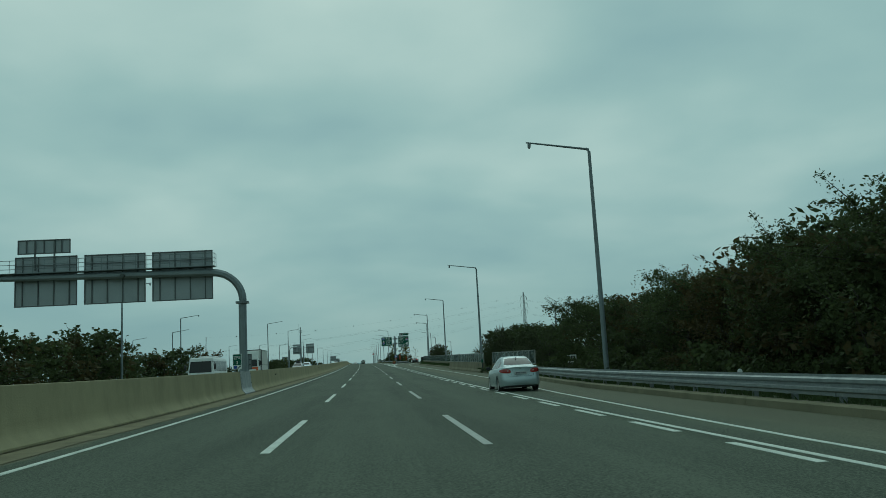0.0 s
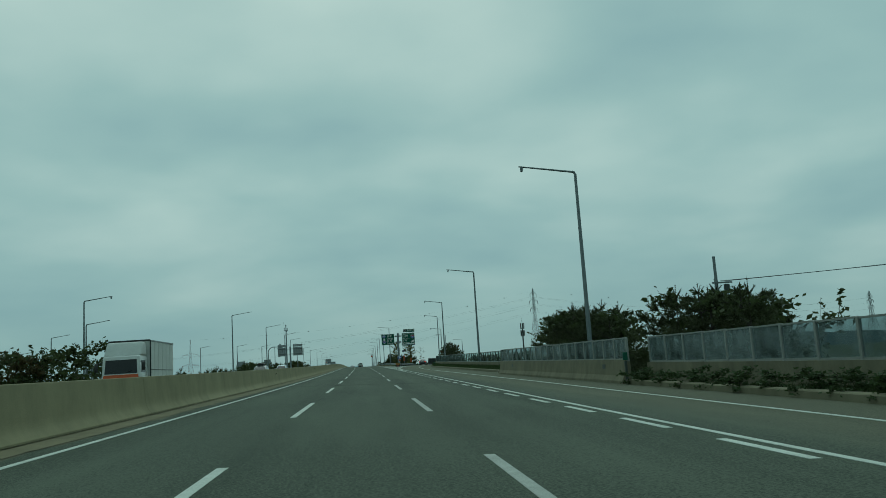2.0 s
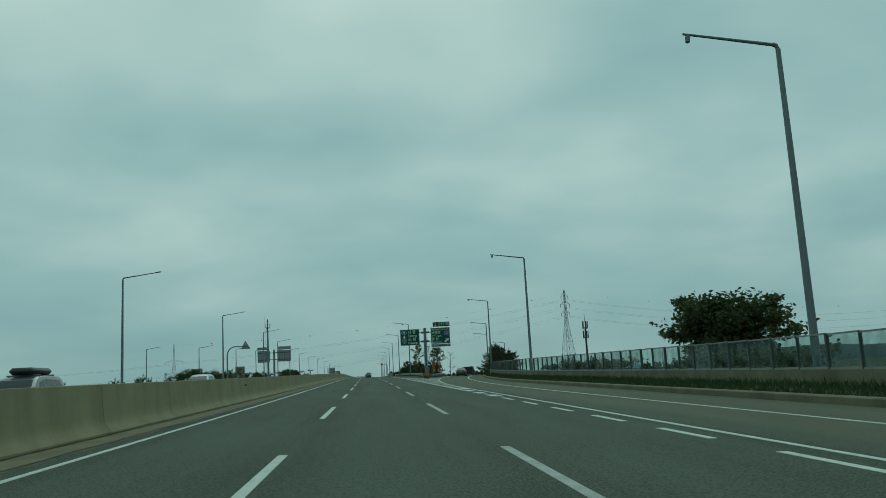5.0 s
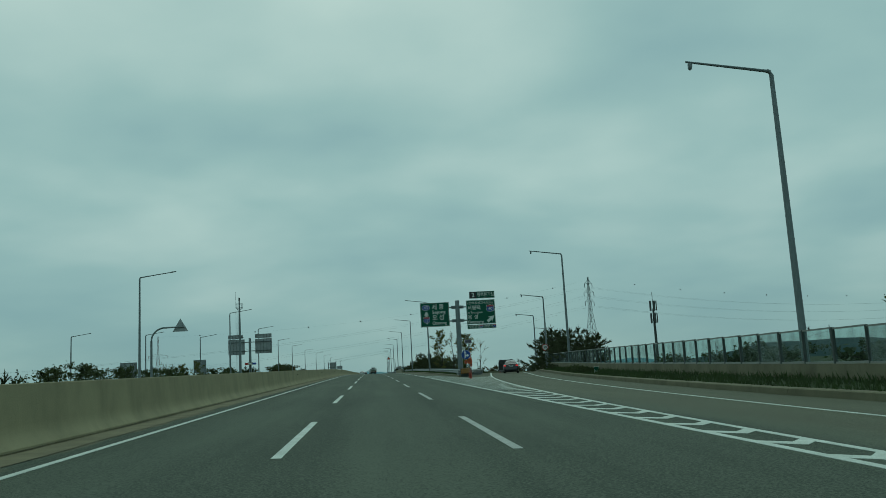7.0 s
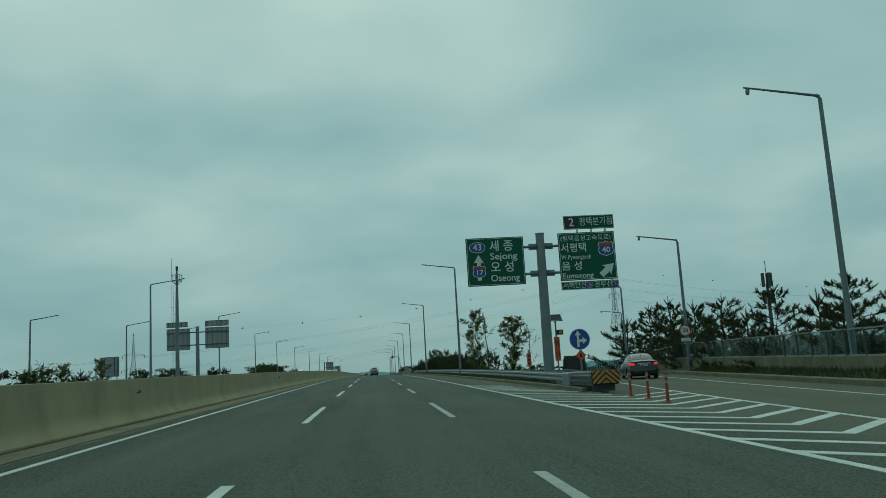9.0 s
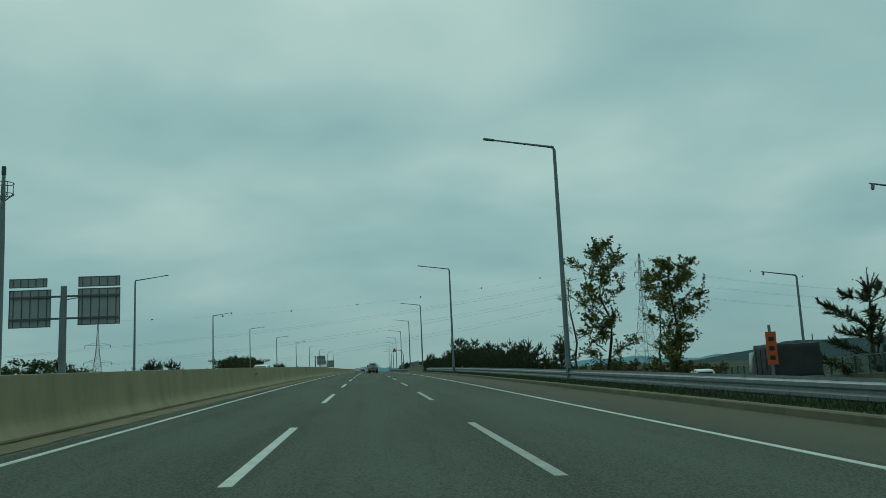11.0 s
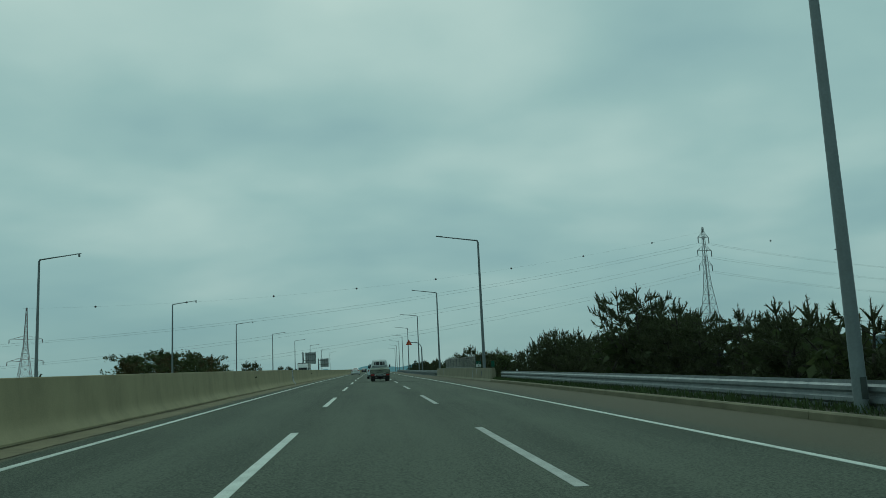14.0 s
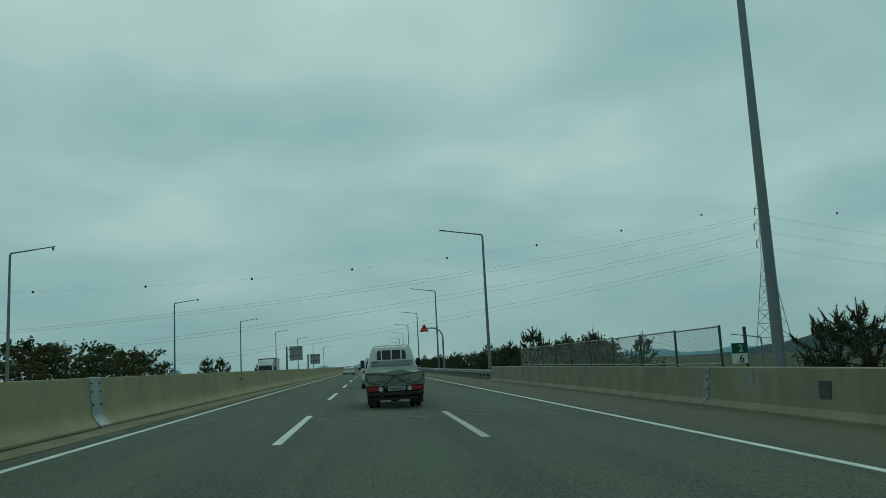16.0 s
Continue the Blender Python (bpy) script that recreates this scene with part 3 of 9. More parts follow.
def build_gutter():
    """Dusty concrete gutter along the median, with a dark strip of silt and moss against the barrier's foot."""
    gutter = thing("median_gutter", "dusty tan gutter along the foot of the median barrier", "gutter", kind="structure")
    stops = list(range(-60, 700, 20))
    for a, b in zip(stops, stops[1:]):
        part("gutter_slab", ribbon(lambda s: (-6.44, -5.70 + 0.07 * wander(s, 0.35, 2.0) + 0.05 * wander(s, 1.7, 5.0)), a + 0.006, b - 0.006, 0.5, 0.010), GUTTER, gutter)
        part("silt_strip", ribbon(lambda s: (-6.45, -6.385 + 0.03 * wander(s, 0.6, 9.0) + 0.02 * wander(s, 2.3, 3.0)), a, b, 0.5, 0.032), SILT, gutter)


DASH_0, DASH_STEP, DASH_LONG = 13.147, 18.041, 7.82


def build_marks():
    for k in range(-2, 50):
        for o, mat in ((-1.75, LINE), (1.75, LINE_WORN)):
            s = DASH_0 + DASH_STEP * k - (0.06 if o > 0 else 0)
            mark([(s, o - 0.075), (s, o + 0.075), (s + DASH_LONG, o + 0.075), (s + DASH_LONG, o - 0.075)], mat, "lane_dash")
        for o in (-11.5, -15.0):
            s = DASH_0 + DASH_STEP * k + 4
            mark([(s, o - 0.075), (s, o + 0.075), (s + DASH_LONG, o + 0.075), (s + DASH_LONG, o - 0.075)], LINE, "lane_dash")
    line_strip(lambda s: -5.12, -100, 1100, 0.135, LINE, 6)
    line_strip(lambda s: 5.15, 254, 1100, 0.13, LINE, 6)
    line_strip(lambda s: -8.0, -100, 1100, 0.15, LINE, 8)
    line_strip(lambda s: -18.5, -100, 1100, 0.15, LINE, 8)
    # the exit lane: solid line with short blocks beside it, then the hatched nose
    line_strip(lambda s: float(np.interp(s, [-40, 34, 60, 95, 166], [5.5, 5.45, 5.5, 5.7, 5.85])), -40, 166, 0.13, LINE, 4, "exit_line")
    line_strip(exit_edge, -60, 340, 0.12, LINE, 4)
    line_strip(gore_edge, 166, 340, 0.15, LINE, 3)
    line_strip(lambda s: 5.12, 166, 256, 0.16, LINE, 4)
    s = 9.31 - 8 * 4.557
    while s < 166:
        wide = s > 152
        a, b = (5.03, 5.48) if wide else (5.07, 5.22)
        n = 2.5
        mark([(s, a), (s, b), (s + n - (0.7 if wide else 0), b), (s + n - (0.7 if wide else 0), a)] if not wide else [(s, a + 0.0), (s - 0.5, b), (s + n - 0.5, b), (s + n, a)], LINE, "block_mark")
        s += 4.557 if s < 95 else 4.734
    mark([(166.6, 5.2), (166.6, 5.75), (169.6, 5.80), (168.4, 5.2)], LINE, "nose_mark")
    s = 169.05
    while s < 258:
        lo, hi = 5.2, min(gore_edge(s) - 0.07, 8.1 + max(0, 247 - s) * 0.2 if s > 239 else 99)
        mid = (lo + gore_edge(s)) / 2
        w = 0.42 if s < 215 else 0.36
        d = mid - lo
        if s < 240:
            hi2 = gore_edge(s + 0.2)
            mark([(s - d, mid), (s, lo), (s + w, lo), (s + w - d, mid)], LINE, "hatch_mark")
            mark([(s - d, mid), (s - d + w, mid), (s - d + w + (hi2 - mid), hi2 - 0.06), (s - d + (hi2 - mid), hi2 - 0.06)], LINE, "hatch_mark")
        else:
            reach = min(d, 3.2 - (s - 240) * 0.10)
            if reach > 0.4:
                mark([(s - reach, lo + reach), (s, lo), (s + w, lo), (s + w - reach, lo + reach)], LINE, "hatch_mark")
        s += 1.88
    # expansion joints of the bridges and a few sealed cracks
    for s, skew, pale in ((97.2, 0.59, False), (397.9, 0.10, True)):
        for off, wide, mat, name, lift in ((0.0, 0.07, SEAL, "expansion_joint", 0.004),) + (((0.08, 0.12, JOINT, "joint_strip", 0.003),) if pale else ()):
            mark([(s + off - skew * 8.1, 8.1), (s + off + skew * 6.2, -6.2), (s + off + wide + skew * 6.2, -6.2), (s + off + wide - skew * 8.1, 8.1)], mat, name, lift)


# ---- median barrier ----
BARRIER_PROFILE = [(0.32, 0.0), (0.32, 0.07), (0.255, 0.145), (0.195, 0.225), (0.155, 0.315), (0.135, 0.45), (0.075, 1.165), (0.06, 1.18), (-0.06, 1.18), (-0.075, 1.165), (-0.135, 0.45), (-0.155, 0.315), (-0.195, 0.225), (-0.255, 0.145), (-0.32, 0.07), (-0.32, 0.0)]


def build_median():
    wall = thing("median_barrier", "long sloped concrete median barrier, beige and rain-streaked", "barrier", kind="structure")
    prof = [(-6.74 + o, h - 0.10 if h == 0 else h) for o, h in BARRIER_PROFILE]
    stops = [-100, -60, -20, 42.62, 46.25, 72, 100.4, 136, 171, 208, 246, 284, 320, 360, 397.85, 398.6, 430, 470, 510, 560, 620, 700, 800, 950, 1150]
    for a, b in zip(stops, stops[1:]):
        if b - a < 2 or a == 42.62:
            continue
        me = soften(mesh_of(sweep(prof, a + 0.008, b - 0.008, 6), "barrier_segment"), 40)
        part("barrier_segment", me, CONCRETE, wall)
    for a, b, name in ((42.62, 46.25, "steel_cover"), (397.85, 398.6, "steel_cover")):
        grow = [(-6.74 + o * 1.10, (h - 0.10 if h == 0 else h) + (0.012 if h > 1 else 0)) for o, h in BARRIER_PROFILE]
        cover = part(name, sweep(grow, a, b, 1), STEEL, wall, "grey steel cover plate bolted over the joint")
        for h in (0.25, 0.55, 0.85, 1.05):
            for s in (a + 0.08, b - 0.08):
                bm = bmesh.new()
                disc(bm, 0.022, 0.03, at(s, -6.74 + 0.11 + (1.1 - h) * 0.09, h + fall(-6.5)) @ Matrix.Rotation(radians(85), 4, "Y"), 8)
                part("bolt", bm, POST_DARK, cover)
    for s in (12.0, 58.0, 108.5, 158.0, 233.5, 268.0, 304.0, 340.0, 376.0, 420.0):
        mark_ = thing("barrier_reflector", "small round reflector on a bracket on the concrete median barrier", "reflector", at(s, -6.645, fall(-6.5) + 0.80), "barrier reflectors")
        bm = bmesh.new()
        disc(bm, 0.042, 0.02, Matrix.Translation((0.085, 0, 0.02)) @ Matrix.Rotation(radians(90), 4, "X") @ Matrix.Translation((0, 0, 0)), 16)
        part("reflector_disc", bm, CONCRETE_OLD, mark_)
        part("bracket", box(-0.01, 0.07, -0.02, 0.02, -0.03, 0.01), POST_DARK, mark_)


# ---- guardrail ----
WAVE = [(0.0, 0.0), (0.0, 0.055), (0.07, 0.085), (0.07, 0.135), (0.015, 0.165), (0.015, 0.195), (0.07, 0.225), (0.07, 0.275), (0.0, 0.305), (0.0, 0.35)]


def guardrail(name, fn, s0, s1, label, top=0.72, face=-1, post_step=2.0, beam=4.0, drop=None, deep=0.35):
    """Corrugated beam on steel posts; fn(s) is its line across the road; face -1 shows its waves to the left."""
    rail = thing(name, label, "guardrail", kind="structure")
    dz = drop or (lambda s: 0.0)
    n = int(round((s1 - s0) / beam))
    for i in range(n):
        a, b = s0 + (s1 - s0) * i / n, s0 + (s1 - s0) * (i + 1) / n
        bm = bmesh.new()
        rings = []
        for s in (a - 0.06, (a + b) / 2, b + 0.06):
            o = fn(s)
            z = fall(o) + top - deep + dz(s)
            lap = 0.004 if (s < a) else 0.0
            rings.append([bm.verts.new(P(s, o + face * (w + lap), z + h * deep / 0.35)) for w, h in WAVE] + [bm.verts.new(P(s, o + face * (w - 0.006 + lap), z + h * deep / 0.35)) for w, h in reversed(WAVE)])
        k = len(rings[0])
        for r0, r1 in zip(rings, rings[1:]):
            for j in range(k):
                bm.faces.new((r0[j], r0[(j + 1) % k], r1[(j + 1) % k], r1[j]))
        bm.faces.new(rings[0])
        bm.faces.new(rings[-1][::-1])
        bmesh.ops.recalc_face_normals(bm, faces=bm.faces)
        part("beam", bm, STEEL, rail)
    s = s0 + 0.5
    post = mesh_of(box(-0.06, 0.06, -0.05, 0.05, -1.0, 0.0), "post")
    post.materials.append(STEEL)
    block = mesh_of(box(-0.09, 0.09, -0.05, 0.05, 0.03 - deep, 0.0), "spacer")
    block.materials.append(STEEL)
    while s < s1:
        o = fn(s)
        part("post", post, STEEL, rail, m=at(s, o - face * 0.18, fall(o) + top - 0.03 + dz(s)))
        part("spacer", block, STEEL, rail, m=at(s, o - face * 0.075, fall(o) + top - 0.04 + dz(s)))
        s += post_step
    return rail


def kerb(name, fn, s0, s1, label, high=0.2, wide=0.35, dz=None, piece=8.0):
    """A raised concrete kerb in cast lengths."""
    k = thing(name, label, "kerb", kind="structure")
    s = s0
    while s < s1 - 0.5:
        e = min(s + piece, s1)
        bm = bmesh.new()
        rings = []
        for q in (s + 0.01, (s + e) / 2, e - 0.01):
            o = fn(q)
            z = fall(o) + (dz(q) if dz else 0)
            rings.append([bm.verts.new(P(q, o + a, z + h)) for a, h in ((0, -0.15), (0, high - 0.03), (0.03, high), (wide, high), (wide, -0.15))])
        for a, b in zip(rings, rings[1:]):
            for j in range(5):
                bm.faces.new((a[j], a[(j + 1) % 5], b[(j + 1) % 5], b[j]))
        bm.faces.new(rings[0])
        bm.faces.new(rings[-1][::-1])
        bmesh.ops.recalc_face_normals(bm, faces=bm.faces)
        part("kerb_stone", bm, KERB, k)
        s = e


build_ground()
build_hills()
build_road()
build_marks()
build_median()
build_gutter()
kerb("verge_kerb", lambda s: verge(s), -60, 79, "raised concrete kerb under the outer guardrail, dusty")
guardrail("outer_guardrail", lambda s: verge(s) + 0.35, -50, 60.2, "grey corrugated steel guardrail along the outer shoulder", top=0.80, deep=0.46)
kerb("verge_kerb", lambda s: verge(s), 115, 330, "low concrete kerb between the shoulder and the grass verge", high=0.22, dz=dip)
kerb("main_kerb", lambda s: float(np.interp(s, [241, 247, 256], [7.83, 8.03, 8.05])), 241, 387, "low dusty concrete kerb under the main guardrail", high=0.17, wide=0.17)
guardrail("main_guardrail", lambda s: float(np.interp(s, [246, 262], [8.35, 8.92])), 246, 387.2, "grey corrugated steel guardrail along the main carriageway", top=0.74, deep=0.55)
solo("soil_verge", ribbon(lambda s: (float(np.interp(s, [241, 247, 256], [8.0, 8.20, 8.22])), 9.75), 244.5, 387, 3, 0.15), SOIL, "dark bare soil with weeds under the guardrail", "ground", kind="structure")
solo("soil_verge", ribbon(lambda s: (verge(s) + 0.34, verge(s) + 1.5), -60, 66, 3, 0.14), SOIL, "dark bare soil with weeds under the outer guardrail", "ground", kind="structure")
guardrail("far_guardrail", lambda s: 8.6, 434.5, 640, "grey corrugated steel guardrail beyond the concrete parapet", top=0.72)
guardrail("ramp_guardrail", lambda s: float(np.interp(s, [244, 258], [9.15, gore_edge(258) - 1.2])) if s < 258 else gore_edge(s) - 1.2, 246, 330, "grey corrugated steel guardrail along the exit ramp", top=0.62, face=1, drop=dip)


# ---- parapet walls and fences on the right ----
def wall_run(wall, prof, s0, s1, fn, mat, piece=10.0, name="wall_segment", dz=None):
    s = s0
    while s < s1 - 0.3:
        e = min(s + piece, s1)
        bm = bmesh.new()
        rings = []
        for q in (s + 0.006, (s + e) / 2, e - 0.006):
            o = fn(q)
            z = dz(q) if dz else 0.0
            rings.append([bm.verts.new(P(q, o + a, h + z)) for a, h in prof])
        k = len(prof)
        for a, b in zip(rings, rings[1:]):
            for j in range(k):
                bm.faces.new((a[j], a[(j + 1) % k], b[(j + 1) % k], b[j]))
        bm.faces.new(rings[0])
        bm.faces.new(rings[-1][::-1])
        bmesh.ops.recalc_face_normals(bm, faces=bm.faces)
        part(name, bm, mat, wall)
        s = e


def screen_fence(name, label, fn, s0, s1, step, low, high, glass, thick_every=1, dz=None, post_mat=None):
    """Acrylic panes between posts, with a rail below and above."""
    f = thing(name, label, "fence", kind="structure")
    n = int(round((s1 - s0) / step))
    g = dz or (lambda s: 0.0)
    for i in range(n + 1):
        s = s0 + (s1 - s0) * i / n
        wide = 0.055 if i % thick_every == 0 else 0.028
        bm = box(-0.05, 0.05, -wide, wide, low - 0.10, high, 0.01)
        part("post", bm, post_mat or POST_DARK, f, m=at(s, fn(s), g(s)))
        if i == n:
            break
        e = s0 + (s1 - s0) * (i + 1) / n
        a, b = P(s, fn(s)), P(e, fn(e))
        length = (b - a).length
        m = Matrix.Translation(P((s + e) / 2, (fn(s) + fn(e)) / 2, g((s + e) / 2))) @ Matrix.Rotation(math.atan2(-(b - a).x, (b - a).y), 4, "Z")
        pane = part("pane", box(-0.008, 0.008, -length / 2 + wide, length / 2 - wide, low + 0.03, high - 0.05), glass, f, m=m)
        pane.visible_shadow = False
        part("top_rail", box(-0.03, 0.03, -length / 2, length / 2, high - 0.05, high), RAIL_GREY, f, m=m)
        part("bottom_rail", box(-0.035, 0.035, -length / 2, length / 2, low - 0.04, low + 0.03), RAIL_GREY, f, m=m)


def first_screen(s):
    """Line of the screen behind the shrubs."""
    return float(np.interp(s, [61, 67, 79], [12.45, 12.1, 11.87]))


def build_right_walls():
    w = thing("parapet_wall", "old stained concrete parapet with a bulged foot", "wall", kind="structure")
    prof = [(0.0, -0.35), (0.0, -0.10), (0.12, 0.12), (0.20, 0.78), (0.42, 0.78), (0.46, -0.35)]
    wall_run(w, prof, 79.5, 111.5, lambda s: 10.72, CONCRETE_OLD)
    part("drain_grate", box(-0.02, 0.02, -0.22, 0.22, -0.16, 0.16), POST_DARK, w, "dark drain grate in the concrete", m=at(82.5, 10.89, 0.42))
    part("drain_grate", box(-0.02, 0.02, -0.22, 0.22, -0.16, 0.16), POST_DARK, w, m=at(106.0, 10.89, 0.42))
    low = [(0.0, -0.6), (0.0, 0.62), (0.25, 0.62), (0.25, -0.6)]
    w2 = thing("retaining_wall", "low weathered concrete wall under the acrylic screen", "wall", kind="structure")
    wall_run(w2, low, 111.6, 330, lambda s: verge(s) + 1.15 if s > 120 else float(np.interp(s, [111.3, 120], [10.95, verge(120) + 1.15])), CONCRETE_OLD, dz=dip)
    w3 = thing("retaining_wall", "low weathered concrete wall behind the shrubs", "wall", kind="structure")
    wall_run(w3, low, 61.2, 79.3, lambda s: first_screen(s) - 0.12, CONCRETE_OLD, piece=6)
    screen_fence("acrylic_screen", "milky peeling acrylic noise screen with steel posts", first_screen, 61.42, 79, 1.758, 0.66, 1.68, ACRYLIC_OLD, post_mat=RAIL_GREY)
    screen_fence("acrylic_screen", "milky weathered acrylic noise screen on a concrete parapet", lambda s: 11.03, 79.42, 111.4, 1.683, 0.80, 1.70, ACRYLIC_OLD, post_mat=RAIL_GREY)
    screen_fence("clear_screen", "clear scratched acrylic screen with thick and thin posts", lambda s: verge(s) + 1.28 if s > 120 else float(np.interp(s, [111.3, 120], [11.08, verge(120) + 1.28])), 112.06, 328.38, 1.69, 0.66, 1.68, ACRYLIC, thick_every=2, dz=dip)
    # broken mounting with a green marker plate where the parapet begins
    k = thing("marker_post", "small green marker plate on a dark broken post", "marker", at(79.2, 10.85))
    part("post", box(-0.05, 0.05, -0.05, 0.05, 0, 0.95, 0.01), POST_DARK, k)
    part("plate", box(-0.10, 0.10, -0.015, 0.015, 0.98, 1.30, 0.005), SIGN_GREEN, k, "small green plate")
    # the later bridge parapet with its mesh fence
    w4 = thing("bridge_parapet", "beige concrete bridge parapet with rain streaks and steel joint plates", "wall", kind="structure")
    prof4 = [(-0.06, -0.40), (-0.06, -0.12), (0.035, 0.02), (0.10, 0.775), (0.13, 0.79), (0.34, 0.79), (0.40, -0.40)]
    wall_run(w4, prof4, 387.4, 398.0, lambda s: 8.15, PARAPET)
    wall_run(w4, prof4, 398.03, 434.3, lambda s: 8.15, PARAPET, piece=18.2)
    for s in (398.0, 425.5):
        cover = part("joint_plate", sweep([(8.15 + a * 1.0 - 0.014, h + 0.165) for a, h in ((-0.06, -0.24), (0.035, 0.02), (0.10, 0.775), (0.11, 0.775), (0.045, 0.02), (-0.05, -0.24))], s - 0.17, s + 0.17, 1), STEEL, w4, "grey steel joint plate")
        for h in (0.0, 0.25, 0.5, 0.68):
            bm = bmesh.new()
            disc(bm, 0.02, 0.03, at(s - 0.1, 8.20 - (0.7 - h) * 0.07, h) @ Matrix.Rotation(radians(90), 4, "Y"), 8)
            part("bolt", bm, POST_DARK, cover)
    part("drain_grate", box(-0.02, 0.02, -0.20, 0.20, -0.17, 0.17), POST_DARK, w4, "dark rusty drain grate", m=at(392.6, 8.215, 0.38))
    part("notice_plate", box(-0.012, 0.012, -0.16, 0.16, -0.20, 0.20), RAIL_GREY, w4, "faded grey notice plate", m=at(395.6, 8.225, 0.5))
    f = thing("mesh_fence", "wire mesh fence with brown-grey posts on the bridge parapet", "fence", kind="structure")
    n, s0, s1 = 9, 397.4, 424.0
    for i in range(n + 1):
        s = s0 + (s1 - s0) * i / n
        bm = bmesh.new()
        tube(bm, [(0, 0, 0.72), (0, 0, 1.80)], 0.035, 8)
        part("post", bm, POST_DARK, f, m=at(s, 8.42, 0))
        if i < n:
            d = (s1 - s0) / n
            bm = bmesh.new()
            tube(bm, [(0, 0, 1.77), (0, d, 1.77)], 0.022, 6)
            tube(bm, [(0, 0, 0.86), (0, d, 0.86)], 0.022, 6)
            part("rail", bm, RAIL_GREY, f, m=at(s, 8.42, 0))
            v, q = [], []
            for a in np.arange(-0.9, d, 0.09):
                for sgn in (1, -1):
                    y0, y1 = (a, a + 0.9) if sgn > 0 else (a + 0.9, a)
                    z0, z1 = 0.87, 1.77
                    if min(y0, y1) < 0 or max(y0, y1) > d:
                        lo, hi = max(0, min(y0, y1)), min(d, max(y0, y1))
                        if hi - lo < 0.05:
                            continue
                        t0, t1 = ((lo - y0) / (y1 - y0), (hi - y0) / (y1 - y0))
                        za, zb = z0 + (z1 - z0) * t0, z0 + (z1 - z0) * t1
                        y0, y1, z0, z1 = lo, hi, za, zb
                    k0 = len(v)
                    v += [(0, y0, z0), (0, y0 + 0.003, z0), (0, y1 + 0.003, z1), (0, y1, z1), (0.004, y0, z0), (0.004, y0 + 0.003, z0), (0.004, y1 + 0.003, z1), (0.004, y1, z1)]
                    q += [(k0, k0 + 1, k0 + 2, k0 + 3), (k0 + 4, k0 + 7, k0 + 6, k0 + 5), (k0, k0 + 3, k0 + 7, k0 + 4), (k0 + 1, k0 + 5, k0 + 6, k0 + 2)]
            me = bpy.data.meshes.new("mesh_panel")
            me.from_pydata(v, [], q)
            part("mesh_panel", me, RAIL_GREY, f, m=at(s, 8.42, 0))


build_right_walls()


# ---- street lamps ----
def street_lamp(label, height, arm, head, box_on=False, arm_low=False):
    """Tapered steel pole with a straight arm that points to -x and rises a little towards its tip."""
    lamp = thing("street_lamp", label, "street lamp", group="road lamps")
    bm = bmesh.new()
    tube(bm, [(0, 0, -0.3), (0, 0, 0.4), (0, 0, height - 0.12), (-0.05, 0, height), (-0.16, 0, height + 0.05)], [0.135, 0.135, 0.078, 0.075, 0.07], 12)
    part("pole", soften(mesh_of(bm, "pole")), POLE, lamp)
    part("base_plate", box(-0.22, 0.22, -0.22, 0.22, -0.05, 0.03, 0.01), POLE, lamp)
    bm = bmesh.new()
    rise = 0.135
    tube(bm, [(-0.05, 0, height + 0.02), (-arm, 0, height + 0.02 + rise * arm)], [0.06, 0.038], 8)
    part("arm", soften(mesh_of(bm, "arm")), POLE, lamp)
    tip = Vector((-arm, 0, height + 0.02 + rise * arm))
    if head == "pendant":
        bm = bmesh.new()
        tube(bm, [tip + Vector((0.16, 0, -0.02)), tip + Vector((0.16, 0, -0.09)), tip + Vector((0.14, 0, -0.27)), tip + Vector((0.13, 0, -0.31))], [0.05, 0.085, 0.075, 0.03], 10)
        part("lamp_head", soften(mesh_of(bm, "lamp_head")), POLE, lamp)
    else:
        m = Matrix.Translation(tip) @ Matrix.Rotation(math.atan(rise), 4, "Y")
        part("lamp_head", box(-0.42, 0.12, -0.11, 0.11, -0.035, 0.045, 0.02), POLE, lamp, m=m)
    part("service_door", box(-0.06, 0.06, -0.145, -0.128, 0.5, 0.9, 0.005), POST_DARK, lamp)
    if box_on:
        part("control_box", box(0.12, 0.42, -0.16, 0.16, 0.9, 1.7, 0.02), STEEL, lamp, "grey control box strapped to the pole")
    return lamp


lamp_a = street_lamp("tall tapered grey street lamp with a small hanging head", 11.42, 3.15, "pendant")
lamp_b = street_lamp("tall tapered grey street lamp with a slim flat lamp head", 11.4, 3.0, "flat")
lamp_c = street_lamp("grey street lamp with a flat head and a control box", 11.4, 3.0, "flat", True)
lamp_g = street_lamp("tall tapered grey street lamp, hanging head and control box", 11.42, 3.15, "pendant", True)
lamp_d = street_lamp("grey street lamp over the far side road, shorter pole", 9.4, 2.6, "flat")
lamp_e = street_lamp("grey street lamp along the exit ramp with a small hanging head", 9.3, 2.9, "pendant")
lamp_f = street_lamp("tall tapered grey street lamp before the trees, hanging head", 11.65, 3.15, "pendant")
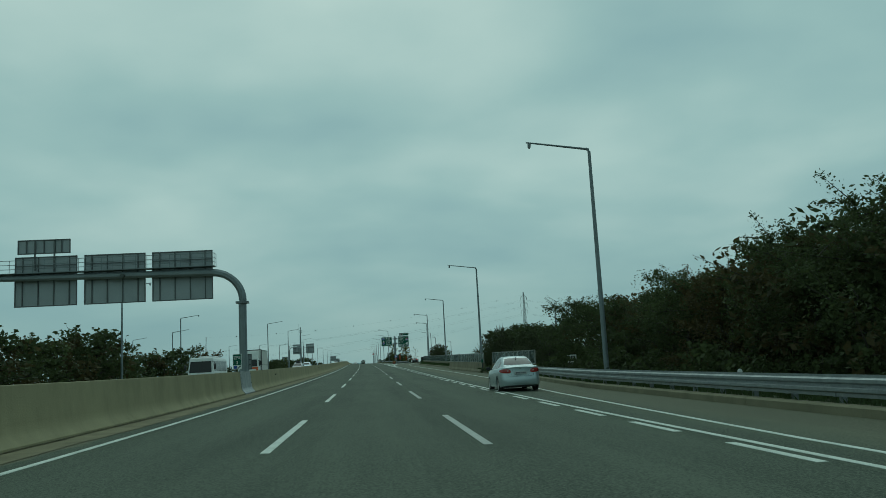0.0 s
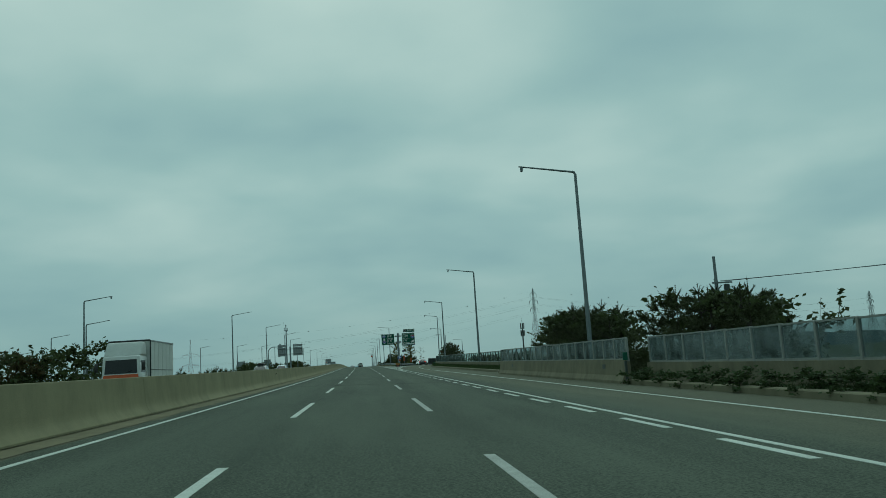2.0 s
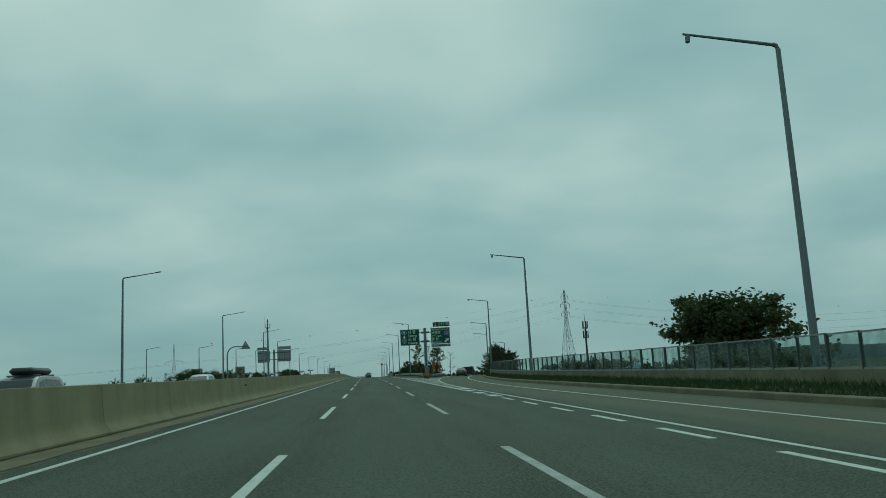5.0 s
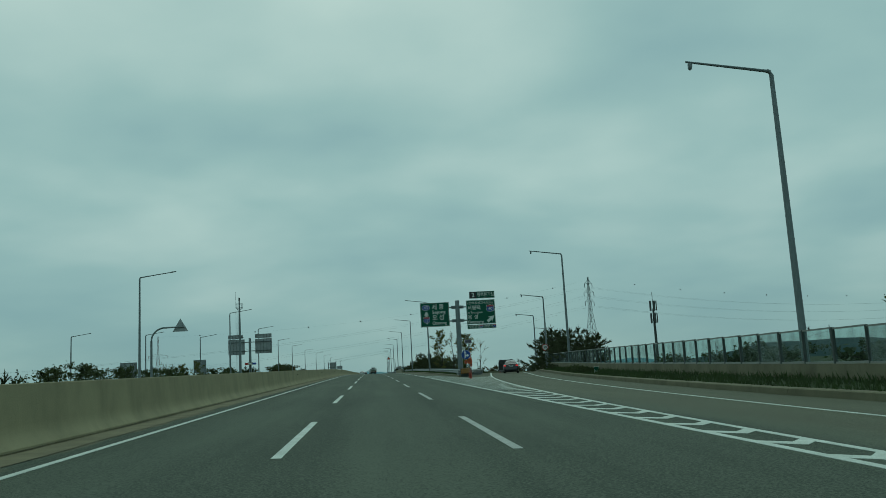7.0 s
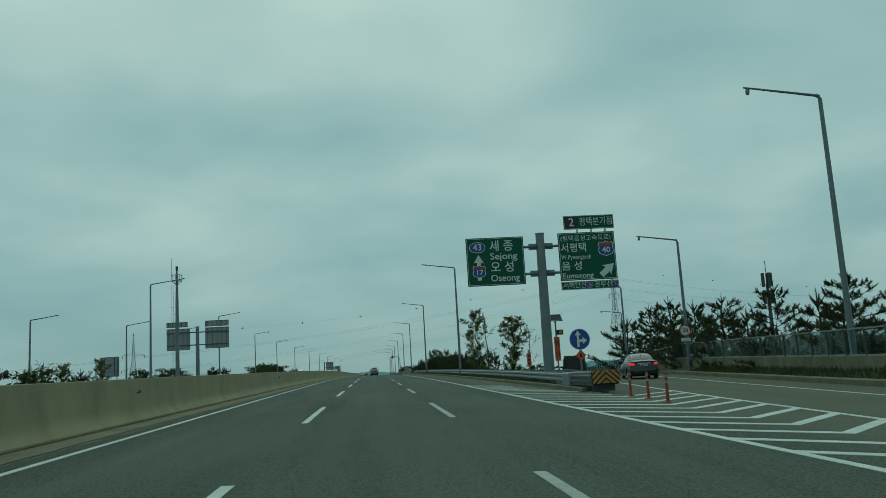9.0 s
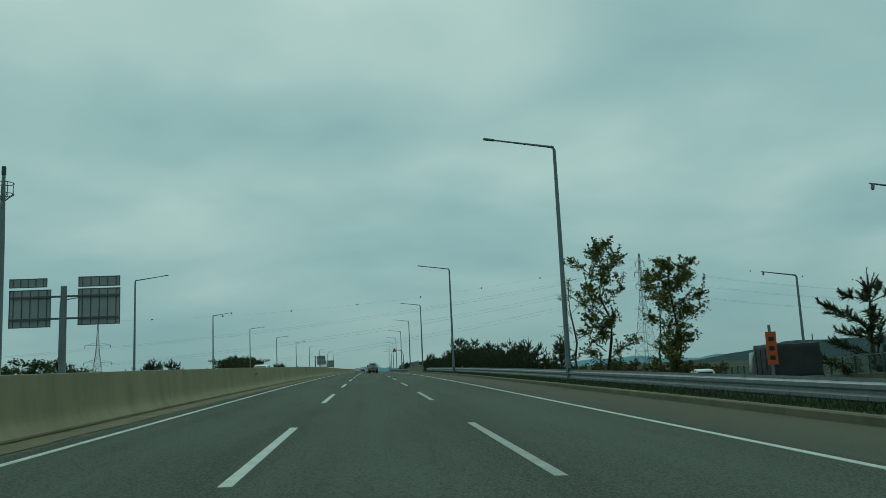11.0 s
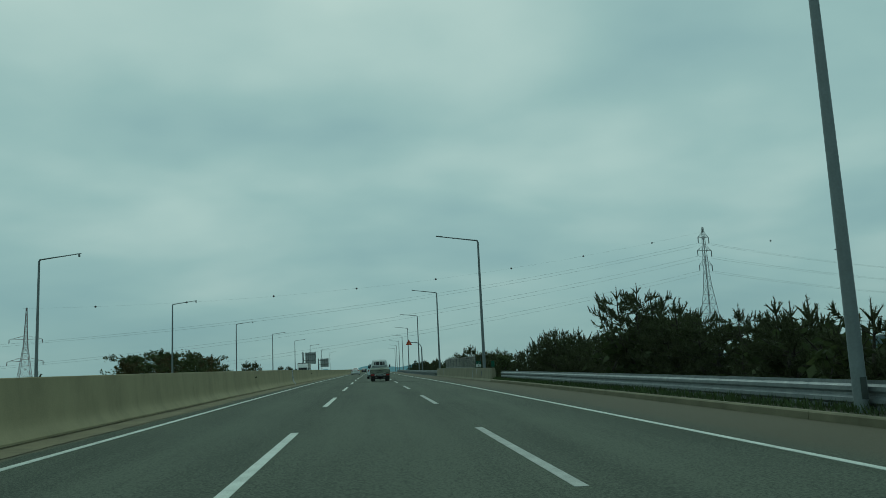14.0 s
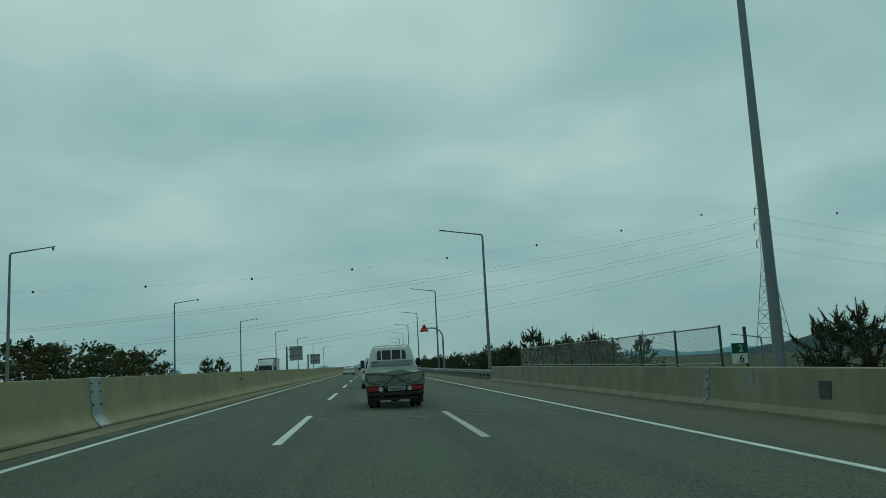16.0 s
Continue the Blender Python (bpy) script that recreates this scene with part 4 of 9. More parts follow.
# across the road: a lamp whose arm points left stands right of the road
LAMPS = [(lamp_a, 89.2, 12.2, 0), (lamp_a, 140.0, 13.25, 0), (lamp_a, 190.4, 14.45, 0), (lamp_a, 240.1, 18.35, 0), (lamp_e, 264.9, 21.6, 0), (lamp_e, 291.4, 25.6, 0), (lamp_e, 319.4, 34.2, 0), (lamp_f, 38.6, 11.2, 0),
         (lamp_b, 294.3, 8.9, 0), (lamp_b, 344.3, 8.72, 0), (lamp_b, 395.4, 8.85, 0), (lamp_b, 441.5, 9.2, 0), (lamp_b, 491.0, 9.3, 0), (lamp_b, 541.0, 9.4, 0), (lamp_b, 591.0, 9.5, 0), (lamp_b, 641.0, 9.6, 0), (lamp_b, 691.0, 9.6, 0), (lamp_b, 741.0, 9.6, 0),
         (lamp_d, 455.0, 38.0, 0), (lamp_d, 520.0, 30.0, 0),
         (lamp_a, 92.0, -26.7, 180), (lamp_a, 142.3, -31.4, 180), (lamp_b, 192.5, -22.5, 180), (lamp_b, 243.5, -22.2, 180), (lamp_b, 295.0, -22.3, 180), (lamp_c, 345.0, -24.5, 180), (lamp_a, 395.0, -25.6, 180), (lamp_a, 439.0, -25.7, 180),
         (lamp_g, 487.0, -25.2, 180), (lamp_a, 533.0, -24.0, 180), (lamp_a, 583.0, -23.5, 180), (lamp_a, 633.0, -23.0, 180), (lamp_a, 690.0, -23.0, 180), (lamp_a, 745.0, -23.0, 180),
         (lamp_d, 159.0, -36.5, 180), (lamp_d, 190.0, -52.0, 180), (lamp_d, 298.0, -47.5, 180), (lamp_d, 304.0, -37.6, 180), (lamp_d, 320.5, -32.0, 180), (lamp_d, 338.0, -29.5, 180)]
placed = set()
for lamp, s, o, turn in LAMPS:
    h = fall(o) - 0.1 if abs(o) < 27 else (-1.0 if lamp is not lamp_d else -0.8)
    if o > 18:
        h = fall(o) + dip(s)
    m = at(s, o, h, turn)
    if o < 0 and lamp in (lamp_a, lamp_b, lamp_g):
        m = m @ Matrix.Diagonal((1, 1, 0.96 if s >= 395.0 else 0.983, 1))
    if lamp in placed:
        copy_thing(lamp, m)
    else:
        lamp.matrix_world = m
        placed.add(lamp)


# ---- lettering ----
def lettering(text, size, width=None):
    """Flat mesh of a text with Blender's own font, centred, in the x-z plane facing -y."""
    cu = bpy.data.curves.new("lettering", "FONT")
    cu.body, cu.size, cu.align_x, cu.align_y = text, size, "CENTER", "CENTER"
    cu.extrude, cu.resolution_u = 0.003, 3
    ob = bpy.data.objects.new("lettering", cu)
    scene.collection.objects.link(ob)
    me = bpy.data.meshes.new_from_object(ob.evaluated_get(bpy.context.evaluated_depsgraph_get()))
    bpy.data.objects.remove(ob)
    me.transform(Matrix.Rotation(radians(90), 4, "X"))
    xs = [v.co.x for v in me.vertices]
    if width:
        k = width / (max(xs) - min(xs))
        me.transform(Matrix.Diagonal((k, 1, 1, 1)))
    me.name = "lettering"
    me.materials.clear()
    return me


def write(board, text, x, z, size, mat=None, width=None, y=-0.035, bold=True):
    m = Matrix.Translation((x, y, z))
    ob = part("lettering", lettering(text, size, width), mat or SIGN_WHITE, board, m=m)
    if bold:
        for dx, dz in ((size * 0.022, 0), (0, size * 0.018)):
            part("lettering", ob.data, mat or SIGN_WHITE, board, m=Matrix.Translation((x + dx, y - 0.0008 - dz * 0.01, z + dz)))
    return ob


def flat(points, depth=0.006):
    """A flat plate with an outline in the x-z plane."""
    bm = bmesh.new()
    a = [bm.verts.new((x, 0, z)) for x, z in points]
    b = [bm.verts.new((x, -depth, z)) for x, z in points]
    bm.faces.new(a)
    bm.faces.new(b[::-1])
    n = len(points)
    for i in range(n):
        bm.faces.new((a[i], b[i], b[(i + 1) % n], a[(i + 1) % n]))
    bmesh.ops.recalc_face_normals(bm, faces=bm.faces)
    return bm


def ring_points(rx, rz, n=28, x=0.0, z=0.0):
    return [(x + rx * math.cos(2 * math.pi * i / n), z + rz * math.sin(2 * math.pi * i / n)) for i in range(n)]


def border(board, x0, x1, z0, z1, w=0.02, inset=0.05, y=-0.028):
    bm = bmesh.new()
    a, b, c, d = x0 + inset, x1 - inset, z0 + inset, z1 - inset
    for q in ((a, b, c, c + w), (a, b, d - w, d), (a, a + w, c, d), (b - w, b, c, d)):
        cuboid(bm, q[0], q[1], y - 0.004, y, q[2], q[3])
    part("border_line", bm, SIGN_WHITE, board)


def shield(board, x, z, size, number, text_size):
    """Motorway shield: blue with a red crown strip and a white rim."""
    def outline(k):
        pts = [(-0.50, 0.30), (-0.42, 0.46), (-0.2, 0.40), (0, 0.50), (0.2, 0.40), (0.42, 0.46), (0.50, 0.30), (0.46, 0.10), (0.52, -0.15), (0.42, -0.36), (0.15, -0.44), (0, -0.50), (-0.15, -0.44), (-0.42, -0.36), (-0.52, -0.15), (-0.46, 0.10)]
        return [(x + px * size * k, z + pz * size * k) for px, pz in pts]
    part("shield_rim", flat(outline(1.0)), SIGN_WHITE, board, m=Matrix.Translation((0, -0.031, 0)))
    part("shield", flat(outline(0.92)), SIGN_BLUE, board, m=Matrix.Translation((0, -0.035, 0)))
    k = size * 0.92
    part("shield_crown", flat([(x - 0.47 * k, z + 0.22 * k), (x - 0.50 * k, z + 0.30 * k), (x - 0.42 * k, z + 0.46 * k), (x - 0.2 * k, z + 0.40 * k), (x, z + 0.5 * k), (x + 0.2 * k, z + 0.40 * k), (x + 0.42 * k, z + 0.46 * k), (x + 0.50 * k, z + 0.30 * k), (x + 0.47 * k, z + 0.22 * k)]), SIGN_RED, board, m=Matrix.Translation((0, -0.038, 0)))
    if number:
        write(board, number, x, z - 0.10 * size, text_size, y=-0.046)


def board_plate(name, x0, x1, z0, z1, parent, mat, ribs=4, label=""):
    b = part(name, box(x0, x1, -0.025, 0.025, z0, z1, 0.008), mat, parent, label)
    back = part("back_sheet", box(x0 + 0.02, x1 - 0.02, 0.026, 0.035, z0 + 0.02, z1 - 0.02), BOARD_BACK, b)
    for i in range(ribs):
        x = x0 + (x1 - x0) * (i + 0.5) / ribs
        part("rib", box(x - 0.03, x + 0.03, 0.036, 0.10, z0 + 0.05, z1 - 0.05), BOARD_RIB, b)
    return b


def clamp(parent, x0, x1, z):
    """Flanged joint of a bracket arm."""
    bm = bmesh.new()
    tube(bm, [(x0, 0, z), (x1, 0, z)], 0.075, 10)
    arm = part("bracket_arm", soften(mesh_of(bm, "bracket_arm")), POLE, parent)
    xm = x0 + (x1 - x0) * 0.28
    bm = bmesh.new()
    for dx in (-0.045, 0.045):
        disc(bm, 0.17, 0.05, Matrix.Translation((xm + dx, 0, z)) @ Matrix.Rotation(radians(90), 4, "Y"), 12)
    part("flange", bm, POLE, arm)
    bm = bmesh.new()
    for a in range(4):
        cuboid(bm, xm - 0.26, xm + 0.26, -0.012, 0.012, 0.07, 0.17, m=Matrix.Translation((0, 0, z)) @ Matrix.Rotation(a * math.pi / 2, 4, "X"))
    part("gusset", bm, POLE, arm)


def exit_sign():
    """Twin direction signs on one steel column at the nose of the exit."""
    sg = thing("direction_sign", "green direction sign with two boards on one grey steel column", "road sign", at(254, 0, 0))
    bm = bmesh.new()
    tube(bm, [(9.42, 0, -0.4), (9.46, 0, 8.05)], [0.30, 0.235], 16)
    col = part("column", soften(mesh_of(bm, "column")), POLE, sg)
    bm = bmesh.new()
    disc(bm, 0.25, 0.06, Matrix.Translation((9.46, 0, 8.06)), 16)
    part("cap", bm, POLE, col)
    for z in (7.35, 5.85):
        clamp(sg, 9.25, 8.5, z)
        clamp(sg, 9.65, 10.5, z)
    # straight-on board
    x0, x1, z0, z1 = 5.29, 8.50, 5.29, 7.96
    b = board_plate("direction_board", x0, x1, z0, z1, sg, SIGN_GREEN, 4, "green board for the road straight on")
    border(b, x0, x1, z0, z1)
    W, H = x1 - x0, z1 - z0
    X = lambda f: x0 + f * W
    Z = lambda f: z1 - f * H
    part("route_oval_rim", flat(ring_points(0.45, 0.305, 28, X(0.195), Z(0.20))), SIGN_WHITE, b, m=Matrix.Translation((0, -0.031, 0)))
    part("route_oval", flat(ring_points(0.42, 0.275, 28, X(0.195), Z(0.20))), SIGN_BLUE, b, m=Matrix.Translation((0, -0.035, 0)))
    write(b, "43", X(0.195), Z(0.20), 0.50, y=-0.046)
    ax = X(0.205)
    part("arrow", flat([(ax - 0.11, Z(0.88)), (ax + 0.11, Z(0.88)), (ax + 0.11, Z(0.51)), (ax + 0.27, Z(0.52)), (ax, Z(0.345)), (ax - 0.27, Z(0.52)), (ax - 0.11, Z(0.51))]), SIGN_WHITE, b, m=Matrix.Translation((0, -0.030, 0)))
    shield(b, X(0.205), Z(0.70), 0.72, "17", 0.42)
    write(b, "세 종", X(0.61), Z(0.195), 0.66, width=1.28)
    write(b, "Sejong", X(0.64), Z(0.40), 0.52, width=1.50)
    write(b, "오 성", X(0.61), Z(0.635), 0.66, width=1.25)
    write(b, "Oseong", X(0.645), Z(0.855), 0.52, width=1.58)
    # exit board
    x0, x1, z0, z1 = 10.46, 13.68, 5.36, 8.04
    b = board_plate("direction_board", x0, x1, z0, z1, sg, SIGN_GREEN, 4, "green board for the exit to the right")
    border(b, x0, x1, z0, z1)
    W, H = x1 - x0, z1 - z0
    X = lambda f: x0 + f * W
    Z = lambda f: z1 - f * H
    write(b, "(평택음성고속도로)", X(0.49), Z(0.125), 0.36, width=2.85, bold=False)
    write(b, "서평택", X(0.265), Z(0.33), 0.56, width=1.42)
    write(b, "W.Pyeongtaek", X(0.30), Z(0.515), 0.36, width=1.70, bold=False)
    write(b, "음 성", X(0.215), Z(0.71), 0.54, width=1.10)
    write(b, "Eumseong", X(0.305), Z(0.905), 0.42, width=1.72)
    shield(b, X(0.835), Z(0.36), 0.86, "40", 0.46)
    c = Vector((X(0.83), Z(0.80)))
    d, n = Vector((0.766, 0.643)), Vector((-0.643, 0.766))
    part("arrow", flat([tuple(c + d * a + n * q) for a, q in ((-0.48, -0.16), (0.02, -0.16), (-0.06, -0.36), (0.52, 0.0), (-0.06, 0.36), (0.02, 0.16), (-0.48, 0.16))]), SIGN_WHITE, b, m=Matrix.Translation((0, -0.03, 0)))
    # junction number above
    b2 = board_plate("junction_board", 10.86, 13.72, 8.23, 9.0, sg, SIGN_GREEN, 3, "small green board with the junction number")
    part("number_field", box(10.90, 11.68, -0.034, -0.026, 8.27, 8.96), SIGN_BLACK, b2)
    write(b2, "2", 11.29, 8.61, 0.66, y=-0.044)
    write(b2, "평택분기점", 12.70, 8.62, 0.52, width=1.86, bold=False)
    border(b2, 10.86, 13.72, 8.23, 9.0, 0.014, 0.025)
    for x in (11.6, 12.4, 13.2):
        part("strut", box(x - 0.03, x + 0.03, -0.02, 0.05, 8.0, 8.3), POLE, sg)
    # motorway strip below
    b3 = board_plate("motorway_board", 10.47, 13.71, 4.85, 5.30, sg, SIGN_GREEN, 3, "narrow green board with motorway names")
    border(b3, 10.47, 13.71, 4.85, 5.30, 0.012, 0.02)
    write(b3, "서해안선", 11.22, 5.08, 0.38, width=1.28, bold=False)
    write(b3, "경부선", 12.83, 5.08, 0.38, width=1.0, bold=False)
    shield(b3, 12.06, 5.08, 0.34, "15", 0.20)
    shield(b3, 13.52, 5.08, 0.34, "1", 0.20)


exit_sign()


def back_board(parent, x0, x1, z0, z1, ribs, bars=(), name="sign_board"):
    """A board seen from behind: sheet, upright ribs and dark edge."""
    b = part(name, box(x0, x1, 0.0, 0.03, z0, z1, 0.006), BOARD_BACK, parent)
    bm = bmesh.new()
    for q in ((x0, x1, z0, z0 + 0.05), (x0, x1, z1 - 0.05, z1), (x0, x0 + 0.05, z0, z1), (x1 - 0.05, x1, z0, z1)):
        cuboid(bm, q[0], q[1], -0.05, -0.002, q[2], q[3])
    part("edge_channel", bm, BOARD_RIB, b)
    for i in range(ribs):
        x = x0 + (x1 - x0) * (i + 0.5) / ribs
        part("rib", box(x - 0.025, x + 0.025, -0.06, -0.004, z0 + 0.06, z1 - 0.06), BOARD_RIB, b)
    for z in bars:
        part("bar", box(x0 + 0.05, x1 - 0.05, -0.085, -0.062, z - 0.02, z + 0.02), BOARD_RIB, b)
    return b


def gantry():
    """Cantilever gantry over the opposite carriageway, its boards seen from behind."""
    g = thing("sign_gantry", "grey steel sign gantry arm with boards seen from behind", "sign gantry", at(44.5, 0, 0))
    bm = bmesh.new()
    pts = [(-6.74, 0, 1.30), (-6.74, 0, 5.0)]
    part("column", soften(mesh_of(tube(bm, pts, [0.215, 0.215], 8, square=True), "column"), 30), POLE, g)
    bm = bmesh.new()
    for a in range(2):
        cuboid(bm, -6.74 - 0.32, -6.74 + 0.32, -0.32, 0.32, 4.92 + a * 0.06, 4.96 + a * 0.06)
    part("flange", bm, POLE, g)
    bm = bmesh.new()
    arc = [(-6.72, 0, 5.03)] + [(-6.72 - 1.62 * (1 - math.cos(a)), 0, 5.1 + 1.55 * math.sin(a)) for a in [i * math.pi / 20 for i in range(11)]] + [(-10, 0, 6.68), (-20.5, 0, 6.80)]
    part("arm", soften(mesh_of(tube(bm, arc, [0.21] * 12 + [0.19, 0.16], 8, square=True), "arm"), 30), POLE, g)
    for x0, x1 in ((-18.62, -15.43), (-15.06, -11.88), (-11.53, -8.34)):
        b = back_board(g, x0, x1, 5.27, 7.94, 4, (7.05, 7.45))
        b.location.y = 0.36
    b = back_board(g, -18.5, -15.79, 8.09, 8.86, 3)
    b.location.y = 0.36
    for x in (-17.6, -16.6):
        part("strut", box(x - 0.04, x + 0.04, 0.28, 0.34, 7.2, 8.8), BOARD_RIB, g)
    # service walkway behind the boards
    walk_ = part("walkway", box(-20.4, -8.15, -0.28, 0.30, 6.98, 7.02), POLE, g)
    bm = bmesh.new()
    for z in (7.22, 7.45, 7.68):
        tube(bm, [(-20.4, -0.28, z), (-8.15, -0.28, z)], 0.016, 6)
    for i in range(22):
        x = -20.4 + 12.25 * i / 21
        tube(bm, [(x, -0.28, 7.0), (x, -0.28, 7.68)], 0.014, 6)
    for x in (-20.4, -8.15):
        for z in (7.22, 7.45, 7.68):
            tube(bm, [(x, -0.28, z), (x, 0.3, z)], 0.014, 6)
        tube(bm, [(x, 0.3, 7.0), (x, 0.3, 7.68)], 0.014, 6)
    part("handrail", bm, POLE, walk_)
    bm = bmesh.new()
    disc(bm, 0.10, 0.3, Matrix.Translation((-12.9, -0.22, 6.66)) @ Matrix.Rotation(radians(90), 4, "X"), 12)
    part("flood_light", bm, POST_DARK, g)


gantry()


def twin_back_sign(s, column_o, boards, label, top=8.0):
    sg = thing("direction_sign", label, "road sign", at(s, 0, 0))
    bm = bmesh.new()
    tube(bm, [(column_o, 0, -0.6), (column_o, 0, top)], [0.27, 0.22], 14)
    part("column", soften(mesh_of(bm, "column")), POLE, sg)
    for x0, x1, z0, z1 in boards:
        b = back_board(sg, x0, x1, z0, z1, 5)
        b.location.y = 0.25
    for z in (7.25, 5.6):
        near = [q for q in boards if q[3] - q[2] > 1.5]
        if len(near) == 1:
            q = near[0]
            part("bracket_arm", box(column_o, q[1] - 0.2, 0.05, 0.16, q[2] + (0.3 if z < 6 else 0.78) * (q[3] - q[2]), q[2] + (0.3 if z < 6 else 0.78) * (q[3] - q[2]) + 0.14), BOARD_RIB, sg)
        if len(near) > 1:
            part("bracket_arm", box(min(q[0] for q in near) + 0.1, max(q[1] for q in near) - 0.1, 0.05, 0.16, z - 0.07, z + 0.07), BOARD_RIB, sg)


twin_back_sign(320, -22.8, [(-26.82, -24.10, 8.0, 8.68), (-26.80, -23.80, 5.0, 7.82), (-21.84, -18.80, 7.95, 8.72), (-21.84, -18.78, 5.07, 7.82)], "grey twin direction sign seen from behind on a steel column")
twin_back_sign(592, -21.9, [(-21.2, -17.9, 3.6, 7.2)], "grey direction sign seen from behind beyond the median", 7.3)
twin_back_sign(640, -20.6, [(-19.9, -16.9, 2.8, 5.9)], "grey direction sign seen from behind beyond the median", 6.0)


def curved_post_sign(s, o, reach, top, tip, label, seen_from_back):
    """Warning triangle hung from a curved post."""
    sg = thing("warning_sign", label, "road sign", at(s, o))
    sgn = 1 if reach > 0 else -1
    bm = bmesh.new()
    r = 1.3
    pts = [(0, 0, -0.3), (0, 0, top - r)] + [(sgn * r * (1 - math.cos(a)), 0, top - r + r * math.sin(a)) for a in [i * math.pi / 16 for i in range(1, 9)]] + [(reach + sgn * 0.4, 0, top + 0.02)]
    part("post", soften(mesh_of(tube(bm, pts, [0.13, 0.11] + [0.09] * 8 + [0.06], 10), "post")), POLE, sg)
    w = tip
    tri = lambda k: [(reach - w * k, top - 0.45 + (1 - k) * w * 0.55), (reach + w * k, top - 0.45 + (1 - k) * w * 0.55), (reach, top - 0.45 + w * 1.72 - (1 - k) * w * 1.1)]
    if seen_from_back:
        part("triangle", flat(tri(1.0), 0.03), BOARD_BACK, sg, m=Matrix.Translation((0, 0.12, 0)))
        part("bar", box(reach - 0.35, reach + 0.35, 0.05, 0.12, top - 0.05, top + 0.05), BOARD_RIB, sg)
    else:
        part("triangle", flat(tri(1.0), 0.03), SIGN_RED, sg, m=Matrix.Translation((0, -0.08, 0)))
        part("triangle_face", flat(tri(0.72), 0.006), SIGN_ORANGE, sg, m=Matrix.Translation((0, -0.112, 0)))
        part("symbol", box(reach - 0.05, reach + 0.05, -0.125, -0.119, top - 0.1, top + 0.3), SIGN_BLACK, sg)


curved_post_sign(248.5, -22.4, 2.85, 6.5, 0.78, "grey warning triangle on a curved post seen from behind", True)
curved_post_sign(486.0, 9.6, -2.4, 6.0, 0.62, "red warning triangle with a yellow face on a curved post", False)


def plain_sign(s, o, w, h, z, label, posts=2, ribs=2):
    sg = thing("road_sign", label, "road sign", at(s, o, fall(o) - 0.1))
    back_board(sg, -w / 2, w / 2, z, z + h, ribs, [z + h * 0.3, z + h * 0.65])
    for i in range(posts):
        x = (i - (posts - 1) / 2) * w * 0.8
        bm = bmesh.new()
        tube(bm, [(x, -0.08, -0.4), (x, -0.08, z + h * 0.9)], 0.05, 8)
        part("post", bm, POLE, sg)


plain_sign(301.5, -28.3, 2.0, 2.1, 2.3, "grey rectangular road sign seen from behind on two posts")
plain_sign(278, -33, 2.2, 2.5, 1.6, "grey rectangular road sign seen from behind on two posts")
plain_sign(150, -33, 1.0, 1.0, 2.2, "small grey round-cornered sign seen from behind", 1, 1)
plain_sign(46.1, -6.74, 0.42, 0.84, 1.36, "grey marker sign seen from behind on the median barrier", 1, 1)


def milestone_green():
    sg = thing("distance_sign", "green distance sign with a white arrow field on posts", "road sign", at(42.35, -6.74, 1.27) @ Matrix.Diagonal((0.60, 1, 0.60, 1)) @ Matrix.Translation((0, 0, -0.78)))
    b = part("board", box(-0.36, 0.36, -0.02, 0.02, 1.05, 2.32, 0.01), SIGN_WHITE, sg)
    part("green_field", box(-0.33, 0.33, -0.028, -0.021, 1.40, 2.29), SIGN_GREEN, b)
    write(b, "평택", 0, 1.98, 0.36, width=0.56, bold=False)
    write(b, "3", 0, 1.60, 0.36, bold=False)
    part("blue_field", box(-0.28, -0.02, -0.028, -0.021, 1.10, 1.34), SIGN_BLUE, b)
    part("arrow", flat([(0.02, 1.12), (0.10, 1.10), (0.24, 1.24), (0.28, 1.20), (0.30, 1.34), (0.16, 1.33), (0.19, 1.29), (0.05, 1.17)]), SIGN_BLACK, b, m=Matrix.Translation((0, -0.026, 0)))
    for x in (-0.2, 0.2):
        part("post", box(x - 0.03, x + 0.03, 0.02, 0.07, 0.74, 2.2), POLE, sg)


milestone_green()


def patrol_light():
    sg = thing("warning_light_bar", "red and blue warning light bar on a post behind the median", "warning light", at(207.7, -6.74, 0.84) @ Matrix.Diagonal((0.62, 0.62, 0.46, 1)))
    part("post", box(-0.05, 0.05, -0.05, 0.05, 0.9, 1.90), POST_DARK, sg)
    for x, mat, name in ((-0.32, SIGN_RED, "red_lens"), (0.0, SIGN_WHITE, "middle_case"), (0.32, SIGN_BLUE, "blue_lens")):
        part(name, box(x - 0.16, x + 0.16, -0.13, 0.13, 1.90, 2.13, 0.04), mat, sg)
    part("top_cover", box(-0.2, 0.2, -0.1, 0.1, 2.13, 2.17, 0.01), BLACK_PLASTIC, sg)


patrol_light()


def clip_band(pts, lo, hi):
    """The part of a polygon between two heights."""
    for lim, keep in ((lo, lambda q: q >= lo), (hi, lambda q: q <= hi)):
        out = []
        for a, b in zip(pts, pts[1:] + pts[:1]):
            if keep(a[1]):
                out.append(a)
            if keep(a[1]) != keep(b[1]):
                f = (lim - a[1]) / (b[1] - a[1])
                out.append((a[0] + (b[0] - a[0]) * f, lim))
        pts = out
    return pts


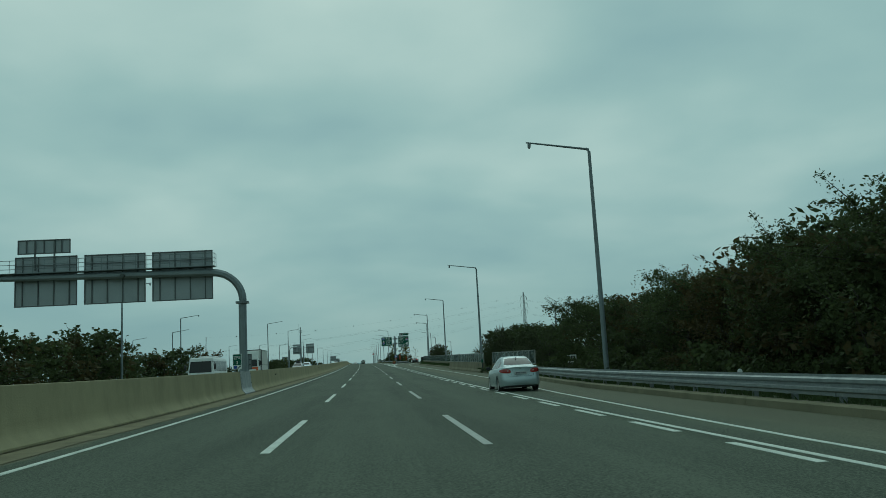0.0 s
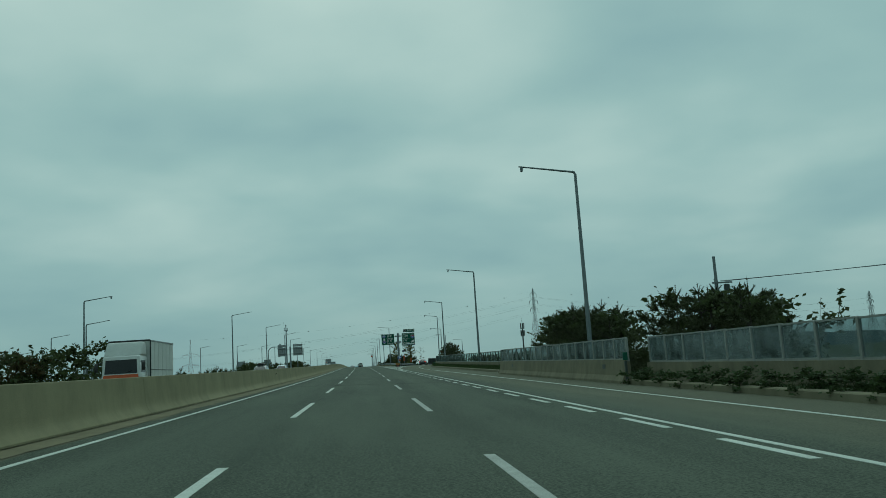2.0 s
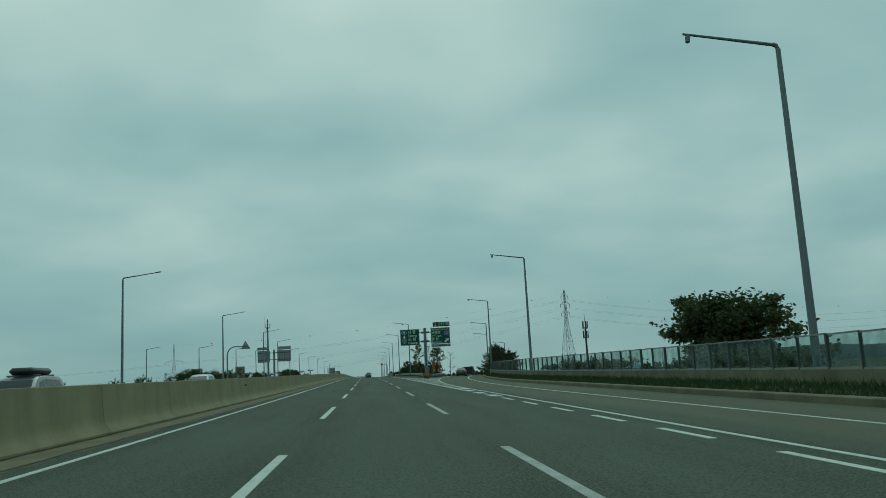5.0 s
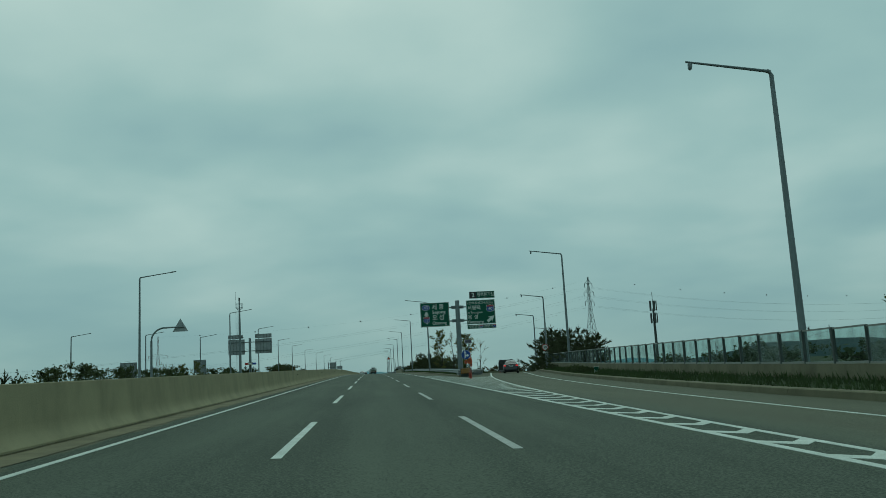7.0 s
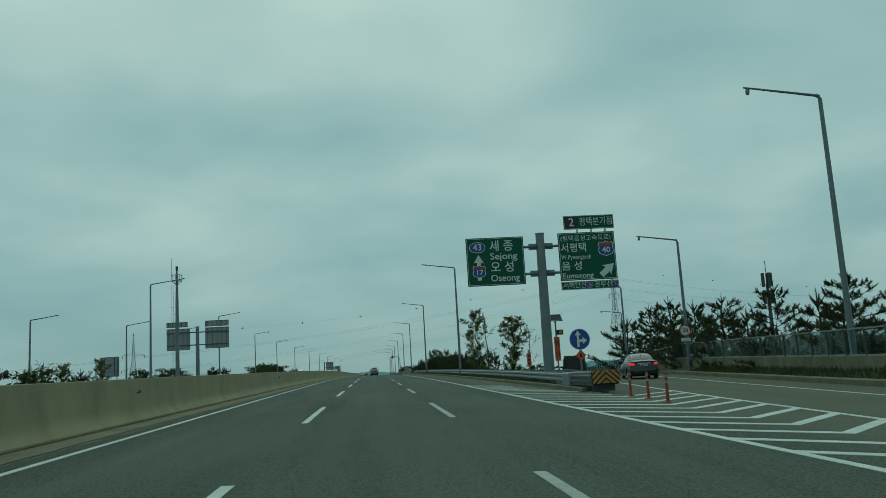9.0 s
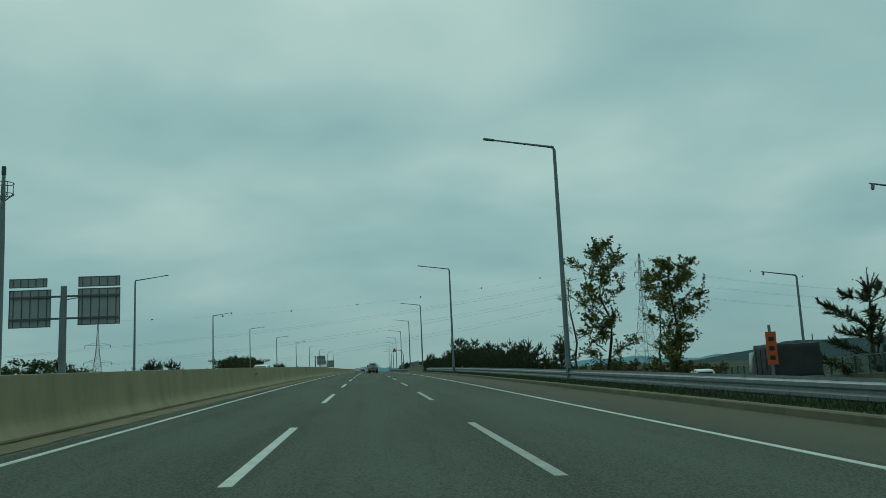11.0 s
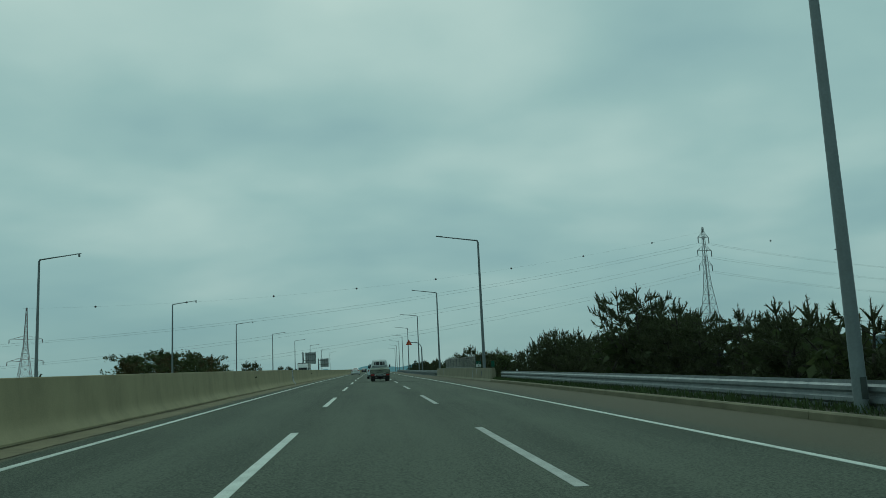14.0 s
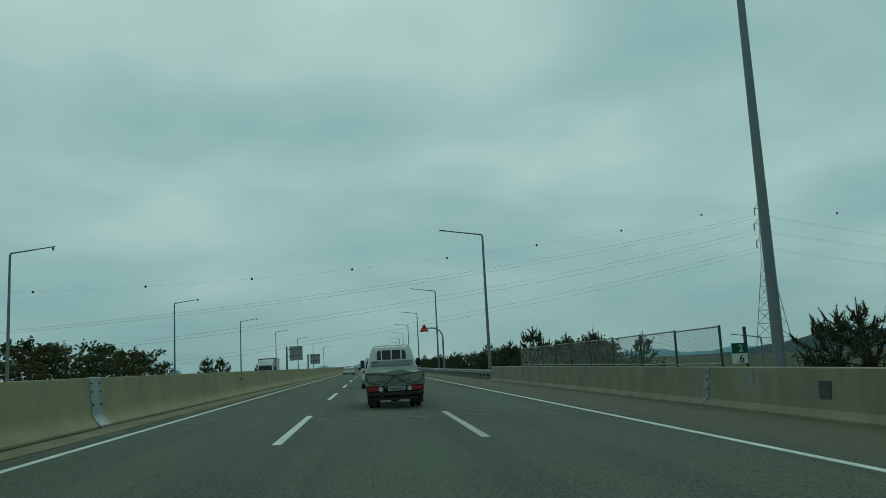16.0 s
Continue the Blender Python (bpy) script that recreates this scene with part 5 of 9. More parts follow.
def nose_things():
    """Crash cushion, posts and small signs at the nose of the exit."""
    c = thing("crash_cushion", "steel crash cushion with a black and yellow striped front", "crash cushion", at(239.5, 8.35, turn=-4))
    front = part("striped_front", box(-0.52, 0.52, -0.10, 0.10, 0.32, 0.84, 0.05), SIGN_BLACK, c)
    for side in (-1, 1):
        for i in range(6):
            z = 0.22 + i * 0.20
            pts = clip_band([(0.01, z - 0.05), (0.49, z - 0.50), (0.49, z - 0.39), (0.01, z + 0.06)], 0.35, 0.81)
            if len(pts) > 2:
                part("stripe", flat([(side * x, q) for x, q in pts]), SIGN_YELLOW, front, m=Matrix.Translation((0, -0.103, 0)))
    for side in (-1, 1):
        for i in range(3):
            bm = bmesh.new()
            y0, y1 = 0.12 + i * 1.5, 1.7 + i * 1.5
            v = []
            for y in (y0, y1):
                x = side * (0.46 + 0.012 * i)
                v.append([bm.verts.new((x + side * w, y, 0.28 + h * 1.35)) for w, h in WAVE])
            for j in range(len(WAVE) - 1):
                bm.faces.new((v[0][j], v[0][j + 1], v[1][j + 1], v[1][j]))
            bmesh.ops.solidify(bm, geom=bm.faces, thickness=0.006)
            part("side_panel", bm, STEEL, c)
    for i in range(4):
        part("diaphragm", box(-0.42, 0.42, 0.4 + i * 1.3, 0.46 + i * 1.3, 0.06, 0.72), POST_DARK, c)
    part("ground_rail", box(-0.1, 0.1, 0.1, 4.6, 0.0, 0.12), POST_DARK, c)
    part("transition_cap", box(-0.62, 0.62, 4.5, 6.2, 0.20, 0.80, 0.06), STEEL, c, "grey steel transition hood")
    for s, o in ((236.3, 8.24), (234.4, 8.18), (231.8, 7.83)):
        p = thing("delineator_post", "orange-red plastic delineator post with white bands on the hatched nose", "traffic post", at(s, o), "delineator posts")
        bm = bmesh.new()
        tube(bm, [(0, 0, 0), (0, 0, 0.03)], [0.12, 0.11], 12)
        tube(bm, [(0, 0, 0.03), (0, 0, 0.80)], [0.045, 0.04], 12)
        part("post", soften(mesh_of(bm, "post")), RED_POST, p)
        for z in (0.52, 0.68):
            bm = bmesh.new()
            tube(bm, [(0, 0, z), (0, 0, z + 0.07)], 0.046, 12)
            part("band", bm, RAIL_GREY, p)
    b = thing("direction_disc", "round blue arrow sign over an orange diamond on a post", "road sign", at(245.9, 9.15))
    bm = bmesh.new()
    tube(bm, [(0, 0.03, -0.1), (0, 0.03, 2.5)], 0.04, 8)
    part("post", bm, POLE, b)
    part("disc_rim", flat(ring_points(0.47, 0.47, 32, 0, 2.14), 0.02), SIGN_WHITE, b)
    d = part("blue_disc", flat(ring_points(0.45, 0.45, 32, 0, 2.14)), SIGN_BLUE, b, m=Matrix.Translation((0, -0.021, 0)))
    part("arrow", flat([(-0.13, 1.80), (-0.03, 1.80), (-0.03, 2.02), (0.13, 2.02), (0.13, 1.92), (0.33, 2.08), (0.13, 2.24), (0.13, 2.13), (-0.03, 2.13), (-0.03, 2.32), (0.06, 2.32), (-0.08, 2.53), (-0.22, 2.32), (-0.13, 2.32)]), SIGN_WHITE, b, m=Matrix.Translation((0, -0.028, 0)))
    part("diamond", flat([(0, 1.68), (0.24, 1.43), (0, 1.18), (-0.24, 1.43)], 0.02), SIGN_ORANGE, b, "orange diamond plate")
    part("diamond_mark", flat([(0, 1.55), (0.06, 1.42), (0, 1.30), (-0.06, 1.42)], 0.004), SIGN_BLACK, b, m=Matrix.Translation((0, -0.021, 0)))
    r = thing("speed_sign", "round red-rimmed speed limit sign by the exit ramp", "road sign", at(264.4, 21.3, fall(21.3)))
    bm = bmesh.new()
    tube(bm, [(0, 0.03, -0.3), (0, 0.03, 3.2)], 0.04, 8)
    part("post", bm, POLE, r)
    part("red_rim", flat(ring_points(0.42, 0.42, 32, 0, 2.95), 0.02), SIGN_RED, r)
    face = part("white_face", flat(ring_points(0.33, 0.33, 32, 0, 2.95)), SIGN_WHITE, r, m=Matrix.Translation((0, -0.021, 0)))
    write(r, "50", 0, 2.95, 0.40, SIGN_BLACK, y=-0.034)
    part("plate", box(-0.33, 0.33, -0.02, 0.0, 2.22, 2.45), SIGN_WHITE, r)
    # solar flasher over an orange banner
    z = thing("flasher_post", "solar panel and yellow flasher on a post with an orange banner", "warning light", at(258.6, 11.0, -0.2))
    bm = bmesh.new()
    tube(bm, [(0, 0, -0.3), (0, 0, 3.7)], 0.05, 10)
    part("post", bm, POLE, z)
    panel = part("solar_panel", box(-0.40, 0.40, -0.30, 0.30, -0.02, 0.02), SOLAR, z, "tilted dark solar panel", m=Matrix.Translation((-0.02, -0.02, 3.78)) @ Matrix.Rotation(radians(40), 4, "X"))
    bm = bmesh.new()
    for q in ((-0.42, 0.42, -0.32, -0.285), (-0.42, 0.42, 0.285, 0.32), (-0.42, -0.385, -0.32, 0.32), (0.385, 0.42, -0.32, 0.32)):
        cuboid(bm, q[0], q[1], q[2], q[3], -0.024, 0.028)
    part("panel_frame", bm, STEEL, panel)
    fl = part("flasher_box", box(0.06, 0.42, -0.14, 0.10, 2.75, 3.05, 0.02), BLACK_PLASTIC, z)
    bm = bmesh.new()
    disc(bm, 0.11, 0.03, Matrix.Translation((0.24, -0.15, 2.9)) @ Matrix.Rotation(radians(90), 4, "X"), 16)
    part("lens", bm, SIGN_YELLOW, fl)
    ban = part("banner", box(-0.17, 0.17, -0.075, -0.055, 1.20, 2.62), SIGN_ORANGE, z, "orange banner with dark writing")
    write(ban, "위", 0, 2.28, 0.34, SIGN_BLACK, y=-0.079, bold=False)
    write(ban, "험", 0, 1.58, 0.34, SIGN_BLACK, y=-0.079, bold=False)
    z2 = thing("flasher_post", "orange banner on a short post among the shrubs", "warning light", at(286, 14.5, -0.5))
    part("post", box(-0.04, 0.04, -0.04, 0.04, -0.4, 2.5), POLE, z2)
    ban = part("banner", box(-0.20, 0.20, -0.07, -0.05, 1.05, 2.25), SIGN_ORANGE, z2)
    for q in range(3):
        part("writing_bar", box(-0.10, 0.10, -0.077, -0.072, 1.22 + q * 0.34, 1.38 + q * 0.34), SIGN_BLACK, ban)
    k = thing("distance_plate", "small green and white distance plate on a post behind the parapet", "road sign", at(396.7, 8.62, 0))
    part("post", box(0.10, 0.16, 0.03, 0.09, 0.3, 1.72), POST_DARK, k)
    pl = part("plate", box(-0.26, 0.12, -0.01, 0.01, 0.86, 1.34), SIGN_WHITE, k)
    part("green_field", box(-0.26, 0.12, -0.016, -0.0105, 1.10, 1.34), SIGN_GREEN, pl)
    write(pl, "2", -0.04, 1.21, 0.24, y=-0.022, bold=False)
    write(pl, ".6", -0.06, 0.97, 0.26, SIGN_BLACK, y=-0.016, bold=False)
    e = thing("marker_post", "small green marker plate at the parapet end", "marker", at(388.5, 8.5, 0))
    part("post", box(-0.03, 0.03, -0.03, 0.03, 0.4, 1.0), POST_DARK, e)
    part("plate", box(-0.12, 0.12, -0.045, -0.03, 0.88, 1.30), SIGN_GREEN, e)
    o = thing("marker_sign", "small white marker plate on a post behind the guardrail", "marker", at(50, 12.4, -0.3))
    part("post", box(-0.03, 0.03, -0.03, 0.03, -0.3, 1.5), POLE, o)
    pl = part("plate", box(-0.28, 0.28, -0.05, -0.03, 1.05, 1.52), SIGN_WHITE, o)
    for q in range(3):
        part("writing_bar", box(-0.22 + q * 0.15, -0.12 + q * 0.15, -0.056, -0.051, 1.12, 1.45), SIGN_BLACK, pl)
    for s, oo in ((341.0, 9.25), (383.0, 9.25), (22.0, 10.1)):
        q = thing("rail_reflector", "small white reflector post behind the guardrail", "reflector", at(s, oo, -0.12), "guardrail reflectors")
        part("stem", box(-0.03, 0.03, -0.02, 0.02, 0.30, 0.70), SIGN_WHITE, q)
        bm = bmesh.new()
        disc(bm, 0.07, 0.02, Matrix.Translation((0, -0.02, 0.72)) @ Matrix.Rotation(radians(90), 4, "X"), 14)
        part("reflector_disc", bm, SIGN_WHITE, q)


nose_things()


def verge_marker():
    sg = thing("marker_plate", "small green and white marker plate on a short post", "marker", at(219.5, 15.15))
    part("post", box(-0.03, 0.03, 0.0, 0.05, -0.05, 0.62), POLE, sg)
    b = part("plate", box(-0.17, 0.17, -0.02, 0.0, 0.20, 0.74, 0.006), SIGN_WHITE, sg)
    part("green_field", box(-0.155, 0.155, -0.026, -0.021, 0.46, 0.725), SIGN_GREEN, b)
    for x in (-0.07, 0.05):
        part("mark", box(x - 0.035, x + 0.035, -0.025, -0.021, 0.25, 0.41), SIGN_GREEN, b)


verge_marker()


# ---- masts, pylons and wires ----
def mono_mast():
    m = thing("antenna_mast", "tall grey antenna mast with a round platform and a ladder", "mast", at(310, -23.1, -0.4))
    bm = bmesh.new()
    tube(bm, [(0, 0, -0.4), (0, 0, 6), (0, 0, 10.6), (0, 0, 15.0)], [0.26, 0.22, 0.19, 0.10], 14)
    part("pole", soften(mesh_of(bm, "pole")), POLE, m)
    bm = bmesh.new()
    for z in (13.35, 14.05):
        n = 16
        tube(bm, [(0.62 * math.cos(2 * math.pi * i / n), 0.62 * math.sin(2 * math.pi * i / n), z) for i in range(n + 1)], 0.028, 6)
    for i in range(8):
        a = 2 * math.pi * i / 8
        tube(bm, [(0.62 * math.cos(a), 0.62 * math.sin(a), 13.3), (0.62 * math.cos(a), 0.62 * math.sin(a), 14.1)], 0.022, 6)
        tube(bm, [(0, 0, 12.8), (0.62 * math.cos(a), 0.62 * math.sin(a), 13.35)], 0.025, 6)
    pf = part("platform", bm, POLE, m)
    bm = bmesh.new()
    tube(bm, [(-0.62, 0, 13.4), (-0.62, 0, 16.2)], 0.02, 6)
    part("whip_antenna", bm, POLE, m)
    bm = bmesh.new()
    tube(bm, [(0, 0, 14.6), (0, 0, 15.15)], 0.14, 10)
    part("antenna_head", bm, POST_DARK, m)
    bm = bmesh.new()
    for x in (-0.42, -0.62):
        tube(bm, [(x, 0, 1.5), (x, 0, 12.9)], 0.015, 5)
    for i in range(26):
        tube(bm, [(-0.62, 0, 1.6 + i * 0.43), (-0.2 if i % 6 == 0 else -0.42, 0, 1.6 + i * 0.43)], 0.012, 4)
    part("ladder", bm, POLE, m)


mono_mast()


def cell_mast(s, o, top):
    m = thing("cell_mast", "slim telephone mast with dark panel antennas beyond the fence", "mast", at(s, o, -4))
    bm = bmesh.new()
    H = top + 4
    tube(bm, [(0, 0, -1), (0, 0, H - 1.6)], [0.35, 0.2], 10)
    tube(bm, [(0, 0, H - 1.6), (0, 0, H + 1.6)], 0.05, 6)
    part("pole", bm, POST_DARK, m)
    for k, z in enumerate((H - 2.0, H - 4.4)):
        for i in range(5):
            a = 2 * math.pi * i / 5
            part("panel_antenna", box(-0.2, 0.2, -0.1, 0.1, 0, 1.9, 0.03), POST_DARK, m, m=Matrix.Rotation(a, 4, "Z") @ Matrix.Translation((0, -0.62, z)))


cell_mast(318, 54.8, 11.3)


def lattice_pylon(base, height, width, label, arms, turn, mat):
    m = thing("power_pylon", label, "pylon", Matrix.Translation(base) @ Matrix.Rotation(radians(turn), 4, "Z"))
    half = lambda z: (width / 2) * (1 - 0.80 * min(1.0, z / (height * 0.62))) if z < height * 0.62 else max(0.06, width / 2 * 0.20 * (1 - 0.75 * (z - height * 0.62) / (height * 0.38)))
    levels = [0, 0.10, 0.19, 0.27, 0.345, 0.415, 0.48, 0.54, 0.60, 0.66, 0.72, 0.78, 0.84, 0.90, 0.95, 1.0]
    corner = lambda z, i: Vector(((1 if i in (0, 3) else -1) * half(z), (1 if i < 2 else -1) * half(z), z))
    bm = bmesh.new()
    for i in range(4):
        for a, b in zip(levels, levels[1:]):
            tube(bm, [corner(a * height, i), corner(b * height, i)], width * 0.011, 4, cap=False)
    part("leg", bm, mat, m)
    bm = bmesh.new()
    for a, b in zip(levels, levels[1:]):
        for i in range(4):
            j = (i + 1) % 4
            tube(bm, [corner(a * height, i), corner(b * height, j)], width * 0.006, 4, cap=False)
            tube(bm, [corner(a * height, j), corner(b * height, i)], width * 0.006, 4, cap=False)
            tube(bm, [corner(b * height, i), corner(b * height, j)], width * 0.006, 4, cap=False)
    part("bracing", bm, mat, m)
    for f, reach in arms:
        z = f * height
        arm_bm = bmesh.new()
        for sgn in (-1, 1):
            tip = Vector((sgn * reach, 0, z))
            for dy in (-1, 1):
                tube(arm_bm, [Vector((sgn * half(z), dy * half(z), z)), tip], width * 0.007, 4, cap=False)
                tube(arm_bm, [Vector((sgn * half(z), dy * half(z), z + height * 0.035)), tip], width * 0.006, 4, cap=False)
            for k in (0.35, 0.65):
                p = Vector((sgn * half(z), 0, z)).lerp(tip, k)
                tube(arm_bm, [p, p + Vector((0, 0, height * 0.035 * (1 - k)))], width * 0.005, 4, cap=False)
        arm = part("cross_arm", arm_bm, mat, m)
        for sgn in (-1, 1):
            ins = bmesh.new()
            tube(ins, [(sgn * reach, 0, z), (sgn * reach, 0, z - height * 0.04)], width * 0.02, 6)
            part("insulator", ins, mat, arm)
    return m


PYLON_R, PYLON_L = P(634, 129, -7.0), P(600, -109.7, -6.0)
PYLON_PALE = material("galvanised_lattice", (0.23, 0.27, 0.27), (0.18, 0.21, 0.21), rough=0.6, metal=0.3, scale=0.5, fine=5)
PYLON_RED = material("red_and_grey_lattice", (0.20, 0.13, 0.12), (0.15, 0.12, 0.12), rough=0.6, metal=0.2, scale=0.2, fine=5)
lattice_pylon(PYLON_R, 57.0, 9.5, "tall pale lattice power pylon beyond the fields", ((0.93, 2.6), (0.84, 3.4), (0.74, 3.1)), 20, PYLON_PALE)
lattice_pylon(PYLON_L, 31.5, 6.0, "lattice power pylon with three cross-arms beyond the opposite road", ((0.68, 4.8), (0.46, 5.2), (0.24, 5.4)), 12, PYLON_RED)
PYLON_FAR = Vector((420, 700, -6))
lattice_pylon(PYLON_FAR, 50.0, 12, "distant pale lattice power pylon", ((0.93, 3.0), (0.84, 4), (0.74, 3.6)), 20, PYLON_PALE)


def cable(a, b, sag, r=0.05, n=24):
    bm = bmesh.new()
    pts = [Vector(a).lerp(Vector(b), i / n) - Vector((0, 0, sag * 4 * (i / n) * (1 - i / n))) for i in range(n + 1)]
    tube(bm, pts, r, 4, cap=False)
    return bm


def power_line():
    ln = thing("power_line", "thin sagging power cables between the pylons", "power line")
    for (fr, rr), (fl, rl) in zip(((0.89, 2.6), (0.80, 3.4), (0.70, 3.1)), ((0.64, 4.8), (0.42, 5.2), (0.20, 5.4))):
        for d in (-1, 1):
            tr, tl = Matrix.Rotation(radians(20), 4, "Z"), Matrix.Rotation(radians(12), 4, "Z")
            a = PYLON_R + tr @ Vector((d * rr, 0, fr * 57.0))
            b = PYLON_L + tl @ Vector((d * rl, 0, fl * 31.5))
            part("cable", cable(a, b, 4.4, 0.021), WIRE, ln)
            c = PYLON_FAR + tr @ Vector((d * rr, 0, fr * 50.0))
            part("cable", cable(a, c, 9.0, 0.021), WIRE, ln)
            part("cable", cable(b, P(560, -330, 6 + fl * 16) + Vector((0, d * 4, 0)), 5.0, 0.021), WIRE, ln)
    top = cable(PYLON_R + Vector((0, -3, 55)), PYLON_L + Vector((0, -3, 31)), 6.3, 0.010)
    part("earth_wire", top, WIRE, ln)
    ball_bm = bmesh.new()
    bmesh.ops.create_icosphere(ball_bm, subdivisions=2, radius=0.34)
    ball = soften(mesh_of(ball_bm, "marker_ball"))
    ball.materials.append(BLACK_PLASTIC)
    for i in range(8):
        t = 0.095 + i * 0.1165
        q = (PYLON_R + Vector((0, -3, 55))).lerp(PYLON_L + Vector((0, -3, 31)), t) - Vector((0, 0, 6.3 * 4 * t * (1 - t)))
        part("marker_ball", ball, BLACK_PLASTIC, ln, "dark warning ball", m=Matrix.Translation(q))
    for i in range(1, 10):
        t = i / 10
        q = (PYLON_R + Vector((0, 0, 56))).lerp(PYLON_FAR + Vector((0, 0, 50)), t) - Vector((0, 0, 9 * 4 * t * (1 - t)))
        if i < 8:
            part("marker_ball", ball, BLACK_PLASTIC, ln, m=Matrix.Translation(q))


power_line()


def wood_pole(s, o, top, arms=1, base=-5.0):
    m = thing("utility_pole", "concrete utility pole with a cross-arm and wires", "utility pole", at(s, o, base))
    bm = bmesh.new()
    tube(bm, [(0, 0, -0.5), (0, 0, top - base)], [0.19, 0.09], 8)
    part("pole", bm, POLE, m)
    for i in range(arms):
        part("cross_arm", box(-0.25, 1.0, -0.05, 0.05, top - base - 1.7 - i * 0.8, top - base - 1.6 - i * 0.8), POLE, m)
    part("transformer", box(0.5, 0.8, -0.14, 0.14, top - base - 2.35, top - base - 1.75, 0.04), POST_DARK, m, "dark equipment box under the arm")
    return P(s, o, top - 1.55)


tops = [wood_pole(94.5, 22, 6.55, 1), wood_pole(65, 45, 6.5, 1)]
ln = thing("utility_line", "thin wires between the utility poles", "power line")
for a, b in zip(tops, tops[1:]):
    for d in (0.25, 0.55, 0.85):
        part("cable", cable(a + Vector((d, 0, 0)), b + Vector((d, 0, 0.3 * d)), 0.25, 0.02, 12), WIRE, ln)
tops = [wood_pole(390, 75, 3.4), wood_pole(440, 120, 4.5), wood_pole(360, 115, 6.0), wood_pole(330, 92, 6.5)]
ln = thing("utility_line", "thin wires between the utility poles", "power line")
for a, b in zip(tops, tops[1:]):
    part("cable", cable(a, b, 1.5, 0.03, 12), WIRE, ln)


# ---- far buildings on the plain ----
def far_shed(x, y, w, d, h, wall_col, roof_col, turn=0):
    z0 = -7.5
    b = thing("far_shed", "distant low industrial building with a pale wall and a coloured roof", "building", Matrix.Translation((x, y, z0)) @ Matrix.Rotation(radians(turn), 4, "Z"), "distant sheds")
    part("wall", box(-w / 2, w / 2, -d / 2, d / 2, -1, h), wall_col, b)
    bm = bmesh.new()
    v = [bm.verts.new(q) for q in ((-w / 2 - 0.5, -d / 2 - 0.5, h), (w / 2 + 0.5, -d / 2 - 0.5, h), (w / 2 + 0.5, d / 2 + 0.5, h), (-w / 2 - 0.5, d / 2 + 0.5, h), (-w / 2 - 0.5, 0, h + d * 0.14), (w / 2 + 0.5, 0, h + d * 0.14))]
    for f in ((0, 1, 5, 4), (2, 3, 4, 5), (0, 4, 3), (1, 2, 5), (3, 2, 1, 0)):
        bm.faces.new([v[i] for i in f])
    part("roof", bm, roof_col, b)
    for i in range(int(w // 7)):
        part("window", box(-w / 2 + 2 + i * 7, -w / 2 + 5 + i * 7, -d / 2 - 0.06, -d / 2 + 0.01, h * 0.45, h * 0.75), BLACK_PLASTIC, b)


SHED_WALL = material("pale_shed_wall", (0.30, 0.37, 0.38), (0.24, 0.30, 0.31), rough=0.8, scale=0.1, fine=1)
SHED_BLUE = material("blue_shed_roof", (0.06, 0.15, 0.24), (0.045, 0.12, 0.2), rough=0.6, scale=0.1, fine=1)
SHED_GREY = material("grey_shed_roof", (0.20, 0.26, 0.28), (0.15, 0.2, 0.22), rough=0.6, scale=0.1, fine=1)
rng = random.Random(11)
for i in range(26):
    a = radians(rng.uniform(12, 34))
    r = rng.uniform(640, 1150)
    far_shed(math.sin(a) * r + 5, 300 + math.cos(a) * r, rng.uniform(22, 48), rng.uniform(14, 22), rng.uniform(2.6, 4.6), SHED_WALL, rng.choice([SHED_BLUE, SHED_GREY, SHED_GREY]), rng.uniform(-25, 25))


# ---- trees and shrubs ----
def quads_mesh(name, centres, ups, sides, half_len, half_wid):
    """Many small leaf blades: one bent rhombus each."""
    n = len(centres)
    v = np.empty((n, 4, 3))
    v[:, 0] = centres - ups * half_len[:, None]
    v[:, 1] = centres + sides * half_wid[:, None]
    v[:, 2] = centres + ups * half_len[:, None]
    v[:, 3] = centres - sides * half_wid[:, None]
    me = bpy.data.meshes.new(name)
    me.from_pydata(v.reshape(-1, 3).tolist(), [], np.arange(n * 4).reshape(-1, 4).tolist())
    return me


def needles_mesh(name, centres, ups, sides, half_len, half_wid):
    """Many needles: one thin triangle each."""
    n = len(centres)
    v = np.empty((n, 3, 3))
    v[:, 0] = centres - ups * half_len[:, None] - sides * half_wid[:, None]
    v[:, 1] = centres - ups * half_len[:, None] + sides * half_wid[:, None]
    v[:, 2] = centres + ups * half_len[:, None]
    me = bpy.data.meshes.new(name)
    me.from_pydata(v.reshape(-1, 3).tolist(), [], np.arange(n * 3).reshape(-1, 3).tolist())
    return me


def unit(rs, n):
    a = rs.normal(size=(n, 3))
    return a / np.linalg.norm(a, axis=1, keepdims=True)


def limb(bm, a, b, r0, r1, rnd, bend=0.12, n=4):
    a, b = Vector(a), Vector(b)
    d = (b - a).length
    pts = [a.lerp(b, i / n) + (Vector((rnd.uniform(-1, 1), rnd.uniform(-1, 1), rnd.uniform(-0.5, 0.8))) * d * bend * math.sin(math.pi * i / n)) for i in range(n + 1)]
    tube(bm, pts, [r0 + (r1 - r0) * i / n for i in range(n + 1)], 7 if r0 > 0.06 else (4 if r0 > 0.025 else 3), cap=False)
    return pts


def true_height(c, bm, height):
    """Fits crown and limbs to the height that is asked for."""
    f = height / float(np.percentile(c[:, 2], 99.93))
    g = f ** 0.4
    for v in bm.verts:
        v.co = Vector((v.co.x * g, v.co.y * g, v.co.z * f))
    return c * np.array([g, g, f])


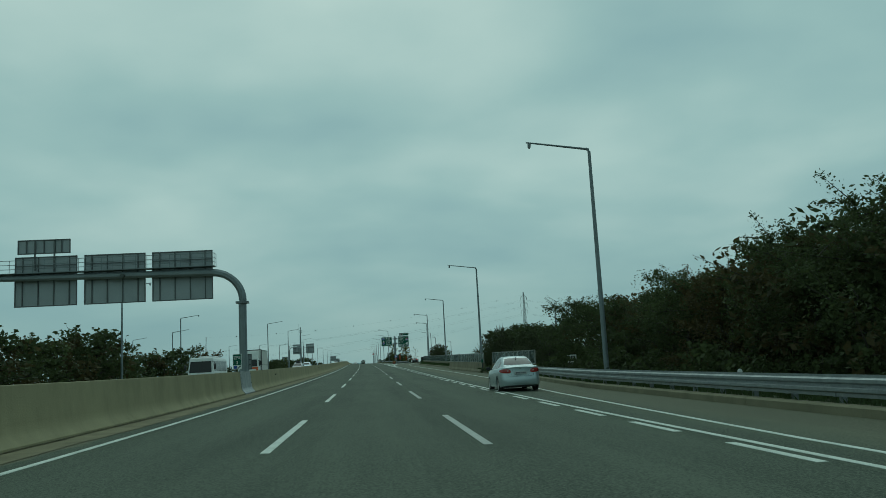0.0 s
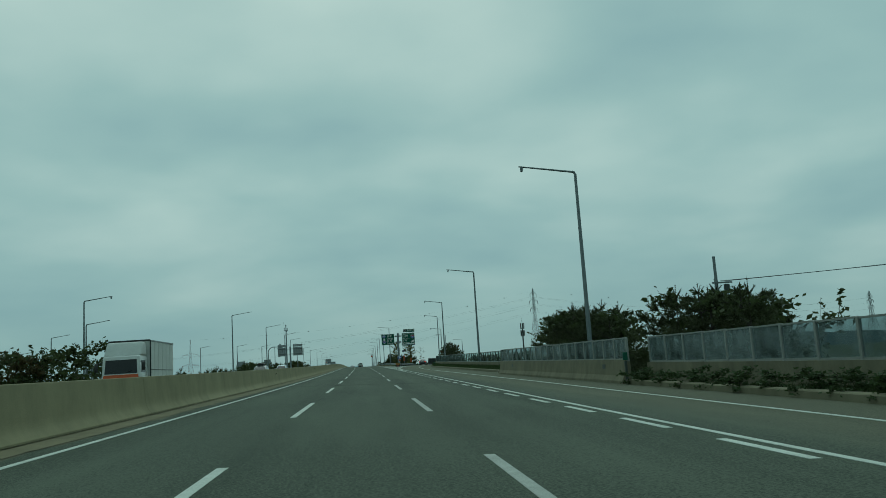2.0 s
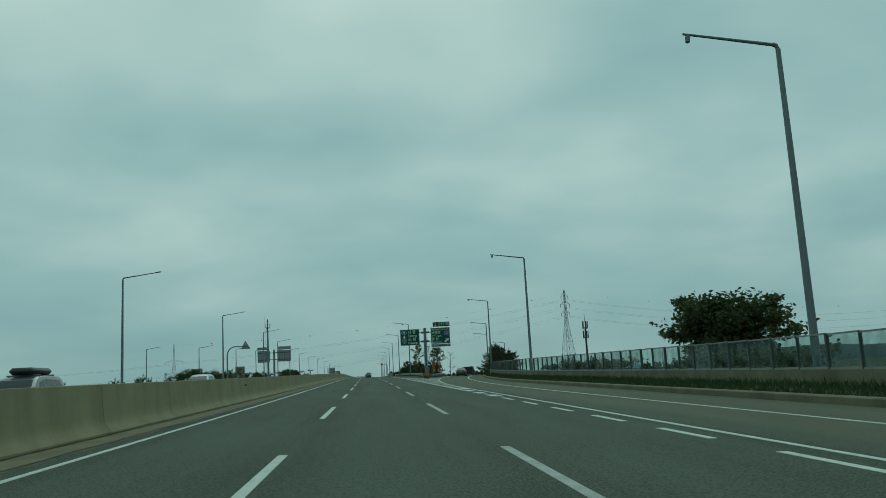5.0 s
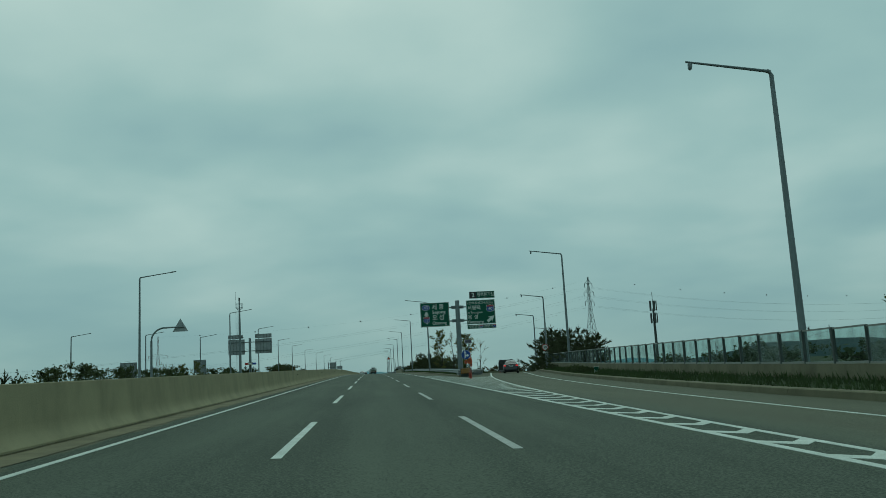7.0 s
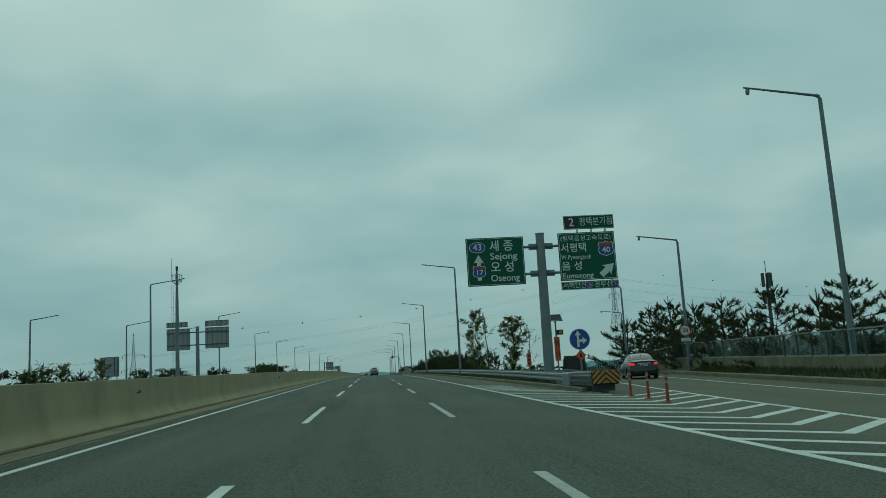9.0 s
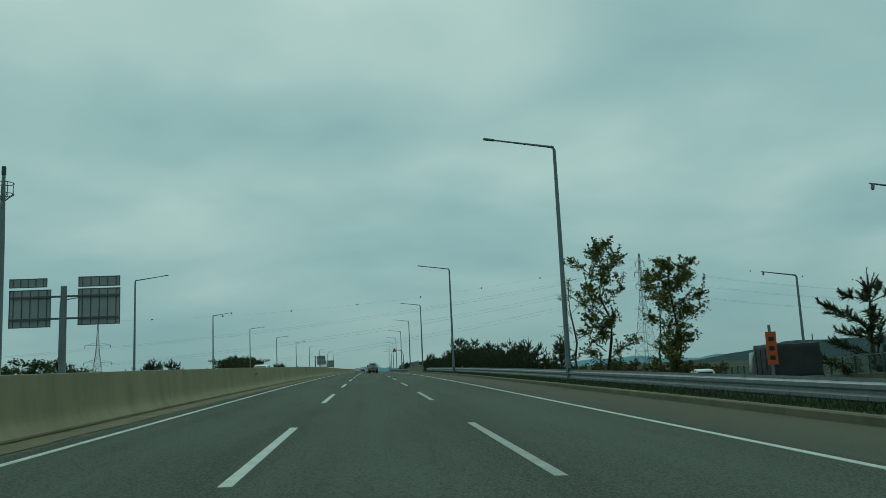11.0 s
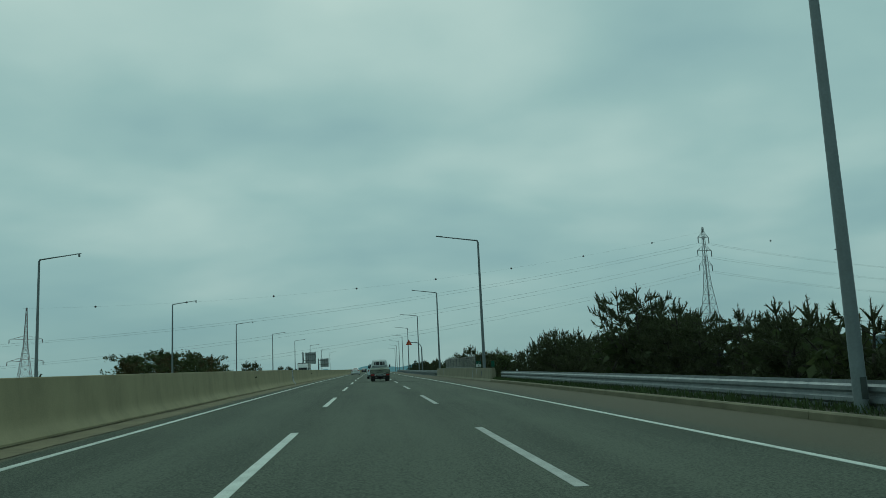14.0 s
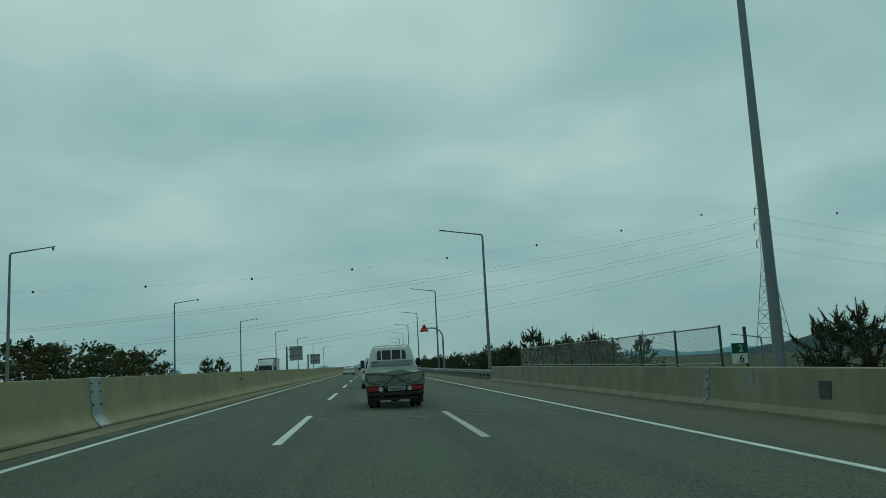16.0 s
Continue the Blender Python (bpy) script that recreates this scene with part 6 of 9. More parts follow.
def broad_tree(seed, height, spread, leaves, leaf, mat, label, low=0.12, name="tree", sparse=1.0, trunk_r=0.14, stems=1, upright=0.0, clump=0.55, fill=0.4):
    """Trunk with forking limbs; small leaves line the rising twigs, larger clumps fill the crown behind them."""
    rnd, rs = random.Random(seed), np.random.RandomState(seed)
    t = thing(name, label, "tree" if name == "tree" else "shrub")
    bm = bmesh.new()
    twigs, clumps = [], []
    for k in range(stems):
        lean = Vector((rnd.uniform(-1, 1), rnd.uniform(-1, 1), 0)) * (0.10 if stems == 1 else 0.35) * spread
        base = Vector((rnd.uniform(-0.2, 0.2), rnd.uniform(-0.2, 0.2), -0.3)) * (0 if stems == 1 else 1)
        base.z = -0.4
        top = base + lean + Vector((0, 0, height * rnd.uniform(0.86, 0.95) + 0.4))
        spine = limb(bm, base, top, trunk_r, trunk_r * 0.2, rnd, 0.04, 7)
        nb = int(15 * sparse) + 4
        for i in range(nb):
            f = low + (0.97 - low) * (i + rnd.random()) / nb
            p = spine[0].lerp(spine[-1], f)
            a = i * 2.4 + rnd.uniform(-0.5, 0.5)
            env = math.sin(math.pi * min(1, (f - low * 0.6) / (1.06 - low * 0.6))) ** 0.55
            reach = spread * env * rnd.uniform(0.55, 1.12) * (1 - 0.55 * upright)
            up = rnd.uniform(0.05, 0.5) + upright * 1.3
            q = p + Vector((math.cos(a) * reach, math.sin(a) * reach, reach * up))
            bpts = limb(bm, p, q, trunk_r * 0.35 * (1 - 0.6 * f), 0.012, rnd, 0.1, 3)
            clumps += [bpts[1], bpts[2], bpts[3]]
            twigs.append((bpts[2], q + (q - bpts[2]) * 0.3))
            for j in range(5):
                s0 = bpts[1 + rnd.randrange(3)]
                e = s0 + Vector((rnd.uniform(-1, 1), rnd.uniform(-1, 1), rnd.uniform(-0.1, 0.9 + upright))) * max(0.25, reach * 0.46)
                limb(bm, s0, e, 0.018, 0.005, rnd, 0.1, 1)
                twigs.append((s0, e))
        twigs += [(spine[-2], spine[-1] + Vector((rnd.uniform(-0.2, 0.2), rnd.uniform(-0.2, 0.2), height * 0.05))) for _ in range(3)]
        clumps.append(spine[-2])
    n1 = int(leaves * (1 - fill))
    pick = rs.choice(len(twigs), size=n1)
    A, B = np.array([list(q) for q, _ in twigs])[pick], np.array([list(q) for _, q in twigs])[pick]
    along = rs.rand(n1) ** 0.75 * 1.02
    thick = spread * clump * (0.07 + 0.13 * rs.rand(len(twigs)))[pick] * (1.15 - 0.6 * along)
    c1 = A + (B - A) * along[:, None] + unit(rs, n1) * (rs.rand(n1) ** 0.6 * thick)[:, None]
    n2 = leaves - n1
    pick = rs.choice(len(clumps), size=n2)
    size = spread * clump * 0.40 * (0.6 + 0.8 * rs.rand(len(clumps)))[pick]
    off = unit(rs, n2) * (rs.rand(n2) ** 0.55 * size)[:, None]
    off[:, 2] *= 0.62
    c2 = np.array([list(q) for q in clumps])[pick] + off if n2 else np.empty((0, 3))
    c, k = np.concatenate([c1, c2]), np.concatenate([np.full(n1, leaf), np.full(n2, leaf * 1.35)])
    keep = c[:, 2] > 0.05
    c, k = c[keep], k[keep]
    n = len(c)
    c = true_height(c, bm, height)
    part("trunk", mesh_of(bm, "trunk", smooth=True), BARK, t)
    u, sd = unit(rs, n), unit(rs, n)
    u[:, 2] = u[:, 2] * 0.6 - 0.25
    u /= np.linalg.norm(u, axis=1, keepdims=True)
    sd = np.cross(u, sd)
    sd /= np.linalg.norm(sd, axis=1, keepdims=True) + 1e-9
    k = k * (0.6 + 0.8 * rs.rand(n))
    part("crown", quads_mesh("crown", c, u, sd, k, k * 0.52), mat, t)
    return t


def pine_tree(seed, height, spread, label, low=0.05, shoots=5, dense=1.0, needle=0.085, gap=0.0, twigs=True, broad=0.13, rise=1.0, inner=12, taper=0.75, heart=0.36):
    """Young pine: whorls of rising branches whose ends are upturned bottle-brush shoots of fine needles."""
    rnd, rs = random.Random(seed), np.random.RandomState(seed)
    t = thing("pine_tree", label, "tree")
    bm = bmesh.new()
    top = Vector((rnd.uniform(-0.1, 0.1), rnd.uniform(-0.1, 0.1), height))
    spine = limb(bm, (0, 0, -0.4), top, 0.09 + height * 0.008, 0.02, rnd, 0.02, 8)
    C, U, K, brushes = [], [], [], []

    def shoot(a, b, n, size):
        a, b = np.array(a), np.array(b)
        d = b - a
        d = d / (np.linalg.norm(d) + 1e-9)
        f = rs.rand(n) ** 0.8
        r = unit(rs, n)
        r = r - d * (r @ d)[:, None] * 0.6
        r = r / np.linalg.norm(r, axis=1, keepdims=True)
        dirn = r * 0.85 + d * 0.75
        dirn = dirn / np.linalg.norm(dirn, axis=1, keepdims=True)
        C.append(a + (b - a) * f[:, None] + dirn * size * 0.8)
        U.append(dirn)
        K.append(size * (0.8 + 0.5 * rs.rand(n)))

    def candle(a, b, n):
        """A rising twig that ends in a thick brush of short needles."""
        a, b = Vector(a), Vector(b)
        if twigs:
            tube(bm, [a, b], [0.010, 0.006], 3, cap=False)
        brushes.append((np.array(a.lerp(b, 0.1)), np.array(b + (b - a) * 0.12)))
        shoot(a.lerp(b, 0.15), b, n, needle * 0.5)

    whorls = int(height * 2.3)
    for i in range(whorls):
        f = low + (0.95 - low) * (i + 0.5 * rnd.random()) / whorls
        p = spine[0].lerp(spine[-1], f)
        env = (1 - f) ** taper * (0.55 + 0.45 * min(1, f / 0.22))
        for j in range(shoots + (1 if f < 0.6 else 0)):
            if rnd.random() < gap:
                continue
            a = i * 0.9 + 2 * math.pi * j / shoots + rnd.uniform(-0.35, 0.35)
            reach = max(0.22, spread * env * rnd.uniform(0.55, 1.2))
            q = p + Vector((math.cos(a) * reach, math.sin(a) * reach, reach * rnd.uniform(0.12, 0.5) + 0.08))
            pts = limb(bm, p, q, 0.03 * (1 - 0.5 * f), 0.01, rnd, 0.08, 3)
            tips = [q]
            for m_ in range(2 + int(reach * 3.0)):
                g = 0.30 + 0.68 * rnd.random()
                s0 = p.lerp(q, g)
                e = s0 + Vector((math.cos(a + rnd.uniform(-1.2, 1.2)), math.sin(a + rnd.uniform(-1.2, 1.2)), rnd.uniform(0.2, 0.9))) * rnd.uniform(0.18, 0.34) * (0.6 + reach * 0.35)
                shoot(s0, e, int(inner * dense), needle * 1.3)
                tips.append(e)
            for tp in tips[:4]:
                candle(tp, Vector(tp) + Vector((math.cos(a) * 0.10 + rnd.uniform(-0.08, 0.08), math.sin(a) * 0.10 + rnd.uniform(-0.08, 0.08), rnd.uniform(0.16, 0.40) * rise)), int(24 * dense))
            shoot(pts[1], q, int(16 * dense), needle * 1.15)
    candle(top - Vector((0, 0, 0.3)), top + Vector((0, 0, 0.42)), int(46 * dense))
    for k in range(5):
        a = k * 1.26 + 0.3
        candle(top - Vector((0, 0, 0.15)), top + Vector((math.cos(a) * 0.26, math.sin(a) * 0.26, rnd.uniform(0.12, 0.26))), int(30 * dense))
    # the packed heart of each brush: two crossed slim wedges of needles
    for a, b in brushes:
        side = np.cross(b - a, unit(rs, 2))
        side /= np.linalg.norm(side, axis=1, keepdims=True) + 1e-9
        for w in side:
            C.append(((a + b) / 2)[None])
            U.append(((b - a) / np.linalg.norm(b - a))[None])
            K.append(np.array([-np.linalg.norm(b - a) / 2]))
    c, u, k = np.concatenate(C), np.concatenate(U), np.concatenate(K)
    c = true_height(c, bm, height)
    wide = np.where(k < 0, needle * heart, np.abs(k) * broad + 0.003)
    k = np.abs(k)
    part("trunk", mesh_of(bm, "trunk", smooth=True), BARK, t)
    sd = np.cross(u, unit(rs, len(u)))
    sd /= np.linalg.norm(sd, axis=1, keepdims=True) + 1e-9
    part("crown", needles_mesh("crown", c, u, sd, k, wide), PINE_NEEDLE, t)
    return t


used = set()


def plant(proto, s, o, h, scale=1.0, turn=0.0, tall=1.0):
    """Set the first tree itself, then copies of it, into the ground."""
    m = at(s, o, h, turn) @ Matrix.Diagonal((scale, scale, scale * tall, 1))
    if proto in used:
        return copy_thing(proto, m @ Matrix.Diagonal((*(1 / k for k in proto.scale), 1)))
    used.add(proto)
    proto.matrix_world = m
    return proto


def land_h(s, o):
    """Height of the ground beside the road."""
    if o > 0:
        R = right_land(s)
        if o <= R:
            return fall(o) - 0.14 + (dip(s) if o > 10 else 0)
        return fall(R) - 0.30 - min(o - R, 9) * 0.5
    L = left_land(s)
    if o >= L:
        return fall(o) - 0.14
    return fall(L) - 0.30 - min(L - o, 9) * 0.5


BIG = [broad_tree(21 + i, 7.0, 2.7, 20000, 0.046, (LEAF, LEAF_RUST, LEAF)[i], ("dense dark green roadside tree with small leaves", "dense roadside tree with rusty brown-green leaves", "dense dark green roadside tree with small leaves")[i], low=0.10, clump=0.75, sparse=1.3) for i in range(3)]
BACK = [broad_tree(31 + i, 7.0, 2.9, 2600, 0.145, (LEAF, LEAF_RUST, LEAF)[i], "dense dark green tree in a roadside row", low=0.06, clump=0.8) for i in range(3)]
HEDGE = [broad_tree(36 + i, 7.0, 2.9, 4600, 0.100, (LEAF, LEAF_RUST)[i], "dense dark green tree in the roadside hedge", low=0.06, clump=0.8) for i in range(2)]
ROUND = [broad_tree(40 + i, 6.5, 2.9, 6000, 0.115, LEAF, "broad dark green tree with a rounded crown", low=0.30, clump=0.85, fill=0.72) for i in range(2)]
POPLAR = [broad_tree(51, 6.6, 1.6, 9000, 0.046, LEAF_PALE, "slender young tree with thin yellow-green leaves", low=0.12, upright=0.45, sparse=1.2, trunk_r=0.08, clump=0.5),
          broad_tree(52, 6.0, 1.75, 13000, 0.048, LEAF_PALE, "slender young tree with dense yellow-green leaves", low=0.12, upright=0.4, sparse=1.3, trunk_r=0.08, clump=0.6),
          broad_tree(53, 8.6, 2.2, 900, 0.045, LEAF_PALE, "nearly bare young tree with few yellow-green leaves", low=0.22, upright=0.35, sparse=0.35, trunk_r=0.12, clump=0.35)]
PINE = [pine_tree(61, 4.2, 2.2, "young dark green pine with upturned shoots", taper=0.45, heart=0.5, inner=16), pine_tree(62, 5.0, 2.4, "dark green roadside pine with upturned shoots", gap=0.12, taper=0.45, heart=0.5, inner=16),
        pine_tree(63, 3.4, 2.0, "low bushy dark green pine", taper=0.42, heart=0.5, inner=16), pine_tree(64, 6.0, 2.6, "taller dark green pine with an open crown", gap=0.22, low=0.15, taper=0.38, heart=0.5, inner=16)]
PAD_PINE = [pine_tree(161, 4.2, 2.3, "dark green pine with layered bushy branches", rise=0.5, inner=22, taper=0.55, heart=0.5, low=0.10), pine_tree(162, 5.0, 2.5, "dark green pine with layered bushy branches", gap=0.10, rise=0.5, inner=22, taper=0.55, heart=0.5, low=0.10),
            pine_tree(163, 3.4, 2.1, "low bushy dark green pine", rise=0.5, inner=22, taper=0.55, heart=0.5), pine_tree(164, 6.0, 2.7, "taller dark green pine with layered branches", gap=0.18, low=0.15, rise=0.5, inner=22, taper=0.55, heart=0.5)]
FAR_PINE = [pine_tree(65, 4.2, 2.0, "dark green pine in the roadside belt", dense=0.30, needle=0.13, twigs=False, broad=0.34), pine_tree(66, 5.0, 2.1, "dark green pine in the roadside belt", gap=0.12, dense=0.30, needle=0.13, twigs=False, broad=0.34),
            pine_tree(67, 3.4, 1.8, "low bushy dark green pine", dense=0.30, needle=0.13, twigs=False, broad=0.34), pine_tree(68, 6.0, 2.3, "taller dark green pine with an open crown", gap=0.25, low=0.15, dense=0.30, needle=0.13, twigs=False, broad=0.34)]
SHRUB = [broad_tree(71, 1.5, 1.1, 1150, 0.065, LEAF, "low dense green shrub on the verge", low=0.05, name="shrub", sparse=0.15, stems=2, trunk_r=0.025, clump=0.9),
         broad_tree(72, 1.2, 0.9, 1000, 0.06, GRASS, "low weedy green shrub on the verge", low=0.05, name="shrub", sparse=0.15, stems=2, trunk_r=0.02, clump=0.9)]

rng = random.Random(5)
# tall hedge of trees behind the first guardrail
s = 16.0
while s < 57.5:
    for o in (14.6, 16.6, 18.6):
        q = s + rng.uniform(-1, 1)
        top = float(np.interp(q, [16, 30, 36, 40, 44, 48, 52, 58], [6.2, 5.5, 5.2, 4.85, 4.5, 4.7, 5.0, 5.0])) + (o - 14.6) * 0.10
        h = land_h(q, o)
        k = (top - h) / 7.0 * rng.uniform(0.86, 1.0)
        plant((rng.choice(BIG) if q < 44 else BIG[0]) if o < 16 else rng.choice(HEDGE), q, o + rng.uniform(-0.6, 0.6), h, k * 1.02, rng.uniform(0, 360), 1.0)
    s += 3.3
# shrubs along the foot of the hedge, where no sky shows through
s = 12.0
while s < 57:
    plant(SHRUB[0], s, 12.6 + rng.uniform(-0.3, 0.5), land_h(s, 12.6), rng.uniform(1.0, 1.7), rng.uniform(0, 360))
    s += 1.9
plant(SHRUB[0], 59.6, 13.4, land_h(59.6, 13.4), 1.35, 40)
plant(SHRUB[0], 57.8, 13.8, land_h(57.8, 13.8), 1.5, 130)
# pines and trees behind the acrylic screens
for q, o, top, kind in ((83.4, 18.5, 3.3, 2), (86.2, 19.4, 4.1, 1), (88.6, 18.8, 4.1, 0), (91, 19.4, 4.6, 3), (93.6, 18.8, 4.7, 1), (96, 19.6, 4.6, 0), (89, 21.5, 4.5, 1), (94.5, 21.8, 5.0, 3),
                        (107.5, 19, 3.7, 0), (111, 18.2, 4.6, 1), (114, 19, 4.8, 3), (117, 18.4, 5.0, 1), (120, 19.5, 5.1, 0), (122.8, 18.4, 4.7, 1), (125, 19.4, 3.9, 2), (112, 21, 4.6, 1), (118, 21.5, 5.2, 3), (123, 21.5, 4.8, 1)):
    h = land_h(q, o)
    base_h = (4.2, 5.0, 3.4, 6.0)[kind]
    plant(PAD_PINE[kind], q, o, h, (top + (0.35 if q > 100 else 0.0) - h) / base_h, rng.uniform(0, 360))
for q, o, top, i in ((86, 20.8, 3.7, 0), (90, 21.2, 4.3, 2), (94, 20.8, 4.5, 0), (110.5, 20.8, 4.2, 0), (113.5, 20.4, 4.4, 2), (116.5, 20.6, 4.7, 0), (120.5, 20.8, 4.9, 2), (124, 20.6, 4.5, 0)):
    h = land_h(q, o)
    plant(BACK[i], q, o, h, (top - h) / 7.0, rng.uniform(0, 360))
# the round trees over the fence
for q, o, top in ((215, 43.3, 9.2), (211, 45.5, 8.2), (219, 44.6, 7.7)):
    h = -5.0
    plant(rng.choice(ROUND), q, o, h, (top - h) / 6.6, rng.uniform(0, 360), 1.0)
for i in range(10):
    q, o = 150 + i * 17 + rng.uniform(-3, 3), 60 + rng.uniform(-8, 30)
    plant(ROUND[i % 2], q, o, -5.4, rng.uniform(0.75, 1.1), rng.uniform(0, 360), 0.9)
# ramp side: pines behind the screen, one group at the bend
for q, o, top, kind in ((303, 29.6, 5.4, 0), (286, 26.6, 5.7, 1), (277, 24.9, 5.7, 1), (282, 27.0, 4.6, 2), (268.2, 23.6, 4.7, 0), (272.5, 25.4, 4.4, 1), (261, 22.5, 4.6, 1), (263.5, 23.6, 3.9, 2), (258.6, 23.0, 3.4, 2), (251.6, 21.3, 4.5, 1), (250.2, 22.9, 3.8, 2), (246.6, 22.0, 3.2, 2), (243, 20.3, 4.2, 1), (240.6, 21.2, 3.5, 0)):
    h = land_h(q, o) - 0.6
    k = (top - h) / (4.2, 5.0, 3.4, 6.0)[kind]
    plant(PAD_PINE[kind], q, o, h, k * 0.95, rng.uniform(0, 360), 1 / 0.95)
# on the island between road and ramp
plant(POPLAR[0], 294.2, 10.75, land_h(294, 10.7), 1.20, 20)
plant(POPLAR[1], 296.5, 14.8, land_h(296, 14.8), 1.22, 80)
for q, o, k in ((301, 10.4, 1.1), (305, 10.9, 1.3), (311, 10.6, 1.2), (290, 12.2, 0.8), (288, 15.0, 0.9), (291.5, 13.4, 0.7), (299, 16.5, 1.0), (284.5, 13.0, 0.7), (281, 15.6, 0.8)):
    plant(SHRUB[1], q, o, land_h(q, o), k, rng.uniform(0, 360))
plant(POPLAR[2], 317.0, 15.0, -1.0, 0.98, 40)
plant(POPLAR[2], 311.0, 19.5, -1.4, 0.8, 190)
for i in range(9):
    plant(SHRUB[i % 2], 309 + i * 1.6, 17.5 + rng.uniform(-2, 3), -1.1, rng.uniform(0.6, 1.0), rng.uniform(0, 360))
# pines behind the main guardrail
for q, o, top, kind in ((323.2, 13.3, 1.8, 2), (325.4, 13.2, 2.9, 0), (330, 13.6, 1.2, 2), (333.9, 13.0, 3.1, 1), (338.5, 13.2, 2.0, 2), (342.6, 13.0, 2.6, 0), (347, 13.0, 3.2, 1), (351, 13.4, 2.5, 2), (354.5, 13.0, 2.7, 0), (359, 13.4, 2.9, 1),
                        (361.7, 12.9, 3.0, 1), (364, 12.9, 3.5, 0), (367.1, 12.3, 4.6, 3), (370.2, 12.4, 4.7, 1), (370.6, 14.2, 4.6, 3), (377.5, 13.2, 2.6, 2), (380.9, 13.0, 3.2, 0), (384, 13.4, 3.2, 2), (387, 13.0, 3.5, 1), (389.6, 13.4, 3.5, 0), (392.6, 13.5, 3.3, 2),
                        (328, 16.5, 3.2, 1), (336, 16.8, 1.4, 2), (345, 16.5, 3.4, 1), (353, 17.0, 2.9, 3), (362, 16.5, 3.3, 1), (373, 16.6, 4.2, 0), (381, 16.8, 3.4, 1), (341, 19.5, 3.0, 1), (366, 20, 3.6, 0),
                        (399.2, 13.2, 2.45, 2), (400.7, 13.5, 2.35, 0), (397, 14.4, 1.9, 2)):
    h = land_h(q, o)
    base_h = (4.2, 5.0, 3.4, 6.0)[kind]
    plant((PINE if o < 15 else FAR_PINE)[kind], q, o, h, (top - h) / base_h * 0.98, rng.uniform(0, 360), 1.0)
s = 323.5
while s < 396:
    top = float(np.interp(s, [321, 326, 332, 338, 345, 350, 356, 364, 367, 371, 374.5, 379, 387, 393, 396], [1.3, 1.2, 1.7, 1.8, 2.5, 2.4, 2.3, 2.8, 3.8, 3.8, 2.5, 2.4, 3.0, 2.8, 1.2])) * rng.uniform(0.85, 1.0)
    kind = rng.choice([2, 0, 2])
    o = rng.uniform(12.3, 15.6)
    h = land_h(s, o)
    plant(PINE[kind], s, o, h, (top - h) / (4.2, 5.0, 3.4)[kind] * 1.1, rng.uniform(0, 360), 1 / 1.1)
    s += 3.1
s = 322.0
while s < 390:
    plant(SHRUB[0], s, 11.0 + rng.uniform(-0.3, 0.6), land_h(s, 11.0), rng.uniform(0.8, 1.25), rng.uniform(0, 360))
    s += 1.7
# reeds and scrub on the low ground past the ramp
for i in range(9):
    q, o = 316 + i * 6 + rng.uniform(-1.5, 1.5), 27 + rng.uniform(-2, 4)
    h = land_h(q, o)
    plant(BACK[1], q, o, h, (rng.uniform(0.0, 0.7) - h) / 7.0, rng.uniform(0, 360))
# undergrowth behind the pines, which closes the gaps between their stems
s = 335.0
while s < 394:
    top = float(np.interp(s, [335, 345, 356, 364, 367, 371, 374.5, 387, 394], [0.9, 1.7, 1.6, 2.0, 2.6, 2.6, 1.7, 2.0, 1.6])) * rng.uniform(0.9, 1.1)
    plant(SHRUB[0], s, 14.9 + rng.uniform(-0.5, 0.5), land_h(s, 14.9), (top - land_h(s, 14.9)) / 1.5, rng.uniform(0, 360))
    s += 2.6
# woods beyond the bridge on the right
for i in range(58):
    q = 428 + i * 4.2 + rng.uniform(-2, 2)
    o = 12.6 + rng.uniform(0, 3) + (i % 3) * 2.5
    kind = rng.randrange(4)
    top = float(np.interp(q, [432, 440, 470, 482, 700], [2.7, 3.1, 3.5, 3.0, 2.6])) * rng.uniform(0.82, 1.05) + (0.8 if i % 11 == 6 else 0)
    h = land_h(q, o)
    plant(FAR_PINE[kind], q, o, h, (top - h) / (4.2, 5.0, 3.4, 6.0)[kind], rng.uniform(0, 360))
for i in range(11):
    q, o = 437 + i * 5.2 + rng.uniform(-1.2, 1.2), 18.5 + rng.uniform(-1, 1.5)
    h = land_h(q, o)
    plant(BACK[0], q, o, h, (rng.uniform(2.2, 2.9) - h) / 7.0, rng.uniform(0, 360))
for i in range(34):
    q = 432 + i * 5
    plant(SHRUB[0], q, 11.2, land_h(q, 11.2), rng.uniform(1.1, 1.6), rng.uniform(0, 360))
# trees along the opposite carriageway
for q, o, top, i in ((66, -30, 5.2, 0), (71, -31, 5.3, 1), (76, -30, 5.4, 2), (80, -32, 5.2, 0), (85, -30.5, 5.6, 1), (90, -31, 6.3, 2), (94.6, -30, 6.8, 0), (99, -31.5, 5.8, 1), (104, -31, 4.8, 2), (62, -33, 5.4, 2), (58, -31, 5.2, 0), (54, -32, 5.0, 1), (113, -33, 3.9, 2), (121, -34, 4.2, 0), (128, -33, 4.6, 1), (134, -34.5, 4.0, 2), (48, -33, 5.2, 0), (108, -36, 5.4, 0)):
    h = land_h(q, o)
    plant(BACK[i], q, o, h, (top - h) / 7.0, rng.uniform(0, 360))
